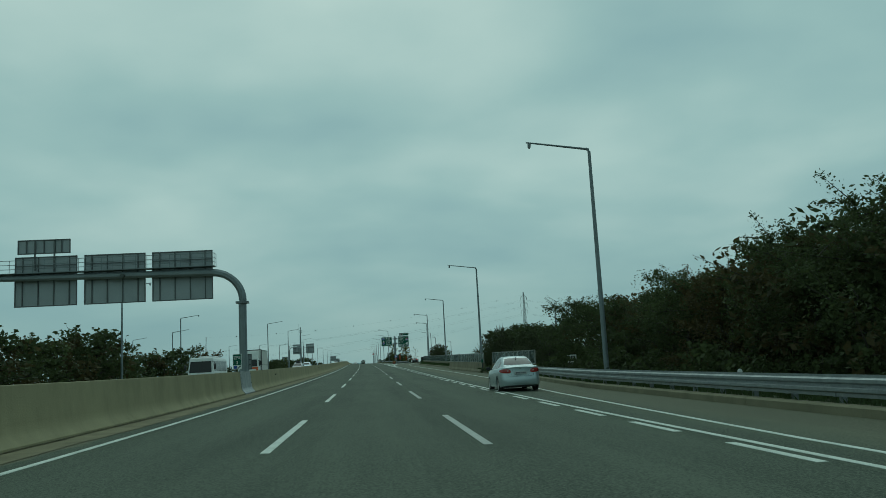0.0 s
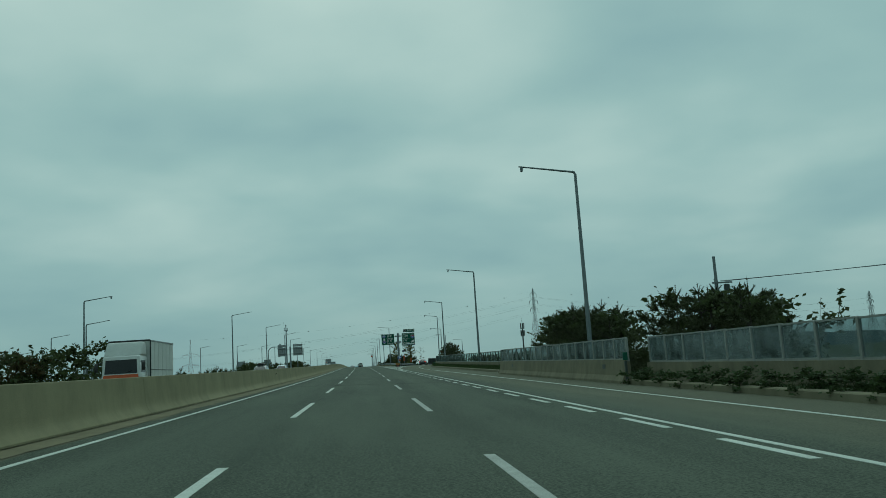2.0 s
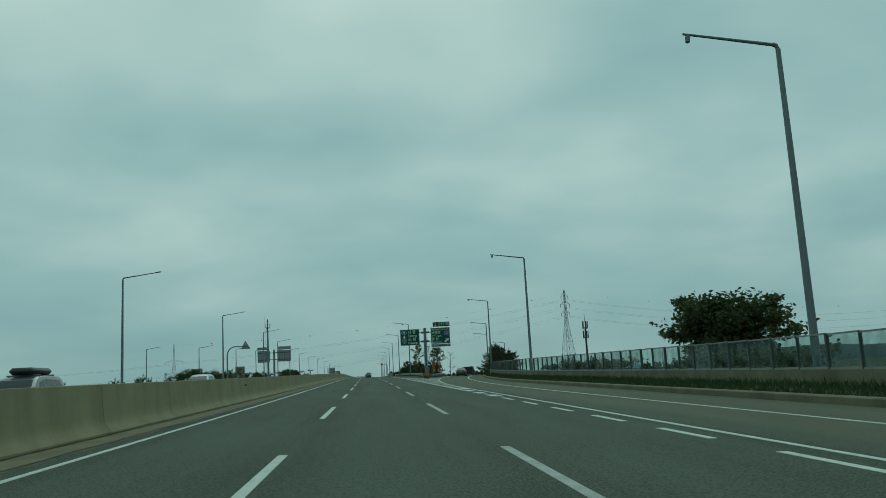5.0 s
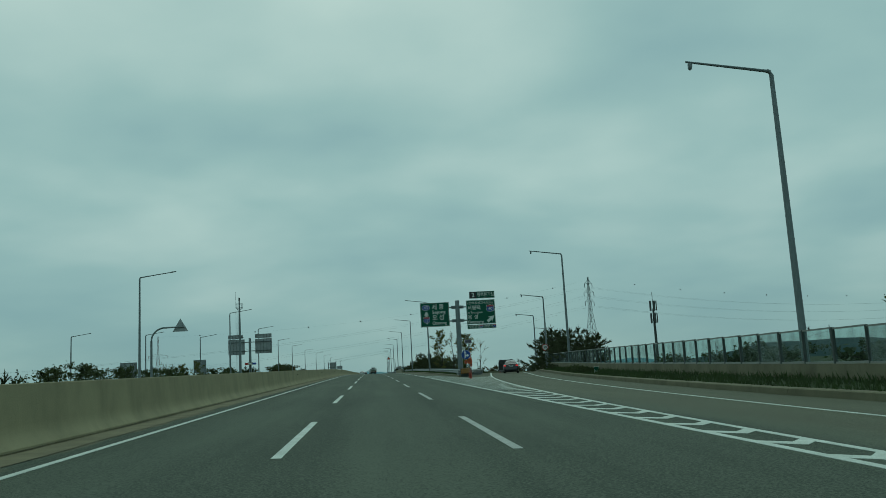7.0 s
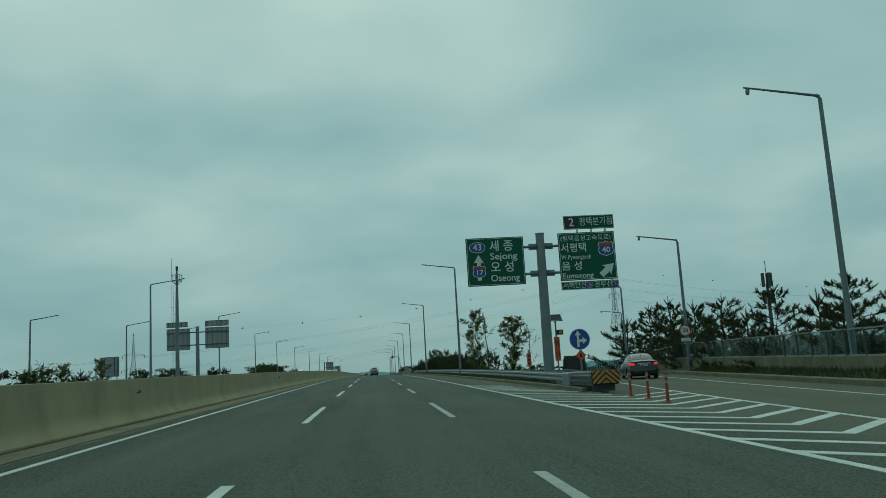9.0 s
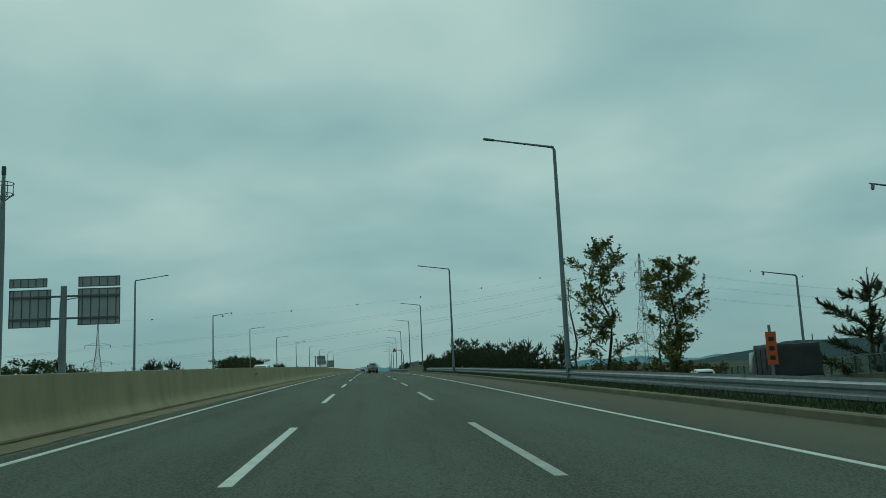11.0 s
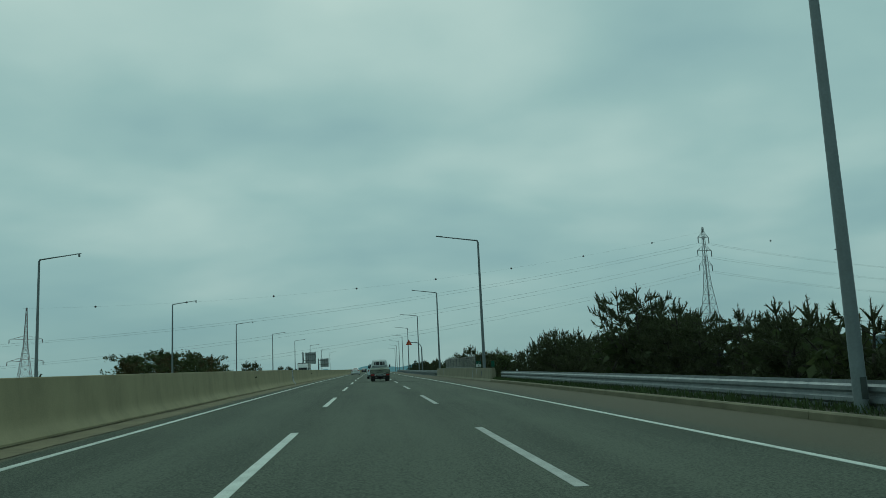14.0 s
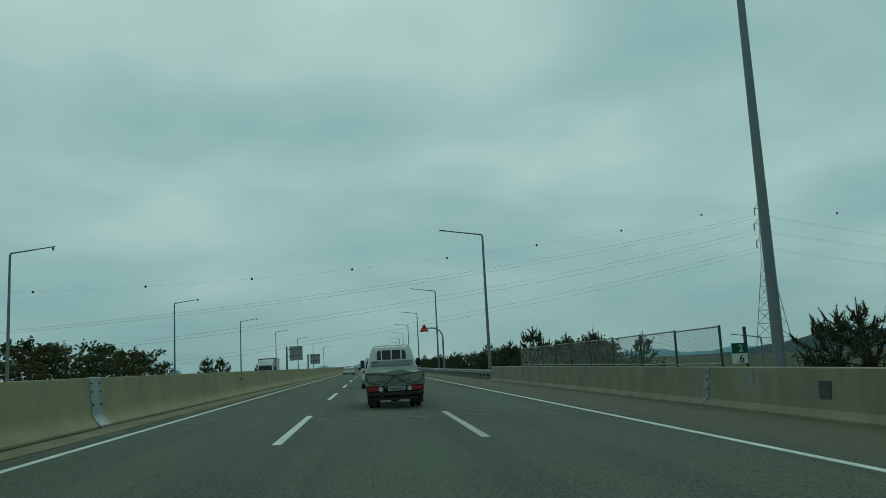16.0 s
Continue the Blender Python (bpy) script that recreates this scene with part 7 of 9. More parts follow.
for i in range(36):
    q = 140 + i * 8.4 + rng.uniform(-2, 2)
    o = left_land(q) - 5 - rng.uniform(0, 9)
    h = land_h(q, o)
    top = rng.uniform(1.5, 2.6) + 0.5 * math.sin(i * 1.7)
    kind = rng.choice([0, 2, 2, 1])
    base_h = (4.2, 5.0, 3.4, 6.0)[kind]
    plant(FAR_PINE[kind], q, o, h, (top - h) / base_h, rng.uniform(0, 360))
for q, o, top, kind in ((530, -30, 4.0, 1), (538, -31, 4.6, 0), (545, -30, 4.6, 1), (553, -31, 4.2, 2), (600, -30, 3.6, 0), (612, -31, 3.6, 1), (622, -30, 3.6, 2), (640, -31, 3.4, 0),
                        (384, -33, 3.6, 1), (391, -34, 4.0, 0), (398, -33, 3.8, 2), (405, -34, 3.2, 1), (345, -36, 2.6, 0), (352, -37, 3.0, 1), (360, -36, 2.8, 2)):
    h = land_h(q, o)
    base_h = (4.2, 5.0, 3.4, 6.0)[kind]
    plant(FAR_PINE[kind], q, o, h, (top - h) / base_h, rng.uniform(0, 360))
plant(POPLAR[0], 288, -28.2, -2.4, 0.86, 10)
plant(POPLAR[2], 291, -31.0, -3.4, 0.85, 100)
plant(POPLAR[2], 285, -30.0, -3.2, 0.75, 60)
plant(POPLAR[0], 296, -27.6, -2.2, 0.9, 200)
for q, o, top, i in ((134, -30, 5.3, 0), (129, -31, 4.6, 2), (156.6, -30, 5.0, 1), (151, -31, 4.0, 0), (161, -30.5, 3.4, 2)):
    h = land_h(q, o)
    plant(BACK[i], q, o, h, (top - h) / 7.0, rng.uniform(0, 360))
for q, o, top, i in ((438, -31, 3.8, 1), (442, -32, 4.4, 0), (446, -31, 4.6, 2), (450, -33, 4.4, 0), (454, -31, 5.0, 1), (458.6, -32, 5.0, 2), (463, -31, 4.4, 0), (468, -33, 4.5, 1), (473, -31, 4.7, 2), (478, -32, 4.9, 0), (483, -31, 5.1, 1), (488, -32, 4.6, 2), (493, -31, 4.2, 0), (499, -32, 3.6, 1), (505, -31, 3.2, 2)):
    h = land_h(q, o)
    plant(BACK[i], q, o, h, (top + rng.uniform(-0.3, 0.9) - h) / 7.0, rng.uniform(0, 360))
# low growth along the far verge of the opposite road, and behind the clear screen
for q, o, top, i in ((229, -25.4, 2.6, 0), (234, -26.5, 2.5, 2), (238, -25.6, 3.0, 0), (246, -27, 2.7, 2), (251, -26.4, 2.8, 0), (258, -27.5, 2.6, 2), (265, -27, 2.5, 0), (271, -28, 2.8, 2), (279, -28, 2.6, 0), (284, -28.5, 3.0, 2), (318, -29, 2.8, 0), (323, -28, 2.4, 2), (330, -28.5, 3.0, 0), (336, -29, 3.0, 2), (343, -29.5, 2.2, 0)):
    h = land_h(q, o)
    plant(BACK[i], q, o, h, (top - h) / 7.0, rng.uniform(0, 360))
for i in range(16):
    q = 158 + i * 5.2 + rng.uniform(-1.5, 1.5)
    o = right_land(q) + rng.uniform(5, 10)
    h = land_h(q, o)
    plant(BACK[2 * (i % 2)], q, o, h, (rng.uniform(0.9, 1.7) - h) / 7.0, rng.uniform(0, 360))
for i in range(13):
    q = 221.5 + i * 1.25
    o = verge(q) + 0.72
    plant(SHRUB[0], q, o, fall(o) + 0.05, rng.uniform(0.42, 0.6), rng.uniform(0, 360))
# shrubs and ivy in front of the first screen
for q, o, k in ((69, 11.05, 1.0), (71, 11.0, 0.9), (73, 11.1, 1.0), (75, 11.0, 0.8), (77, 11.05, 0.9), (67.3, 11.2, 0.9), (78.4, 11.0, 0.9), (65.6, 11.25, 1.0), (64, 11.3, 1.0), (62.4, 11.3, 1.05), (61, 11.4, 1.0)):
    plant(SHRUB[1], q, o, fall(o), k, rng.uniform(0, 360), 0.62)


# ---- grass on the verge ----
def blades(name, label, region, count, length, seed):
    rs = np.random.RandomState(seed)
    base = np.array([list(P(*region(rs))) for _ in range(count)])
    u = unit(rs, count) * 0.5 + np.array([0, 0, 1.0])
    u /= np.linalg.norm(u, axis=1, keepdims=True)
    sd = np.cross(u, unit(rs, count))
    sd /= np.linalg.norm(sd, axis=1, keepdims=True) + 1e-9
    k = length * (0.5 + rs.rand(count))
    solo(name, quads_mesh(name, base + u * (k * 0.8)[:, None], u, sd, k, k * 0.07 + 0.006), GRASS, label, "grass", kind="stuff")


def verge_region(rs):
    s = 111.5 + 151 * rs.rand() ** 1.1
    o = verge(s) + 0.3 + rs.rand() * 0.9
    return s, o, fall(o) + 0.02 + 0.35 * (o - verge(s) - 0.3) + dip(s)


bm = bmesh.new()
rows = []
for i in range(80):
    s = 111.7 + 218.7 * i / 79
    rows.append([bm.verts.new(P(s, verge(s) + d, fall(verge(s)) + h + dip(s))) for d, h in ((0.3, 0.12), (0.7, 0.30), (1.16, 0.42))])
for a, b in zip(rows, rows[1:]):
    for j in range(2):
        bm.faces.new((a[j], a[j + 1], b[j + 1], b[j]))
solo("grass_verge", mesh_of(bm, "grass_verge", smooth=True), GRASS, "sloping grass verge between kerb and screen wall", "grass", kind="structure")
blades("verge_grass", "rough green weeds and grass along the verge wall", verge_region, 32000, 0.16, 8)


def rail_region(rs):
    s = 248 + 140 * rs.rand()
    o = 8.26 + rs.rand() * 1.2
    return s, o, fall(o) + 0.13


blades("rail_grass", "rough grass and weeds under the guardrail", rail_region, 22000, 0.11, 9)


def first_rail_region(rs):
    s = 5 + 62 * rs.rand()
    o = verge(s) + 0.40 + rs.rand() * 1.0
    return s, o, fall(o) + 0.12


blades("rail_grass", "rough grass and weeds behind the outer guardrail", first_rail_region, 9000, 0.10, 10)


# ---- vehicles ----
PAINT_SILVER = material("silver_blue_paint", (0.36, 0.445, 0.46), (0.33, 0.405, 0.42), rough=0.36, metal=0.5, scale=0.8, fine=300, coat=0.6)
PAINT_BLACK = material("black_blue_paint", (0.010, 0.011, 0.016), (0.013, 0.014, 0.020), rough=0.3, metal=0.0, scale=0.8, fine=300, coat=0.35)
PAINT_WHITE = material("white_paint", (0.58, 0.60, 0.59), (0.52, 0.54, 0.53), rough=0.35, scale=0.8, fine=12, coat=0.5)
PAINT_GREY = material("grey_paint", (0.16, 0.165, 0.17), (0.135, 0.14, 0.145), rough=0.32, metal=0.4, scale=0.8, fine=300, coat=0.6)
PAINT_PALE_BLUE = material("pale_blue_paint", (0.33, 0.42, 0.47), (0.30, 0.38, 0.43), rough=0.35, metal=0.2, scale=0.8, fine=300, coat=0.5)
PAINT_TRUCK = material("dusty_pale_green_paint", (0.44, 0.48, 0.41), (0.36, 0.39, 0.33), rough=0.5, scale=1.2, fine=14, coat=0.2)
CAR_GLASS = material("tinted_glass", (0.006, 0.008, 0.009), (0.010, 0.012, 0.013), rough=0.05, scale=0.6, fine=5, spec=0.38, rough2=0.09)
LAMP_RED = material("red_lamp_glass", (0.34, 0.020, 0.014), (0.20, 0.012, 0.010), rough=0.22, scale=7, fine=40, coat=0.15)
LAMP_DEEP = material("dull_lamp_glass", (0.11, 0.022, 0.018), (0.06, 0.015, 0.013), rough=0.3, scale=9, fine=40)
LAMP_CLEAR = material("clear_lamp_glass", (0.60, 0.62, 0.60), (0.42, 0.44, 0.43), rough=0.14, scale=9, fine=40, coat=0.8)
LAMP_AMBER = material("amber_lamp_glass", (0.50, 0.16, 0.02), (0.38, 0.11, 0.015), rough=0.2, coat=0.5)
CHROME = material("bright_trim", (0.62, 0.64, 0.64), (0.5, 0.52, 0.52), rough=0.14, metal=1.0)
RIM = material("alloy_rim", (0.46, 0.47, 0.46), (0.33, 0.34, 0.33), rough=0.3, metal=0.8, scale=6, fine=30)
PLATE = material("plate_white", (0.40, 0.43, 0.42), (0.32, 0.35, 0.34), rough=0.5)
PLATE_BAR = material("plate_marks", (0.03, 0.035, 0.05), rough=0.6)
SEAM = material("panel_gap_and_rim_shade", (0.012, 0.013, 0.014), rough=0.9)
TARP = material("faded_green_tarpaulin", (0.215, 0.24, 0.19), (0.145, 0.165, 0.125), rough=0.75, scale=2.2, fine=16, bump=0.3)
TARP_DARK = material("dark_tarpaulin", (0.022, 0.026, 0.026), (0.035, 0.04, 0.04), rough=0.8, scale=1.5, fine=14, bump=0.3)
CAB_GREY = material("grey_cab_panel", (0.23, 0.26, 0.26), (0.19, 0.215, 0.215), rough=0.45, scale=1.4, fine=12)
BOX_WHITE = material("white_box_panel", (0.56, 0.58, 0.56), (0.46, 0.48, 0.46), rough=0.5, scale=0.9, fine=7)
BRAKE = bpy.data.materials.new("lit_brake_lamp")
BRAKE.use_nodes = True
BRAKE.node_tree.nodes["Principled BSDF"].inputs["Base Color"].default_value = (0.5, 0.02, 0.02, 1)
BRAKE.node_tree.nodes["Principled BSDF"].inputs["Emission Color"].default_value = (1.0, 0.05, 0.04, 1)
BRAKE.node_tree.nodes["Principled BSDF"].inputs["Emission Strength"].default_value = 0.55


def cast(tree, mode, a, b):
    """Meets the shell from behind ('r'), in front ('f'), a side ('x+', 'x-') or above ('t')."""
    o, d = {"r": ((a, -3, b), (0, 1, 0)), "f": ((a, 14, b), (0, -1, 0)), "x+": ((3, a, b), (-1, 0, 0)), "x-": ((-3, a, b), (1, 0, 0)), "t": ((a, b, 6), (0, 0, -1))}[mode]
    loc, nor, _, _ = tree.ray_cast(Vector(o), Vector(d))
    if loc is None:
        return None, None
    return loc, (-nor if nor.dot(Vector(d)) > 0 else nor)


def patch(tree, mode, outline, lift=0.006, bulge=0.0, rings=(1.0, 0.86, 0.55, 0.22), fine=28):
    """A piece that follows the shell inside a closed outline, a little proud of it, with an edge that runs back into it."""
    n = len(outline)
    total = [math.dist(outline[i], outline[(i + 1) % n]) for i in range(n)]
    pts = []
    for i in range(n):
        k = max(1, int(round(fine * total[i] / sum(total))))
        for j in range(k):
            f = j / k
            pts.append((outline[i][0] + (outline[(i + 1) % n][0] - outline[i][0]) * f, outline[i][1] + (outline[(i + 1) % n][1] - outline[i][1]) * f))
    cx, cy = sum(p[0] for p in pts) / len(pts), sum(p[1] for p in pts) / len(pts)
    bm = bmesh.new()
    loops, last = [], (Vector((0, 0, 0)), Vector((0, 0, 1)))
    skirt = []
    for r in rings:
        ring = []
        for x, y in pts:
            loc, nor = cast(tree, mode, cx + (x - cx) * r, cy + (y - cy) * r)
            if loc is None:
                loc, nor = last
            last = (loc, nor)
            if r == rings[0]:
                skirt.append(bm.verts.new(loc - nor * 0.015))
            ring.append(bm.verts.new(loc + nor * (lift + bulge * (1 - r * r))))
        loops.append(ring)
    loc, nor = cast(tree, mode, cx, cy)
    if loc is None:
        loc, nor = last
    mid = bm.verts.new(loc + nor * (lift + bulge))
    loops.insert(0, skirt)
    m = len(pts)
    for a, b in zip(loops, loops[1:]):
        for j in range(m):
            bm.faces.new((a[j], a[(j + 1) % m], b[(j + 1) % m], b[j]))
    for j in range(m):
        bm.faces.new((loops[-1][j], loops[-1][(j + 1) % m], mid))
    me = mesh_of(bm, "patch")
    return soften(me, 50)


def seam(tree, mode, line, width=0.007, lift=0.0025, closed=False):
    """A thin strip along a line on the shell."""
    bm = bmesh.new()
    pts = []
    pairs = list(zip(line, line[1:] + line[:1])) if closed else list(zip(line, line[1:]))
    for p, q in pairs:
        k = max(1, int(math.dist(p, q) / 0.06))
        pts += [(p[0] + (q[0] - p[0]) * i / k, p[1] + (q[1] - p[1]) * i / k) for i in range(k)]
    pts.append(pairs[-1][1])
    prev = None
    for i, (x, y) in enumerate(pts):
        a, b = pts[max(0, i - 1)], pts[min(len(pts) - 1, i + 1)]
        d = math.dist(a, b) or 1
        nx, ny = -(b[1] - a[1]) / d * width / 2, (b[0] - a[0]) / d * width / 2
        pair = []
        for sg in (-1, 1):
            loc, nor = cast(tree, mode, x + sg * nx, y + sg * ny)
            pair.append(None if loc is None else bm.verts.new(loc + nor * lift))
        if prev and None not in pair and None not in prev:
            bm.faces.new((prev[0], prev[1], pair[1], pair[0]))
        prev = pair
    return bm


def lathe(bm, profile, sides=28, m=None):
    """Profile (radius, x) turned about the x axis."""
    m = m or Matrix.Identity(4)
    rings = [[bm.verts.new(m @ Vector((x, r * math.cos(2 * math.pi * k / sides), r * math.sin(2 * math.pi * k / sides)))) for k in range(sides)] for r, x in profile]
    for a, b in zip(rings, rings[1:]):
        for k in range(sides):
            bm.faces.new((a[k], a[(k + 1) % sides], b[(k + 1) % sides], b[k]))
    return bm


WHEELS = {}


def wheel_parts(radius, width, spokes, steel):
    """Meshes of drum, tyre and rim, whose outer face looks to +x."""
    key = (radius, width, spokes, steel)
    if key in WHEELS:
        return WHEELS[key]
    w, rr = width / 2, radius * 0.68
    bm = lathe(bmesh.new(), [(0.002, -w * 0.3), (rr * 0.9, -w * 0.3), (rr * 0.9, w * 0.25), (0.002, w * 0.25)])
    drum = soften(mesh_of(bm, "wheel"))
    bm = lathe(bmesh.new(), [(rr, -w * 0.82), (radius * 0.86, -w), (radius * 0.97, -w * 0.86), (radius, -w * 0.6), (radius, -w * 0.25), (radius * 0.985, -w * 0.2), (radius * 0.985, w * 0.2), (radius, w * 0.25), (radius, w * 0.6), (radius * 0.97, w * 0.86), (radius * 0.86, w), (rr, w * 0.82), (rr, -w * 0.82)])
    tyre = soften(mesh_of(bm, "tyre"), 40)
    bm = lathe(bmesh.new(), [(rr * 1.0, w * 0.80), (rr * 1.03, w * 0.92), (rr * 0.93, w * 0.90), (rr * 0.88, w * 0.45), (rr * 0.88, w * 0.30)])
    if spokes:
        lathe(bm, [(0.03, w * 0.96), (rr * 0.20, w * 0.90), (rr * 0.26, w * 0.7), (rr * 0.26, w * 0.4)], 14)
        lathe(bm, [(0.002, w * 0.99), (0.032, w * 0.97)], 14)
        for k in range(spokes):
            for spread in (-0.16, 0.16):
                a = 2 * math.pi * k / spokes
                m = Matrix.Rotation(a + spread * 0.55, 4, "X")
                cuboid(bm, w * 0.55, w * 0.86, -0.017, 0.017, rr * 0.16, rr * 0.93, 0.006, m)
    else:
        lathe(bm, [(0.002, w * 0.2), (rr * 0.3, w * 0.25), (rr * 0.45, w * 0.5), (rr * 0.62, w * 0.55), (rr * 0.88, w * 0.35)], 24)
        for k in range(8):
            a = 2 * math.pi * k / 8
            disc(bm, rr * 0.06, 0.03, Matrix.Translation((w * 0.52, math.cos(a) * rr * 0.3, math.sin(a) * rr * 0.3)) @ Matrix.Rotation(radians(90), 4, "Y"), 8)
    rim = soften(mesh_of(bm, "rim"), 40)
    WHEELS[key] = (drum, tyre, rim)
    return WHEELS[key]


def wheel(parent, x, y, radius, width, spokes=5, rim_mat=None, out=1):
    drum, tyre, rim = wheel_parts(radius, width, spokes, rim_mat is not None)
    m = Matrix.Translation((x, y, radius)) @ (Matrix.Identity(4) if out > 0 else Matrix.Rotation(math.pi, 4, "Z"))
    w = part("wheel", drum, BLACK_PLASTIC, parent, m=m)
    part("tyre", tyre, RUBBER, w, "black rubber tyre")
    part("rim", rim, rim_mat or RIM, w, "spoked alloy rim" if spokes else "plain steel rim")
    return w


def shell(length, deck, plan, under, rear_in, front_in, wheels, wheel_r, flank=0.62):
    """Lower body: cross-sections along the length, with wheel arches cut up into the flanks."""
    I = lambda tab, v: float(np.interp(v, [a for a, _ in tab], [b for _, b in tab]))
    ys = set(np.linspace(0, length, 46).tolist() + [0.012, 0.03, 0.06, 0.1, 0.15, length - 0.012, length - 0.03, length - 0.06, length - 0.1])
    arch = wheel_r + 0.055
    for wy in wheels:
        ys |= {wy + arch * math.cos(radians(a)) for a in range(0, 181, 10)} | {wy - arch - 0.02, wy + arch + 0.02}
    ys = sorted(y for y in ys if 0 <= y <= length)
    fr = (0.0, 0.05, 0.14, 0.26, 0.4, flank, 0.78, 0.90, 0.97, 1.0)
    wf = (0.955, 0.975, 0.988, 0.997, 1.0, 0.998, 0.985, 0.965, 0.935, 0.895)
    bm = bmesh.new()
    rows = []
    for y in ys:
        zd, w, zu = I(deck, y), I(plan, y), I(under, y)
        pts = [(w * 0.5, zu), (w * 0.88, zu)]
        pts += [(w * b, zu + (zd - zu) * a) for a, b in zip(fr, wf)]
        pts += [(w * 0.78, zd + 0.008), (w * 0.5, zd + 0.022), (w * 0.22, zd + 0.029), (0, zd + 0.03)]
        for wy in wheels:
            if abs(y - wy) < arch:
                za = wheel_r + math.sqrt(max(0, arch * arch - (y - wy) ** 2))
                pts = [(x, max(z, min(za, zd - 0.05))) for x, z in pts]
        half = [(x, z) for x, z in pts]
        ring = [(0, half[0][1])] + half + [(-x, z) for x, z in half[-2::-1]]
        row = []
        for x, z in ring:
            fy = y + I(rear_in, z) * max(0, 1 - y / 0.9) ** 1.5 - I(front_in, z) * max(0, 1 - (length - y) / 0.9) ** 1.5
            row.append(bm.verts.new((x, fy, z)))
        rows.append(row)
    k = len(rows[0])
    for a, b in zip(rows, rows[1:]):
        for j in range(k):
            bm.faces.new((a[j], a[(j + 1) % k], b[(j + 1) % k], b[j]))
    # end faces, strip by strip from one flank to the other
    for row, flip in ((rows[0], False), (rows[-1], True)):
        right, left = row[1:k // 2 + 1], [row[0]] + row[:k // 2:-1]
        left = left[1:]
        for j in range(min(len(right), len(left)) - 1):
            q = (right[j], right[j + 1], left[j + 1], left[j])
            if len(set(q)) == 4:
                bm.faces.new(q if flip else q[::-1])
    bmesh.ops.remove_doubles(bm, verts=bm.verts, dist=0.0015)
    bmesh.ops.recalc_face_normals(bm, faces=bm.faces)
    return bm


def smooth_line(pts, n):
    """Even samples of a Catmull-Rom curve through the points."""
    out = []
    q = [Vector((*p, 0)) for p in pts]
    q = [q[0] * 2 - q[1]] + q + [q[-1] * 2 - q[-2]]
    for i in range(1, len(q) - 2):
        for j in range(n):
            t = j / n
            a, b, c, d = q[i - 1], q[i], q[i + 1], q[i + 2]
            v = 0.5 * (2 * b + (c - a) * t + (2 * a - 5 * b + 4 * c - d) * t * t + (3 * b - a - 3 * c + d) * t ** 3)
            out.append((v.x, v.y))
    return out + [tuple(pts[-1])]


def cabin_shell(profile, belt, half_belt, half_roof, roof_z, n=5):
    """Roof, pillars and window bed: the side profile drawn out to the tumblehome."""
    I = lambda tab, v: float(np.interp(v, [a for a, _ in tab], [b for _, b in tab]))
    line = smooth_line(profile, n)
    bm = bmesh.new()
    cols = (1.0, 0.975, 0.92, 0.8, 0.5, 0.0)
    drop = (0.085, 0.042, 0.014, 0.0, -0.012, -0.018)
    rows = []
    for i, (y, z) in enumerate(line):
        a, b = line[max(0, i - 1)], line[min(len(line) - 1, i + 1)]
        t = Vector((b[0] - a[0], b[1] - a[1])).normalized()
        inward = Vector((t.y, -t.x))
        f = min(1, max(0, (z - belt) / (roof_z - belt)))
        hw = I(half_belt, y) + (half_roof - I(half_belt, y)) * f ** 0.9
        row = []
        for g in (0.0, 0.25, 0.5, 0.75):
            zb = belt - 0.06
            row.append((I(half_belt, y) + (hw - I(half_belt, y)) * g + 0.022 * math.sin(math.pi * g), y + inward.x * drop[0] * g, zb + (z + inward.y * drop[0] - zb) * g))
        for c, d in zip(cols, drop):
            row.append((hw * c, y + inward.x * d, z + inward.y * d))
        full = [bm.verts.new(p) for p in row] + [bm.verts.new((-x, yy, zz)) for x, yy, zz in row[-2::-1]]
        rows.append(full)
    for a, b in zip(rows, rows[1:]):
        for j in range(len(a) - 1):
            bm.faces.new((a[j], a[j + 1], b[j + 1], b[j]))
    bmesh.ops.remove_doubles(bm, verts=bm.verts, dist=0.001)
    bmesh.ops.recalc_face_normals(bm, faces=bm.faces)
    return bm


def plate(parent, y, z, x=0.0, tilt=8, wide=0.44, high=0.11, name="number_plate"):
    m = Matrix.Translation((x, y, z)) @ Matrix.Rotation(radians(tilt), 4, "X")
    p = part(name, box(-wide / 2, wide / 2, -0.012, 0.0, -high / 2, high / 2, 0.004), PLATE, parent, "white plate with dark bars", m)
    for i in range(6):
        x0 = -wide * 0.40 + i * wide * 0.135 + (wide * 0.04 if i > 2 else 0)
        part("mark", box(x0, x0 + wide * 0.085, -0.0155, -0.011, -high * 0.28, high * 0.28), PLATE_BAR, p)
    return p


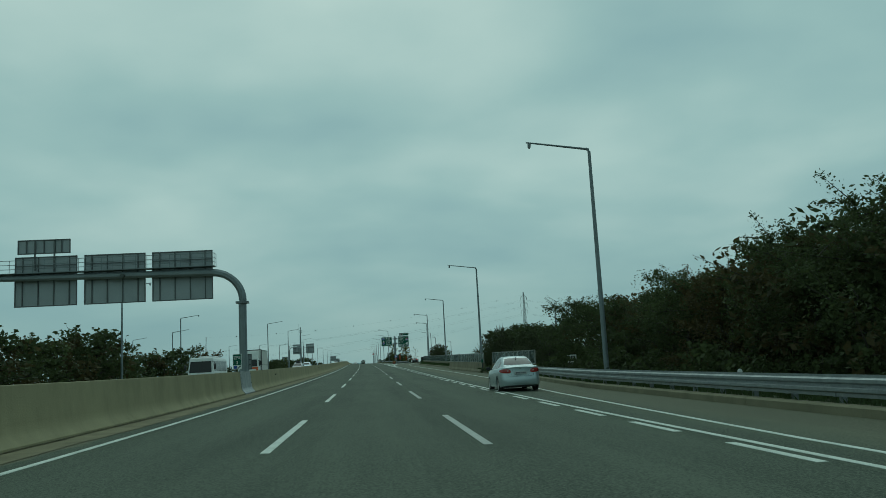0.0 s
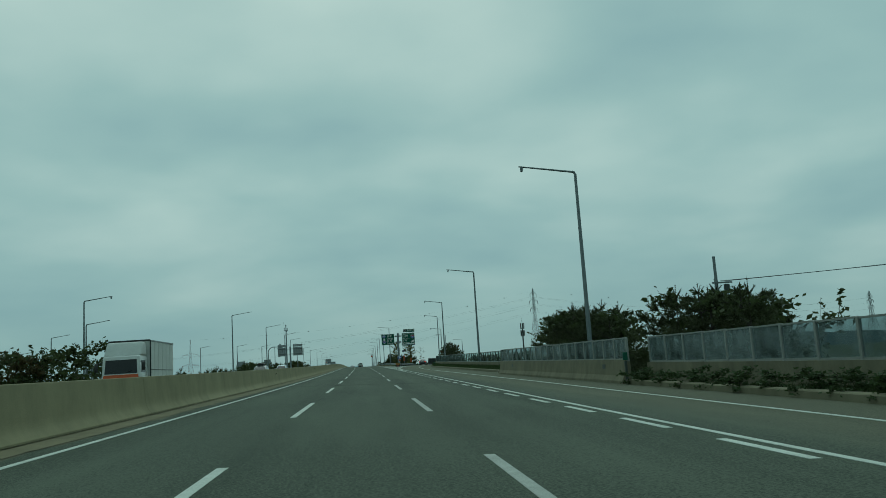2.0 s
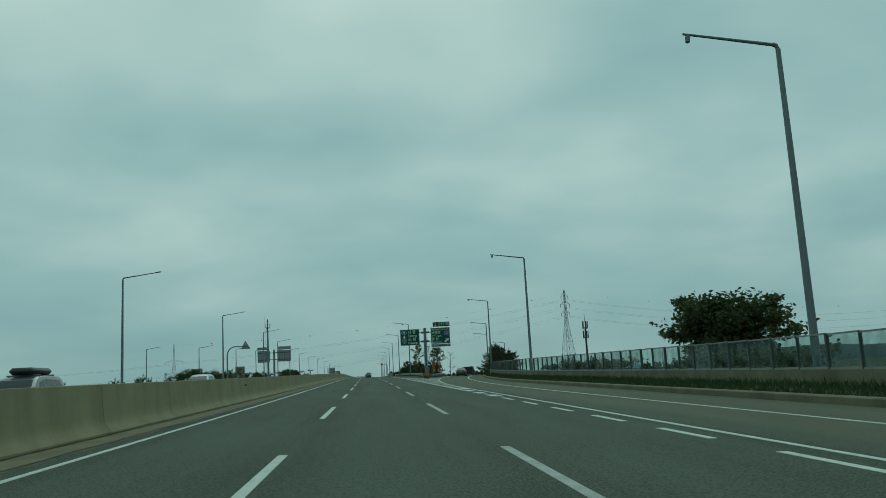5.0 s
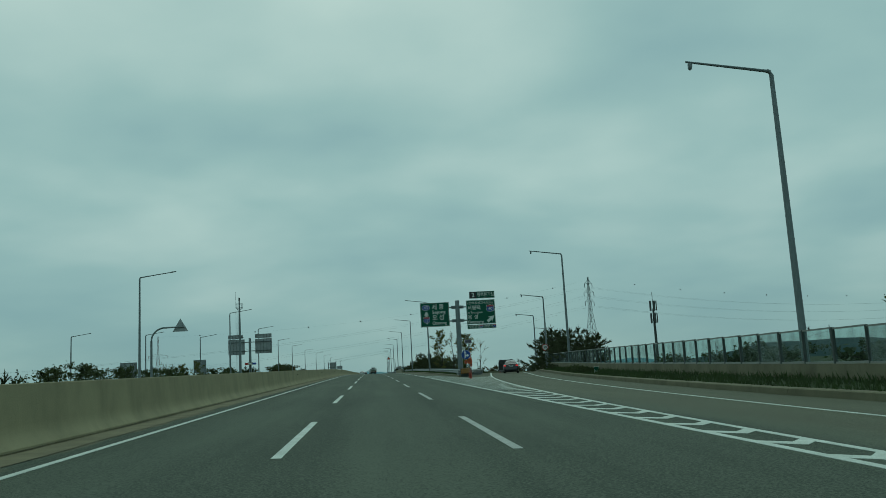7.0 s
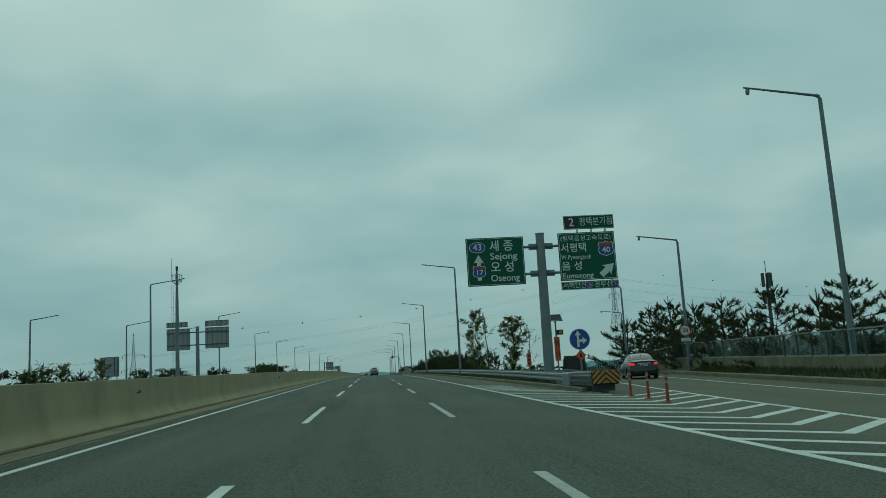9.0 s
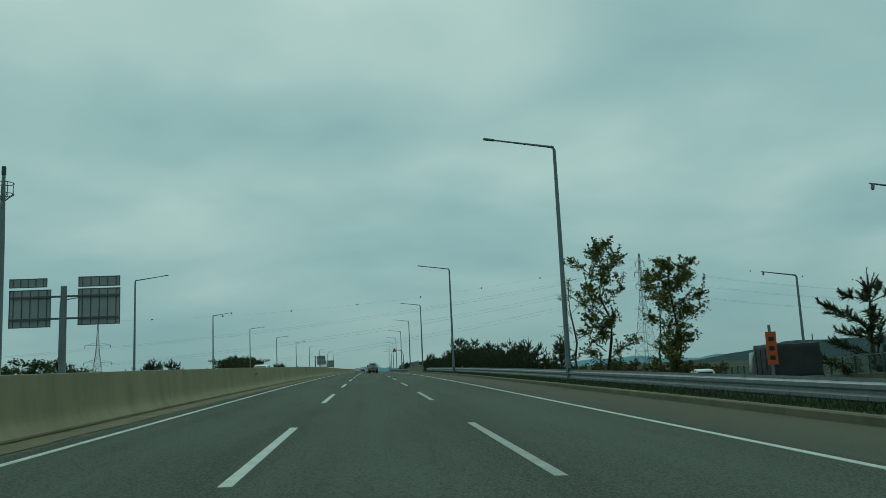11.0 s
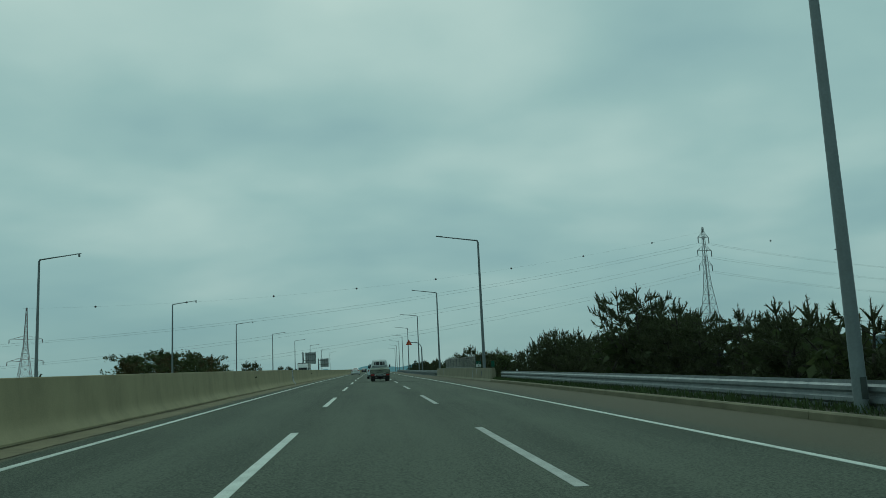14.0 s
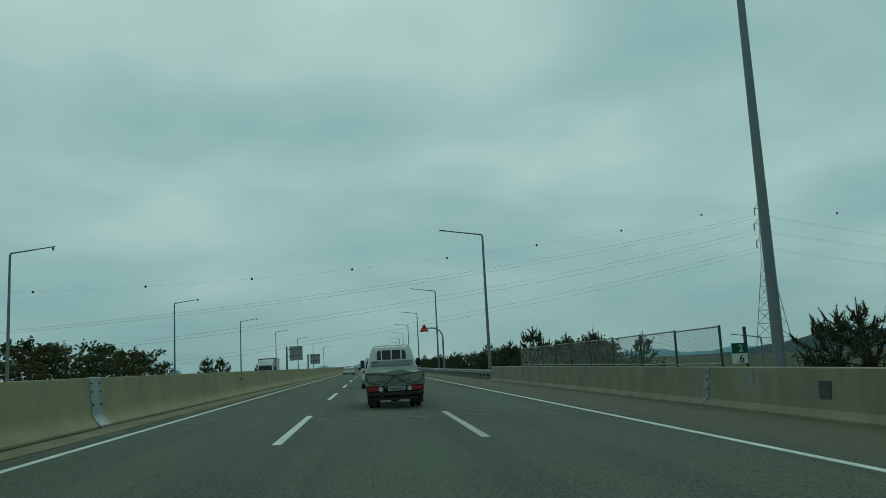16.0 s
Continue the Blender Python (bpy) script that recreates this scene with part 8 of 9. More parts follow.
def car(name, label, category, m, paint, d, group=""):
    """A passenger car from its dimensions d; the rear bumper is at y = 0 and it faces +y."""
    from mathutils.bvhtree import BVHTree
    t = thing(name, label, category, m, group)
    L = d["length"]
    low = shell(L, d["deck"], d["plan"], d["under"], d["rear_in"], d["front_in"], d["wheels"], d["wheel_r"])
    tree = BVHTree.FromBMesh(low)
    cab = cabin_shell(d["cabin"], d["belt"], d["half_belt"], d["half_roof"], d["roof"])
    ctree = BVHTree.FromBMesh(cab)
    part("body", soften(mesh_of(low, "body"), 38), paint, t)
    part("cabin", soften(mesh_of(cab, "cabin"), 45), paint, t)
    track, r = d["track"] / 2, d["wheel_r"]
    for wy in d["wheels"]:
        for sg in (-1, 1):
            wheel(t, sg * (track - 0.02), wy, r, d.get("tyre", 0.20), d.get("spokes", 5), None, sg)
    part("underbody", box(-track + 0.14, track - 0.14, 0.28, L - 0.3, 0.17, 0.60), BLACK_PLASTIC, t)
    # glass
    part("rear_window", patch(ctree, "r", d["rear_glass"], 0.005), CAR_GLASS, t, "dark tinted rear window")
    part("windscreen", patch(ctree, "f", d["front_glass"], 0.005), CAR_GLASS, t)
    for mode in ("x+", "x-"):
        for g in d["side_glass"]:
            part("side_window", patch(ctree, mode, g, 0.004), CAR_GLASS, t)
        for s_ in d.get("seams", ()):
            part("door_seam", seam(tree, mode, s_, 0.009), SEAM, t)
        for y, z in d.get("handles", ()):
            part("door_handle", patch(tree, mode, [(y - 0.09, z - 0.014), (y + 0.09, z - 0.018), (y + 0.09, z + 0.016), (y - 0.09, z + 0.014)], 0.022, 0.008, fine=14), d.get("handle_mat", paint), t)
        for s_ in d.get("trim", ()):
            part("side_trim", seam(tree, mode, s_, 0.03, 0.006), d.get("trim_mat", paint), t)
    for sg in (-1, 1):
        for nm, mode, outline, mat, bulge in d["lamps"]:
            pts = [(x * sg, z) for x, z in smooth_line(outline + outline[:1], 4)[:-1]]
            part(nm, patch(tree, mode, pts, 0.007, bulge), mat, t)
        # door mirror on its foot
        my, mz, mx = d["mirror"]
        bm = box(-0.10, 0.10, -0.055, 0.06, -0.065, 0.075, 0.03)
        cuboid(bm, -0.17 if sg > 0 else 0.06, -0.06 if sg > 0 else 0.17, -0.02, 0.03, -0.06, -0.02, 0.008)
        mir = part("door_mirror", soften(mesh_of(bm, "door_mirror"), 60), d.get("mirror_mat", paint), t, m=Matrix.Translation((sg * mx, my, mz)))
        part("mirror_glass", box(-0.085, 0.085, -0.062, -0.056, -0.05, 0.058, 0.002), CAR_GLASS, mir)
    for nm, mode, line, mat, w in d.get("lines", ()):
        part(nm, seam(tree, mode, line, w, 0.004 if w < 0.012 else 0.010), mat, t)
    for nm, mode, outline, mat, lift in d.get("panels", ()):
        part(nm, patch(tree, mode, outline, lift), mat, t)
    plate(t, *d["plate"])
    if "fin" in d:
        y, z = d["fin"]
        bm = bmesh.new()
        pts = [(-0.02, -0.09, 0), (0.02, -0.09, 0), (0.012, 0.09, 0), (-0.012, 0.09, 0), (-0.006, -0.07, 0.075), (0.006, -0.07, 0.075)]
        v = [bm.verts.new(p) for p in pts]
        for f in ((0, 1, 2, 3), (0, 4, 5, 1), (1, 5, 2), (0, 3, 4), (4, 3, 2, 5)):
            bm.faces.new([v[i] for i in f])
        part("antenna_fin", soften(mesh_of(bm, "antenna_fin")), d.get("fin_mat", paint), t, m=Matrix.Translation((0, y, z)))
    return t


SEDAN = dict(
    length=4.5, wheels=(0.98, 3.63), wheel_r=0.315, track=1.56, tyre=0.205, belt=0.95, roof=1.475, half_roof=0.545,
    deck=[(0, 0.995), (0.10, 1.03), (0.5, 1.045), (1.2, 0.985), (3.2, 0.93), (3.5, 0.92), (3.95, 0.85), (4.3, 0.73), (4.5, 0.60)],
    plan=[(0, 0.60), (0.04, 0.69), (0.12, 0.77), (0.30, 0.832), (0.7, 0.876), (1.6, 0.887), (3.0, 0.885), (3.8, 0.868), (4.2, 0.80), (4.4, 0.69), (4.5, 0.54)],
    under=[(0, 0.27), (0.35, 0.22), (0.6, 0.20), (3.9, 0.19), (4.3, 0.20), (4.5, 0.23)],
    rear_in=[(0.2, 0.05), (0.32, 0.01), (0.45, 0.0), (0.58, 0.012), (0.615, 0.03), (0.66, 0.085), (0.80, 0.10), (0.93, 0.105), (1.05, 0.075)],
    front_in=[(0.2, 0.06), (0.4, 0.0), (0.55, 0.02), (0.75, 0.2)],
    cabin=[(0.46, 1.03), (0.60, 1.10), (0.95, 1.285), (1.30, 1.415), (1.65, 1.468), (2.05, 1.475), (2.45, 1.445), (2.85, 1.335), (3.25, 1.13), (3.52, 0.96)],
    half_belt=[(0.46, 0.69), (0.8, 0.765), (1.3, 0.815), (2.8, 0.825), (3.3, 0.79), (3.55, 0.72)],
    rear_glass=[(-0.615, 1.115), (0.615, 1.115), (0.50, 1.385), (0.3, 1.405), (-0.3, 1.405), (-0.50, 1.385)],
    front_glass=[(-0.66, 1.05), (0.66, 1.05), (0.5, 1.36), (-0.5, 1.36)],
    side_glass=([(1.02, 1.03), (1.30, 0.99), (1.32, 1.285), (1.22, 1.275), (1.10, 1.18)], [(1.35, 0.985), (2.10, 0.965), (1.98, 1.385), (1.66, 1.385), (1.35, 1.30)], [(2.17, 0.965), (2.98, 0.96), (2.62, 1.29), (2.35, 1.365), (2.06, 1.385)]),
    seams=([(1.32, 0.96), (1.28, 0.72), (1.40, 0.52), (1.50, 0.28), (3.02, 0.27)], [(2.13, 0.94), (2.17, 0.6), (2.13, 0.28)], [(3.05, 0.93), (3.10, 0.6), (3.02, 0.27)]),
    handles=((1.56, 0.80), (2.40, 0.785)), trim=([(1.38, 0.30), (3.15, 0.29)],),
    lamps=(("tail_lamp", "r", [(0.42, 0.80), (0.50, 0.775), (0.70, 0.785), (0.825, 0.83), (0.82, 0.925), (0.70, 0.955), (0.52, 0.945), (0.42, 0.885)], LAMP_RED, 0.014),
           ("reversing_lamp", "r", [(0.50, 0.855), (0.56, 0.852), (0.56, 0.885), (0.51, 0.888)], LAMP_CLEAR, 0.020),
           ("headlamp", "f", [(0.45, 0.62), (0.76, 0.66), (0.77, 0.76), (0.52, 0.70)], LAMP_CLEAR, 0.02)),
    mirror=(2.98, 1.0, 0.965), mirror_mat=BLACK_PLASTIC,
    lines=(("boot_seam", "r", [(0.60, 1.0), (0.565, 0.955)], SEAM, 0.009), ("boot_seam", "r", [(-0.60, 1.0), (-0.565, 0.955)], SEAM, 0.009),
           ("boot_seam", "r", [(0.565, 0.77), (0.53, 0.66), (0.45, 0.63), (-0.45, 0.63), (-0.53, 0.66), (-0.565, 0.77)], SEAM, 0.010),
           ("lamp_seam", "r", [(0.575, 0.79), (0.585, 0.95)], SEAM, 0.006), ("lamp_seam", "r", [(-0.575, 0.79), (-0.585, 0.95)], SEAM, 0.006),
           # the plate recess has no depth; a dark line paints the shade of its rim
           ("recess_edge", "r", [(-0.385, 0.71), (-0.345, 0.89), (0.345, 0.89), (0.385, 0.71), (0.30, 0.662), (-0.30, 0.662), (-0.385, 0.71)], SEAM, 0.006), ("bumper_crease", "r", [(-0.60, 0.355), (0.60, 0.355)], PAINT_SILVER, 0.02), ("badge", "r", [(-0.045, 0.965), (0.045, 0.965)], CHROME, 0.022)),
    panels=(("plate_recess", "r", [(-0.38, 0.70), (-0.33, 0.885), (0.33, 0.885), (0.38, 0.70), (0.30, 0.67), (-0.30, 0.67)], PAINT_SILVER, 0.002),
            ("boot_garnish", "r", [(-0.34, 0.87), (-0.30, 0.90), (0.30, 0.90), (0.34, 0.87), (0.32, 0.855), (-0.32, 0.855)], PAINT_SILVER, 0.022),
            ("grille", "f", [(-0.4, 0.50), (0.4, 0.50), (0.42, 0.60), (-0.42, 0.60)], BLACK_PLASTIC, 0.004)),
    plate=(0.070, 0.775, 0.0, -6, 0.52, 0.12), fin=(1.12, 1.375), fin_mat=BLACK_PLASTIC)

car("sedan_car", "silver-blue compact sedan with red almond tail lamps", "car", at(34.1, 6.20, turn=-0.5), PAINT_SILVER, SEDAN, "cars on the road")

DARK = dict(SEDAN)
DARK.update(lines=SEDAN["lines"][:5] + (("boot_chrome", "r", [(-0.36, 0.90), (0.36, 0.90)], CHROME, 0.03),), panels=SEDAN["panels"][2:], spokes=5,
            lamps=(("brake_lamp", "r", [(0.55, 0.80), (0.80, 0.82), (0.80, 0.93), (0.56, 0.92)], BRAKE, 0.014), SEDAN["lamps"][2]), plate=(0.075, 0.80, 0.0, -6))
car("sedan_car", "black sedan braking on the exit ramp, red lamps lit", "car", at(256.0, 15.4, turn=-9.5), PAINT_BLACK, DARK, "cars on the road")
LIGHT = dict(SEDAN)
LIGHT.update(lines=SEDAN["lines"][:5], panels=SEDAN["panels"][2:], plate=(0.075, 0.80, 0.0, -6))
car("sedan_car", "white sedan in the inner lane", "car", at(506.0, -3.5), PAINT_WHITE, LIGHT, "cars on the road")
car("sedan_car", "dark sedan far ahead in the inner lane", "car", at(622.0, -3.5), PAINT_BLACK, LIGHT, "cars on the road")

SUV = dict(
    length=4.6, wheels=(0.92, 3.58), wheel_r=0.355, track=1.60, tyre=0.225, belt=1.06, roof=1.70, half_roof=0.60,
    deck=[(0, 1.06), (0.3, 1.09), (3.2, 1.06), (3.5, 1.06), (4.1, 0.98), (4.45, 0.86), (4.6, 0.72)],
    plan=[(0, 0.78), (0.05, 0.84), (0.2, 0.89), (0.7, 0.918), (3.7, 0.915), (4.2, 0.86), (4.45, 0.76), (4.6, 0.6)],
    under=[(0, 0.34), (0.5, 0.27), (4.0, 0.27), (4.6, 0.32)],
    rear_in=[(0.3, 0.05), (0.45, 0.0), (0.62, 0.02), (0.70, 0.07), (1.1, 0.12)], front_in=[(0.3, 0.08), (0.5, 0.0), (0.95, 0.14)],
    cabin=[(0.10, 1.02), (0.17, 1.25), (0.30, 1.52), (0.50, 1.66), (1.0, 1.70), (1.9, 1.70), (2.5, 1.64), (3.0, 1.40), (3.5, 1.07)],
    half_belt=[(0.1, 0.76), (0.6, 0.84), (2.9, 0.85), (3.55, 0.76)],
    rear_glass=[(-0.62, 1.13), (0.62, 1.13), (0.50, 1.52), (-0.50, 1.52)], front_glass=[(-0.68, 1.16), (0.68, 1.16), (0.54, 1.55), (-0.54, 1.55)],
    side_glass=([(0.52, 1.12), (1.2, 1.10), (1.2, 1.55), (0.72, 1.54)], [(1.27, 1.10), (2.1, 1.09), (2.02, 1.56), (1.27, 1.56)], [(2.18, 1.09), (3.0, 1.08), (2.55, 1.47), (2.10, 1.55)]),
    seams=([(1.24, 1.05), (1.3, 0.75), (1.45, 0.36)], [(2.14, 1.05), (2.14, 0.36)], [(3.05, 1.05), (3.06, 0.36)]), handles=((1.5, 0.94), (2.4, 0.93)),
    lamps=(("tail_lamp", "r", [(0.66, 0.82), (0.80, 0.84), (0.80, 1.02), (0.68, 1.03)], LAMP_RED, 0.012), ("headlamp", "f", [(0.45, 0.78), (0.78, 0.80), (0.78, 0.90), (0.5, 0.88)], LAMP_CLEAR, 0.02)),
    mirror=(3.0, 1.13, 1.0), plate=(0.085, 0.84, 0.0, -4),
    lines=(("tailgate_seam", "r", [(-0.6, 0.66), (0.6, 0.66)], SEAM, 0.01),),
    panels=(("bumper_skirt", "r", [(-0.65, 0.37), (0.65, 0.37), (0.65, 0.46), (-0.65, 0.46)], BLACK_PLASTIC, 0.008), ("grille", "f", [(-0.4, 0.64), (0.4, 0.64), (0.42, 0.80), (-0.42, 0.80)], BLACK_PLASTIC, 0.004),
            ("lower_grille", "f", [(-0.5, 0.44), (0.5, 0.44), (0.5, 0.54), (-0.5, 0.54)], BLACK_PLASTIC, 0.004)))
ramp_mid = lambda s: (exit_edge(s) + gore_edge(s)) / 2 + 0.2
car("suv_car", "white sport utility car on the exit ramp", "car", at(313.0, ramp_mid(313) - 0.3, fall(14) + dip(313), -14.0), PAINT_WHITE, SUV, "cars on the road")
car("suv_car", "silver sport utility car on the opposite carriageway", "car", at(346.0, -11.4, turn=180), PAINT_SILVER, SUV, "cars on the road")
car("suv_car", "pale blue car on the opposite carriageway", "car", at(181.0, -12.9, turn=180), PAINT_PALE_BLUE, SUV, "cars on the road")
grey = car("suv_car", "grey sport utility car with a black roof box", "car", at(147.6, -12.2, turn=180), PAINT_GREY, SUV, "cars on the road")
bm = box(-0.40, 0.40, 0.7, 2.5, 1.74, 1.98, 0.10)
roof_box = part("roof_box", soften(mesh_of(bm, "roof_box"), 50), BLACK_PLASTIC, grey, "glossy black roof box")
for y in (1.0, 2.2):
    part("roof_bar", box(-0.56, 0.56, y - 0.03, y + 0.03, 1.69, 1.742, 0.008), STEEL, grey)
VAN = dict(SUV)
VAN.update(length=4.9, wheels=(0.95, 3.85), roof=1.80, belt=1.08, cabin=[(0.06, 1.02), (0.12, 1.35), (0.22, 1.62), (0.45, 1.77), (1.2, 1.80), (2.4, 1.80), (3.0, 1.72), (3.6, 1.38), (4.05, 1.07)],
           deck=[(0, 1.08), (0.3, 1.10), (3.7, 1.07), (4.1, 1.03), (4.6, 0.90), (4.9, 0.72)], plan=[(0, 0.80), (0.05, 0.86), (0.2, 0.90), (0.7, 0.925), (4.0, 0.92), (4.5, 0.86), (4.75, 0.76), (4.9, 0.6)],
           under=[(0, 0.30), (0.5, 0.24), (4.9, 0.26)], half_belt=[(0.06, 0.78), (0.6, 0.85), (3.4, 0.86), (4.1, 0.76)], rear_glass=[(-0.64, 1.16), (0.64, 1.16), (0.54, 1.60), (-0.54, 1.60)],
           side_glass=([(0.50, 1.14), (1.45, 1.12), (1.45, 1.64), (0.64, 1.62)], [(1.52, 1.12), (2.5, 1.11), (2.45, 1.65), (1.52, 1.65)], [(2.58, 1.11), (3.5, 1.10), (3.1, 1.52), (2.55, 1.62)]),
           mirror=(3.5, 1.15, 1.02), lamps=(("tail_lamp", "r", [(0.68, 0.85), (0.81, 0.86), (0.78, 1.04), (0.69, 1.04)], LAMP_RED, 0.012), SUV["lamps"][1]))
car("minivan_car", "silver minivan ahead in the middle lane", "car", at(424.0, 0.28), PAINT_SILVER, VAN, "cars on the road")


# ---- trucks and bus ----
def tapered_box(bm, y0, y1, z0, z1, w0, w1, front=0.0, rear=0.0, bevel=0.05, seg=2):
    """A cab or box: half widths w0 below and w1 above, its front and rear leaning in towards the top."""
    v = [bm.verts.new(p) for p in ((-w0, y0, z0), (w0, y0, z0), (w0, y1, z0), (-w0, y1, z0), (-w1, y0 + rear, z1), (w1, y0 + rear, z1), (w1, y1 - front, z1), (-w1, y1 - front, z1))]
    fs = [bm.faces.new([v[i] for i in f]) for f in ((3, 2, 1, 0), (4, 5, 6, 7), (0, 1, 5, 4), (2, 3, 7, 6), (1, 2, 6, 5), (3, 0, 4, 7))]
    if bevel:
        bmesh.ops.bevel(bm, geom=list({e for f in fs for e in f.edges}), offset=bevel, segments=seg, affect="EDGES", profile=0.6)
    bmesh.ops.recalc_face_normals(bm, faces=bm.faces)
    return bm


def tree_of(bm):
    from mathutils.bvhtree import BVHTree
    return BVHTree.FromBMesh(bm)


def cargo_truck():
    t = thing("cargo_truck", "pale green light cargo truck, load under a tied tarpaulin", "truck", at(402.25, 0.57), "cars on the road")
    bm = bmesh.new()
    tapered_box(bm, 2.72, 3.9, 0.62, 1.40, 0.83, 0.83, 0.0, 0.0, 0.04)
    lower = part("cab_body", soften(mesh_of(tapered_box(bmesh.new(), 2.72, 4.75, 0.42, 1.22, 0.835, 0.845, 0.06, 0.0, 0.05), "cab_body"), 40), PAINT_TRUCK, t)
    bm.free()
    bm = tapered_box(bmesh.new(), 2.74, 4.70, 1.15, 1.88, 0.835, 0.64, 0.62, 0.06, 0.16, 5)
    up = tree_of(bm)
    part("cab_roof", soften(mesh_of(bm, "cab_roof"), 50), PAINT_WHITE, t, "off-white cab with rounded roof")
    for x0, x1 in ((-0.47, -0.345), (-0.30, -0.02), (0.02, 0.30), (0.345, 0.47)):
        k = 0.05 if abs(x0 + x1) > 0.5 else 0.0
        a, b = (k, 0.0) if x0 < -0.32 else (0.0, k)
        part("rear_window", patch(up, "r", [(x0, 1.445), (x1, 1.445), (x1, 1.72 - b), (x1 - b, 1.75), (x0 + a, 1.75), (x0, 1.72 - a)], 0.006, fine=16), CAR_GLASS, t, "dark rear cab window pane")
    part("rear_panel", patch(up, "r", [(-0.70, 1.20), (0.70, 1.20), (0.67, 1.41), (-0.67, 1.41)], 0.008), CAB_GREY, t, "grey lower back panel of the cab")
    part("vent", patch(up, "r", [(-0.62, 1.365), (-0.47, 1.365), (-0.47, 1.395), (-0.62, 1.395)], 0.014, fine=12), BLACK_PLASTIC, t)
    part("windscreen", patch(up, "f", [(-0.66, 1.25), (0.66, 1.25), (0.54, 1.70), (-0.54, 1.70)], 0.005), CAR_GLASS, t)
    for mode in ("x+", "x-"):
        part("side_window", patch(up, mode, [(3.15, 1.24), (4.25, 1.24), (3.98, 1.70), (3.15, 1.71)], 0.005), CAR_GLASS, t)
    for sg in (-1, 1):
        bm = bmesh.new()
        tube(bm, [(0, 0, 0), (sg * 0.12, 0.02, 0.10), (sg * 0.16, 0.02, 0.30)], 0.012, 6)
        cuboid(bm, min(sg * 0.06, sg * 0.20), max(sg * 0.06, sg * 0.20), -0.03, 0.03, 0.03, 0.30, 0.025)
        mir = part("door_mirror", soften(mesh_of(bm, "door_mirror"), 50), BLACK_PLASTIC, t, m=Matrix.Translation((sg * 0.83, 4.25, 1.18)))
        part("mirror_glass", box(min(sg * 0.07, sg * 0.19), max(sg * 0.07, sg * 0.19), -0.037, -0.031, 0.05, 0.28), CAR_GLASS, mir)
    # chassis and bed with drop sides
    bm = box(-0.36, -0.28, 0.1, 4.5, 0.40, 0.52, 0.01)
    cuboid(bm, 0.28, 0.36, 0.1, 4.5, 0.40, 0.52, 0.01)
    for y in (0.25, 1.3, 2.3):
        cuboid(bm, -0.30, 0.30, y - 0.04, y + 0.04, 0.42, 0.50, 0.01)
    cuboid(bm, -0.30, 0.25, 1.5, 2.4, 0.28, 0.42, 0.03)
    part("chassis", bm, BLACK_PLASTIC, t)
    part("bed_floor", box(-0.82, 0.82, 0.05, 2.68, 0.60, 0.68, 0.01), PAINT_TRUCK, t)
    for sg in (-1, 1):
        bm = box(min(sg * 0.80, sg * 0.835), max(sg * 0.80, sg * 0.835), 0.06, 2.66, 0.64, 1.00, 0.008)
        for y in (0.5, 1.1, 1.7, 2.3):
            cuboid(bm, min(sg * 0.83, sg * 0.85), max(sg * 0.83, sg * 0.85), y - 0.03, y + 0.03, 0.66, 0.99, 0.006)
        part("drop_side", bm, PAINT_TRUCK, t)
    bm = box(-0.83, 0.83, 0.02, 0.055, 0.64, 1.0, 0.008)
    for x in (-0.6, -0.2, 0.2, 0.6):
        cuboid(bm, x - 0.04, x + 0.04, 0.005, 0.03, 0.66, 0.99, 0.006)
    part("tailgate", bm, PAINT_TRUCK, t, "pale green tailgate")
    # tarpaulin over a low uneven load, its hem scalloped between the ties
    rnd = random.Random(4)
    bm = bmesh.new()
    nx, ny = 34, 22
    grid = []
    for j in range(ny + 1):
        y = -0.07 + 2.72 * j / ny
        row = []
        for i in range(nx + 1):
            u = -1 + 2 * i / nx
            crown = 1.10 - 0.09 * abs(u) ** 2.5 + 0.05 * noise.noise(Vector((u * 2.3, y * 1.6, 0.4))) + 0.022 * noise.noise(Vector((u * 7, y * 5, 3.0)))
            crown += 0.03 * math.sin(u * 5 + 0.6) * math.exp(-y * 1.5)
            row.append(bm.verts.new((u * 0.86, y + (0.02 * math.sin(u * 9) if j else 0), crown)))
        grid.append(row)
    hem = []
    for dz in (0.12, 0.5, 1.0):
        row = []
        for i in range(nx + 1):
            u = -1 + 2 * i / nx
            scallop = 0.30 + 0.06 * math.cos(u * math.pi * 2.0) + 0.05 * abs(math.sin(u * 7)) * (1 - abs(u))
            fold = 0.022 * math.sin(u * 26 + dz * 3) * dz
            row.append(bm.verts.new((u * (0.87 + 0.01 * dz), -0.085 - 0.025 * dz + fold, grid[0][i].co.z - scallop * dz)))
        hem.append(row)
    rows = hem[::-1] + grid
    for a, b in zip(rows, rows[1:]):
        for i in range(nx):
            bm.faces.new((a[i], a[i + 1], b[i + 1], b[i]))
    for sg in (0, nx):
        side = []
        for dz in (0.3, 1.0):
            side.append([bm.verts.new((grid[j][sg].co.x * (1.0 + 0.012 * dz) + 0.012 * math.sin(j * 2.1), grid[j][sg].co.y, grid[j][sg].co.z - dz * (0.20 + 0.05 * math.cos(j * 1.3)))) for j in range(ny + 1)])
        edge = [grid[j][sg] for j in range(ny + 1)]
        for a, b in ((edge, side[0]), (side[0], side[1])):
            for j in range(ny):
                bm.faces.new((a[j], a[j + 1], b[j + 1], b[j]))
    bmesh.ops.recalc_face_normals(bm, faces=bm.faces)
    me = mesh_of(bm, "tarpaulin", smooth=True)
    part("tarpaulin", me, TARP, t, "creased faded green tarpaulin")
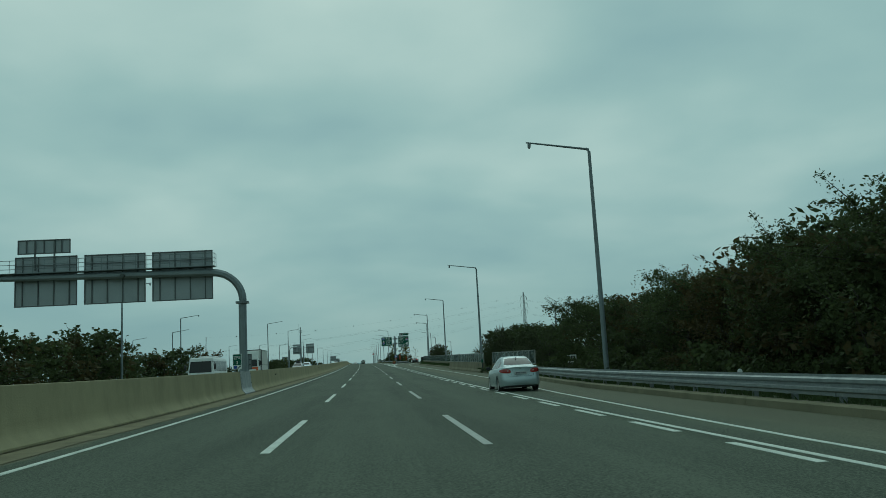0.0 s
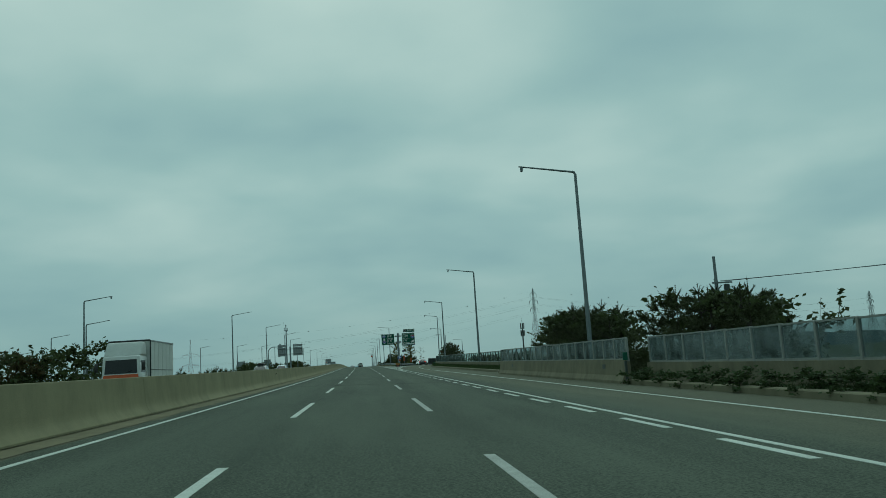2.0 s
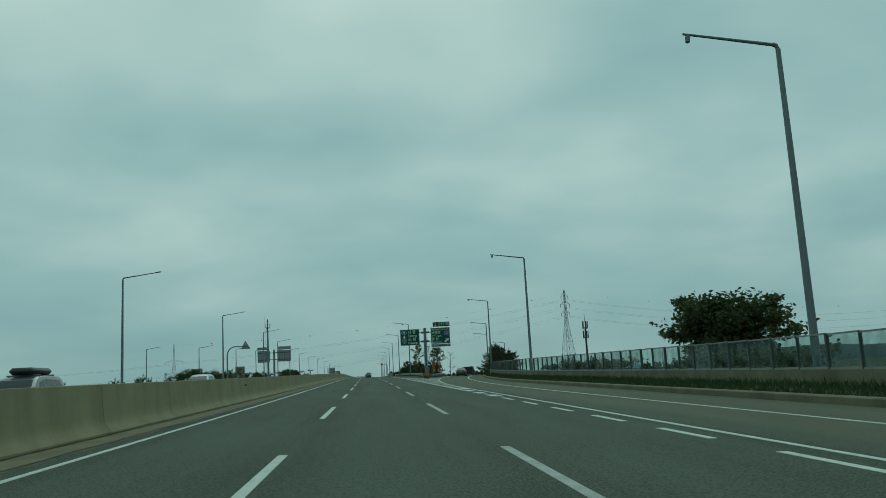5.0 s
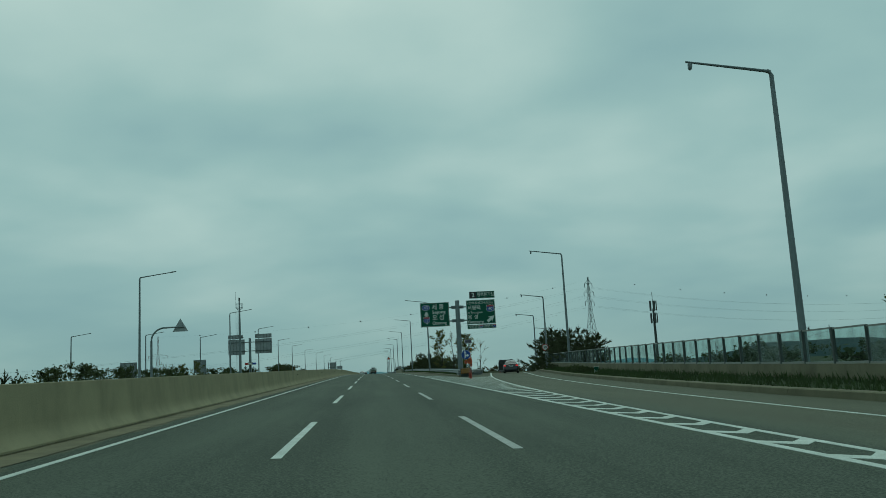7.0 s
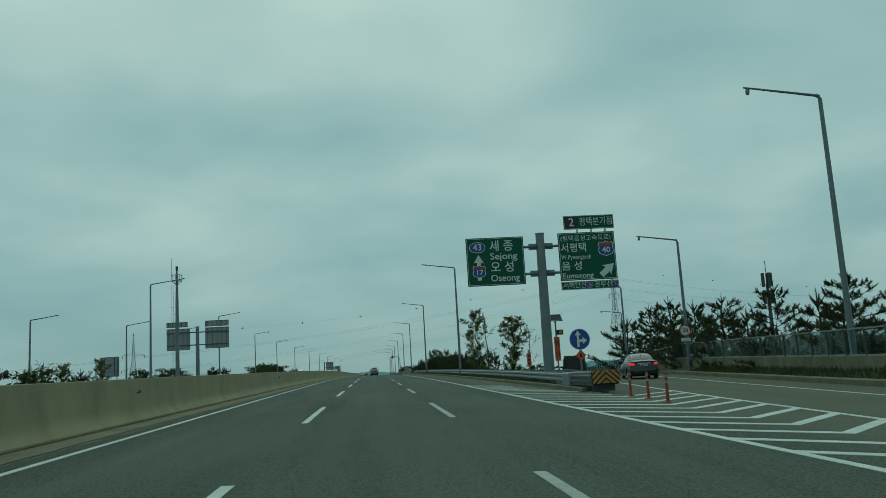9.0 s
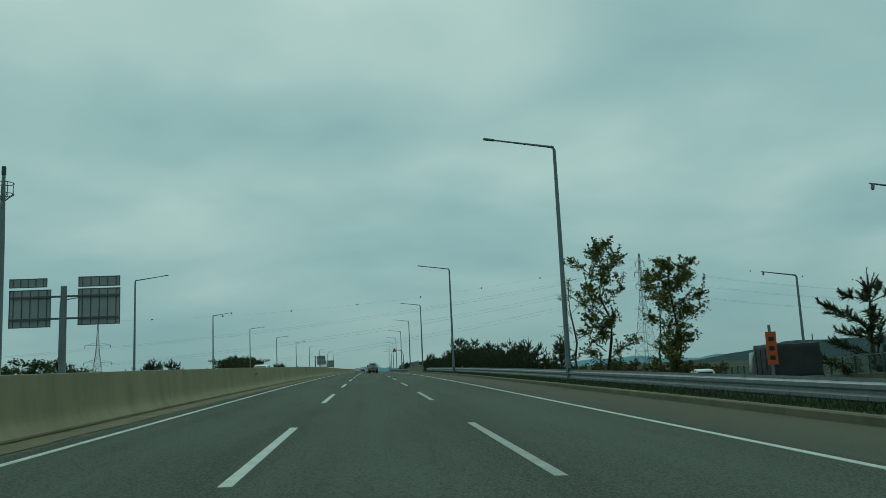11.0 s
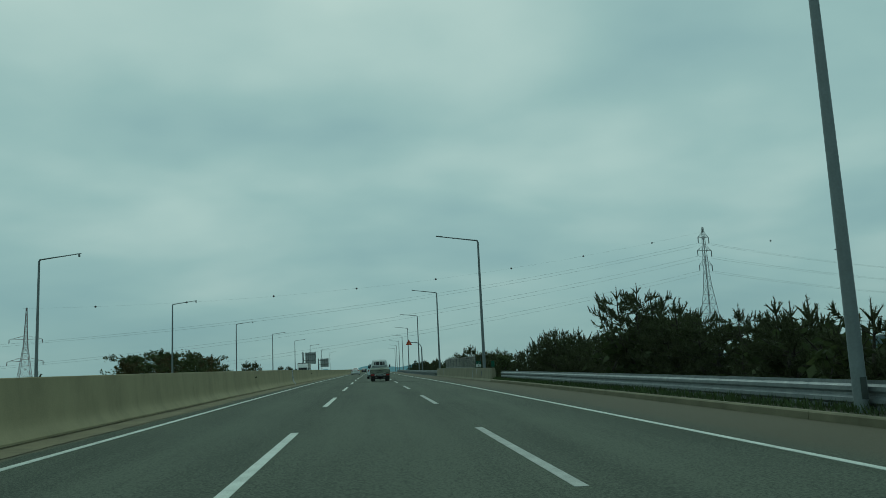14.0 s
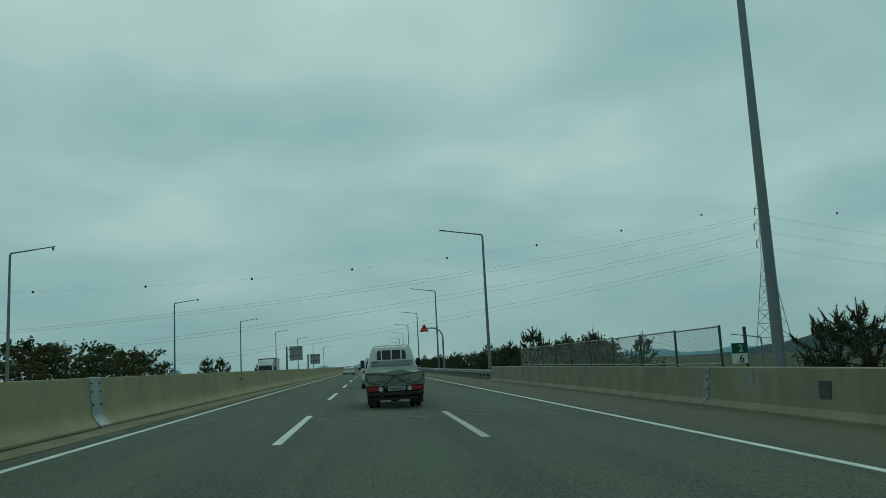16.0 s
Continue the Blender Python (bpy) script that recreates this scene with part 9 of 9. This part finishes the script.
    # elastic cords in a V over the tailgate; the one along the hem is its shadow line, modelled in black
    for pts in (((-0.30, -0.14, 0.68), (-0.16, -0.145, 0.80), (-0.02, -0.13, 0.94)), ((0.36, -0.14, 0.68), (0.18, -0.145, 0.80), (0.0, -0.13, 0.94)),
                ((-0.86, -0.12, 0.98), (-0.80, -0.135, 0.80), (-0.62, -0.14, 0.72), (-0.30, -0.14, 0.68)), ((0.86, -0.12, 1.0), (0.80, -0.135, 0.82), (0.64, -0.14, 0.72), (0.36, -0.14, 0.68)),
                ((-0.86, -0.10, 1.02), (-0.5, -0.13, 1.01), (0.0, -0.13, 0.95), (0.5, -0.13, 1.0), (0.86, -0.10, 1.03))):
        part("cord_and_hem_shadow", tube(bmesh.new(), smooth_line3(pts), 0.014, 6), BLACK_PLASTIC, t, "black elastic cord and hem shadow line")
    # tail
    part("rear_bumper", soften(mesh_of(box(-0.84, 0.84, -0.06, 0.06, 0.36, 0.47, 0.03), "rear_bumper"), 40), RUBBER, t, "black steel rear bumper")
    bm = box(-0.62, 0.62, -0.03, 0.03, 0.24, 0.31, 0.012)
    for x in (-0.45, 0.45):
        cuboid(bm, x - 0.03, x + 0.03, -0.01, 0.05, 0.28, 0.40, 0.008)
    part("underrun_bar", bm, RUBBER, t, "black low bar below the bumper")
    bm = bmesh.new()
    lathe(bm, [(0.002, -0.16), (0.10, -0.13), (0.15, 0.0), (0.10, 0.13), (0.002, 0.16)], 16, Matrix.Translation((0.02, 0.85, 0.29)))
    part("differential", soften(mesh_of(bm, "differential")), RUBBER, t)
    bm = bmesh.new()
    tube(bm, [(-0.60, 2.86, 1.78), (-0.58, 2.86, 1.87), (-0.50, 2.86, 1.905), (0.50, 2.86, 1.905), (0.58, 2.86, 1.87), (0.60, 2.86, 1.78)], 0.018, 8)
    tube(bm, [(-0.56, 2.86, 1.885), (-0.56, 3.7, 1.90)], 0.014, 6)
    tube(bm, [(0.56, 2.86, 1.885), (0.56, 3.7, 1.90)], 0.014, 6)
    for x in (-0.2, 0.2):
        tube(bm, [(x, 2.86, 1.84), (x, 2.86, 1.905)], 0.012, 6)
    part("roof_rack", bm, PAINT_WHITE, t, "white tubular rack on the cab roof")
    for sg in (-1, 1):
        hold = part("lamp_housing", box(min(sg * 0.33, sg * 0.84), max(sg * 0.33, sg * 0.84), -0.05, 0.08, 0.475, 0.66, 0.02), LAMP_DEEP, t, "dark red lamp cluster")
        part("tail_lamp", box(min(sg * 0.50, sg * 0.78), max(sg * 0.50, sg * 0.78), -0.075, -0.045, 0.50, 0.635, 0.012), LAMP_RED, hold, "red tail lamp")
        bm = bmesh.new()
        disc(bm, 0.068, 0.05, Matrix.Translation((sg * 0.42, -0.06, 0.567)) @ Matrix.Rotation(radians(90), 4, "X"), 20)
        part("reversing_lamp", bm, LAMP_CLEAR, hold, "round clear reversing lamp")
        part("mud_flap", box(min(sg * 0.45, sg * 0.82), max(sg * 0.45, sg * 0.82), 0.20, 0.215, 0.13, 0.45), RUBBER, t)
    plate(t, -0.055, 0.56, 0.03, 0, 0.50, 0.11)
    for sg in (-1, 1):
        for x in (0.70, 0.53):
            wheel(t, sg * x, 0.85, 0.27, 0.15, 0, STEEL, sg)
        wheel(t, sg * 0.72, 3.95, 0.30, 0.18, 0, STEEL, sg)
    part("axle", tube(bmesh.new(), [(-0.6, 0.85, 0.27), (0.6, 0.85, 0.27)], 0.06, 10), BLACK_PLASTIC, t)
    return t


def smooth_line3(pts):
    out = []
    n = len(pts)
    for i in range(n - 1):
        for j in range(4):
            f = j / 4
            out.append(Vector(pts[i]).lerp(Vector(pts[i + 1]), f) + Vector((0, -0.004 * math.sin(math.pi * f), 0)))
    return out + [Vector(pts[-1])]


cargo_truck()


def box_truck(m, label, length, height, cab_high, accent, width=2.3, box_mat=BOX_WHITE, deflector=True):
    """Cab-over truck with a closed body; it faces +y with its front at y = length."""
    t = thing("box_truck", label, "truck", m, "cars on the road")
    w = width / 2
    y1 = length
    cab = tapered_box(bmesh.new(), y1 - 1.75, y1, 0.55, cab_high, w * 0.93, w * 0.86, 0.22, 0.0, 0.10, 3)
    tr = tree_of(cab)
    part("cab", soften(mesh_of(cab, "cab"), 45), PAINT_WHITE, t)
    part("windscreen", patch(tr, "f", [(-w * 0.76, cab_high - 0.98), (w * 0.76, cab_high - 0.98), (w * 0.72, cab_high - 0.22), (-w * 0.72, cab_high - 0.22)], 0.006), CAR_GLASS, t)
    for mode in ("x+", "x-"):
        part("side_window", patch(tr, mode, [(y1 - 1.25, cab_high - 0.95), (y1 - 0.28, cab_high - 0.95), (y1 - 0.45, cab_high - 0.28), (y1 - 1.25, cab_high - 0.28)], 0.006), CAR_GLASS, t)
        part("door_seam", seam(tr, mode, [(y1 - 1.35, cab_high - 0.2), (y1 - 1.35, 0.8), (y1 - 0.6, 0.7)], 0.014), SEAM, t)
    part("front_band", patch(tr, "f", [(-w * 0.84, cab_high - 1.26), (w * 0.84, cab_high - 1.26), (w * 0.80, cab_high - 1.03), (-w * 0.80, cab_high - 1.03)], 0.006), accent, t, "coloured band below the windscreen")
    for sg in (-1, 1):
        part("cab_corner", patch(tr, "f", [(sg * w * 0.62, cab_high - 1.62), (sg * w * 0.85, cab_high - 1.62), (sg * w * 0.84, cab_high - 1.24), (sg * w * 0.66, cab_high - 1.24)], 0.010), accent, t)
        part("headlamp", patch(tr, "f", [(sg * w * 0.5, 0.72), (sg * w * 0.8, 0.72), (sg * w * 0.8, 0.86), (sg * w * 0.5, 0.86)], 0.01, 0.01), LAMP_CLEAR, t)
        bm = bmesh.new()
        tube(bm, [(sg * w * 0.88, y1 - 0.2, cab_high - 0.35), (sg * (w + 0.12), y1 + 0.05, cab_high - 0.4)], 0.018, 6)
        cuboid(bm, min(sg * (w + 0.02), sg * (w + 0.2)), max(sg * (w + 0.02), sg * (w + 0.2)), y1, y1 + 0.09, cab_high - 0.85, cab_high - 0.38, 0.03)
        part("door_mirror", soften(mesh_of(bm, "door_mirror"), 50), BLACK_PLASTIC, t)
    part("grille", patch(tr, "f", [(-w * 0.5, 0.66), (w * 0.5, 0.66), (w * 0.5, 0.80), (-w * 0.5, 0.80)], 0.008), BLACK_PLASTIC, t)
    for sg in (-1, 1):
        part("wiper", tube(bmesh.new(), [(sg * 0.1, y1 + 0.0, cab_high - 0.98), (sg * 0.55, y1 - 0.02, cab_high - 0.80)], 0.012, 5), BLACK_PLASTIC, t)
    part("front_bumper", soften(mesh_of(box(-w * 0.93, w * 0.93, y1 - 0.2, y1 + 0.04, 0.35, 0.62, 0.04), "front_bumper"), 45), PAINT_WHITE, t)
    if deflector:
        d = tapered_box(bmesh.new(), y1 - 1.6, y1 - 0.35, cab_high - 0.02, height - 0.10, w * 0.88, w * 0.84, 0.55, 0.0, 0.12, 3)
        part("wind_deflector", soften(mesh_of(d, "wind_deflector"), 45), BOX_WHITE, t, "white wind deflector over the cab")
    by1 = y1 - 1.85
    part("cargo_box", box(-w, w, 0.1, by1, 0.95, height, 0.02), box_mat, t, "white ribbed cargo box")
    for x in (-w, w):
        for z in (0.97, height - 0.03):
            part("edge_rail", box(x - 0.025, x + 0.025, 0.08, by1 + 0.02, z - 0.05, z + 0.05, 0.01), STEEL, t)
        part("corner_post", box(x - 0.03, x + 0.03, by1 - 0.05, by1 + 0.035, 0.95, height + 0.02, 0.01), BLACK_PLASTIC, t, "dark corner post")
        for k in range(1, 6):
            y = 0.1 + (by1 - 0.1) * k / 6
            part("box_rib", box(x - 0.012, x + 0.012, y - 0.015, y + 0.015, 1.02, height - 0.08), box_mat, t)
        part("marker_strip", box(x - 0.014, x + 0.014, 0.3, by1 - 0.2, 1.62, 1.66), BLACK_PLASTIC, t)
    part("front_rail", box(-w, w, by1 + 0.0, by1 + 0.05, height - 0.04, height + 0.05, 0.01), BLACK_PLASTIC, t)
    part("chassis", box(-0.42, 0.42, 0.2, y1 - 0.5, 0.55, 0.9, 0.02), BLACK_PLASTIC, t)
    for sg in (-1, 1):
        for y in (1.7, y1 - 0.95):
            wheel(t, sg * (w - 0.17), y, 0.42, 0.26, 0, STEEL, sg)
    return t


box_truck(at(100.0, -13.25, turn=180), "white box truck with an orange and white cab", 7.5, 3.32, 2.45, SIGN_ORANGE)
box_truck(at(476.0, -11.6, turn=180), "small white and blue box truck on the opposite carriageway", 5.6, 2.6, 2.05, SIGN_BLUE, 1.9)


def tarp_truck():
    """Truck on the ramp whose high load is wrapped in dark tarpaulin."""
    s = 297.0
    t = thing("tarp_truck", "dark truck with a tall load under black tarpaulin", "truck", at(s, ramp_mid(s) + 0.3, fall(15) + dip(s), -13.0), "cars on the road")
    bm = bmesh.new()
    bmesh.ops.create_cube(bm, size=1.0, matrix=Matrix.Translation((0, 2.6, 1.75)) @ Matrix.Diagonal((2.3, 5.0, 1.75, 1)))
    bmesh.ops.subdivide_edges(bm, edges=bm.edges, cuts=7, use_grid_fill=True)
    for v in bm.verts:
        n = noise.noise_vector(v.co * 1.3)
        v.co += n * 0.10
        if v.co.z > 2.2:
            v.co.x *= 0.93
    part("tarpaulin", mesh_of(bm, "tarpaulin", smooth=True), TARP_DARK, t, "sagging black tarpaulin")
    part("bed", box(-1.12, 1.12, 0.05, 5.2, 0.75, 0.98, 0.02), PAINT_GREY, t)
    cab = tapered_box(bmesh.new(), 5.35, 7.0, 0.55, 2.3, 1.05, 0.98, 0.3, 0.0, 0.1, 3)
    tr = tree_of(cab)
    part("cab", soften(mesh_of(cab, "cab"), 45), PAINT_GREY, t)
    part("windscreen", patch(tr, "f", [(-0.8, 1.4), (0.8, 1.4), (0.78, 2.1), (-0.78, 2.1)], 0.006), CAR_GLASS, t)
    part("chassis", box(-0.42, 0.42, 0.1, 6.6, 0.5, 0.78, 0.02), BLACK_PLASTIC, t)
    part("rear_bumper", box(-1.1, 1.1, -0.02, 0.08, 0.45, 0.6, 0.02), BLACK_PLASTIC, t)
    for sg in (-1, 1):
        part("tail_lamp", box(min(sg * 0.75, sg * 1.05), max(sg * 0.75, sg * 1.05), -0.03, 0.03, 0.62, 0.74, 0.01), LAMP_RED, t, "red tail lamp")
        for y in (1.3, 6.1):
            wheel(t, sg * 0.92, y, 0.40, 0.25, 0, STEEL, sg)
        for y in (0.8, 1.9, 3.0, 4.1):
            part("strap", box(min(sg * 1.17, sg * 1.20), max(sg * 1.17, sg * 1.20), y - 0.02, y + 0.02, 0.95, 2.4), RUBBER, t)


tarp_truck()


def midi_bus():
    t = thing("midi_bus", "white midi bus with a dark windscreen and blue stripe", "bus", at(73.0, -13.3, turn=180), "cars on the road")
    L, w, H = 7.0, 1.03, 2.40
    bm = tapered_box(bmesh.new(), 0, L, 0.35, H, w, w * 0.88, 0.55, 0.15, 0.16, 4)
    tr = tree_of(bm)
    part("body", soften(mesh_of(bm, "body"), 45), PAINT_WHITE, t)
    part("windscreen", patch(tr, "f", [(-0.86, 1.22), (0.86, 1.22), (0.80, 2.10), (-0.80, 2.10)], 0.006), CAR_GLASS, t, "large dark windscreen")
    for mode in ("x+", "x-"):
        for y0, y1 in ((0.5, 1.7), (1.76, 2.96), (3.02, 4.22), (4.28, 5.4), (5.5, 6.3)):
            part("side_window", patch(tr, mode, [(y0, 1.30), (y1, 1.30), (y1, 2.12), (y0, 2.12)], 0.005, fine=16), CAR_GLASS, t)
        part("stripe", patch(tr, mode, [(0.4, 0.95), (6.4, 0.95), (6.4, 1.08), (0.4, 1.08)], 0.004), SIGN_BLUE, t, "blue stripe")
    part("rear_window", patch(tr, "r", [(-0.75, 1.4), (0.75, 1.4), (0.72, 2.1), (-0.72, 2.1)], 0.005), CAR_GLASS, t)
    for sg in (-1, 1):
        part("headlamp", patch(tr, "f", [(sg * 0.6, 0.66), (sg * 0.9, 0.68), (sg * 0.9, 0.86), (sg * 0.6, 0.84)], 0.008, 0.012), LAMP_CLEAR, t)
        bm = bmesh.new()
        tube(bm, [(sg * 0.86, L - 0.5, 2.1), (sg * 1.12, L - 0.1, 2.0), (sg * 1.15, L - 0.1, 1.75)], 0.018, 6)
        cuboid(bm, min(sg * 1.05, sg * 1.24), max(sg * 1.05, sg * 1.24), L - 0.16, L - 0.06, 1.45, 1.85, 0.03)
        part("door_mirror", soften(mesh_of(bm, "door_mirror"), 50), BLACK_PLASTIC, t)
        for y in (1.6, 5.7):
            wheel(t, sg * 0.92, y, 0.40, 0.24, 0, STEEL, sg)
    part("front_bumper", soften(mesh_of(box(-1.02, 1.02, L - 0.22, L + 0.05, 0.3, 0.58, 0.05), "front_bumper"), 45), PAINT_WHITE, t)
    part("grille", patch(tr, "f", [(-0.45, 0.72), (0.45, 0.72), (0.45, 0.88), (-0.45, 0.88)], 0.006), BLACK_PLASTIC, t)
    part("roof_unit", soften(mesh_of(box(-0.6, 0.6, 2.0, 4.2, H - 0.02, H + 0.16, 0.06), "roof_unit"), 45), PAINT_WHITE, t, "white roof cooling unit")


midi_bus()
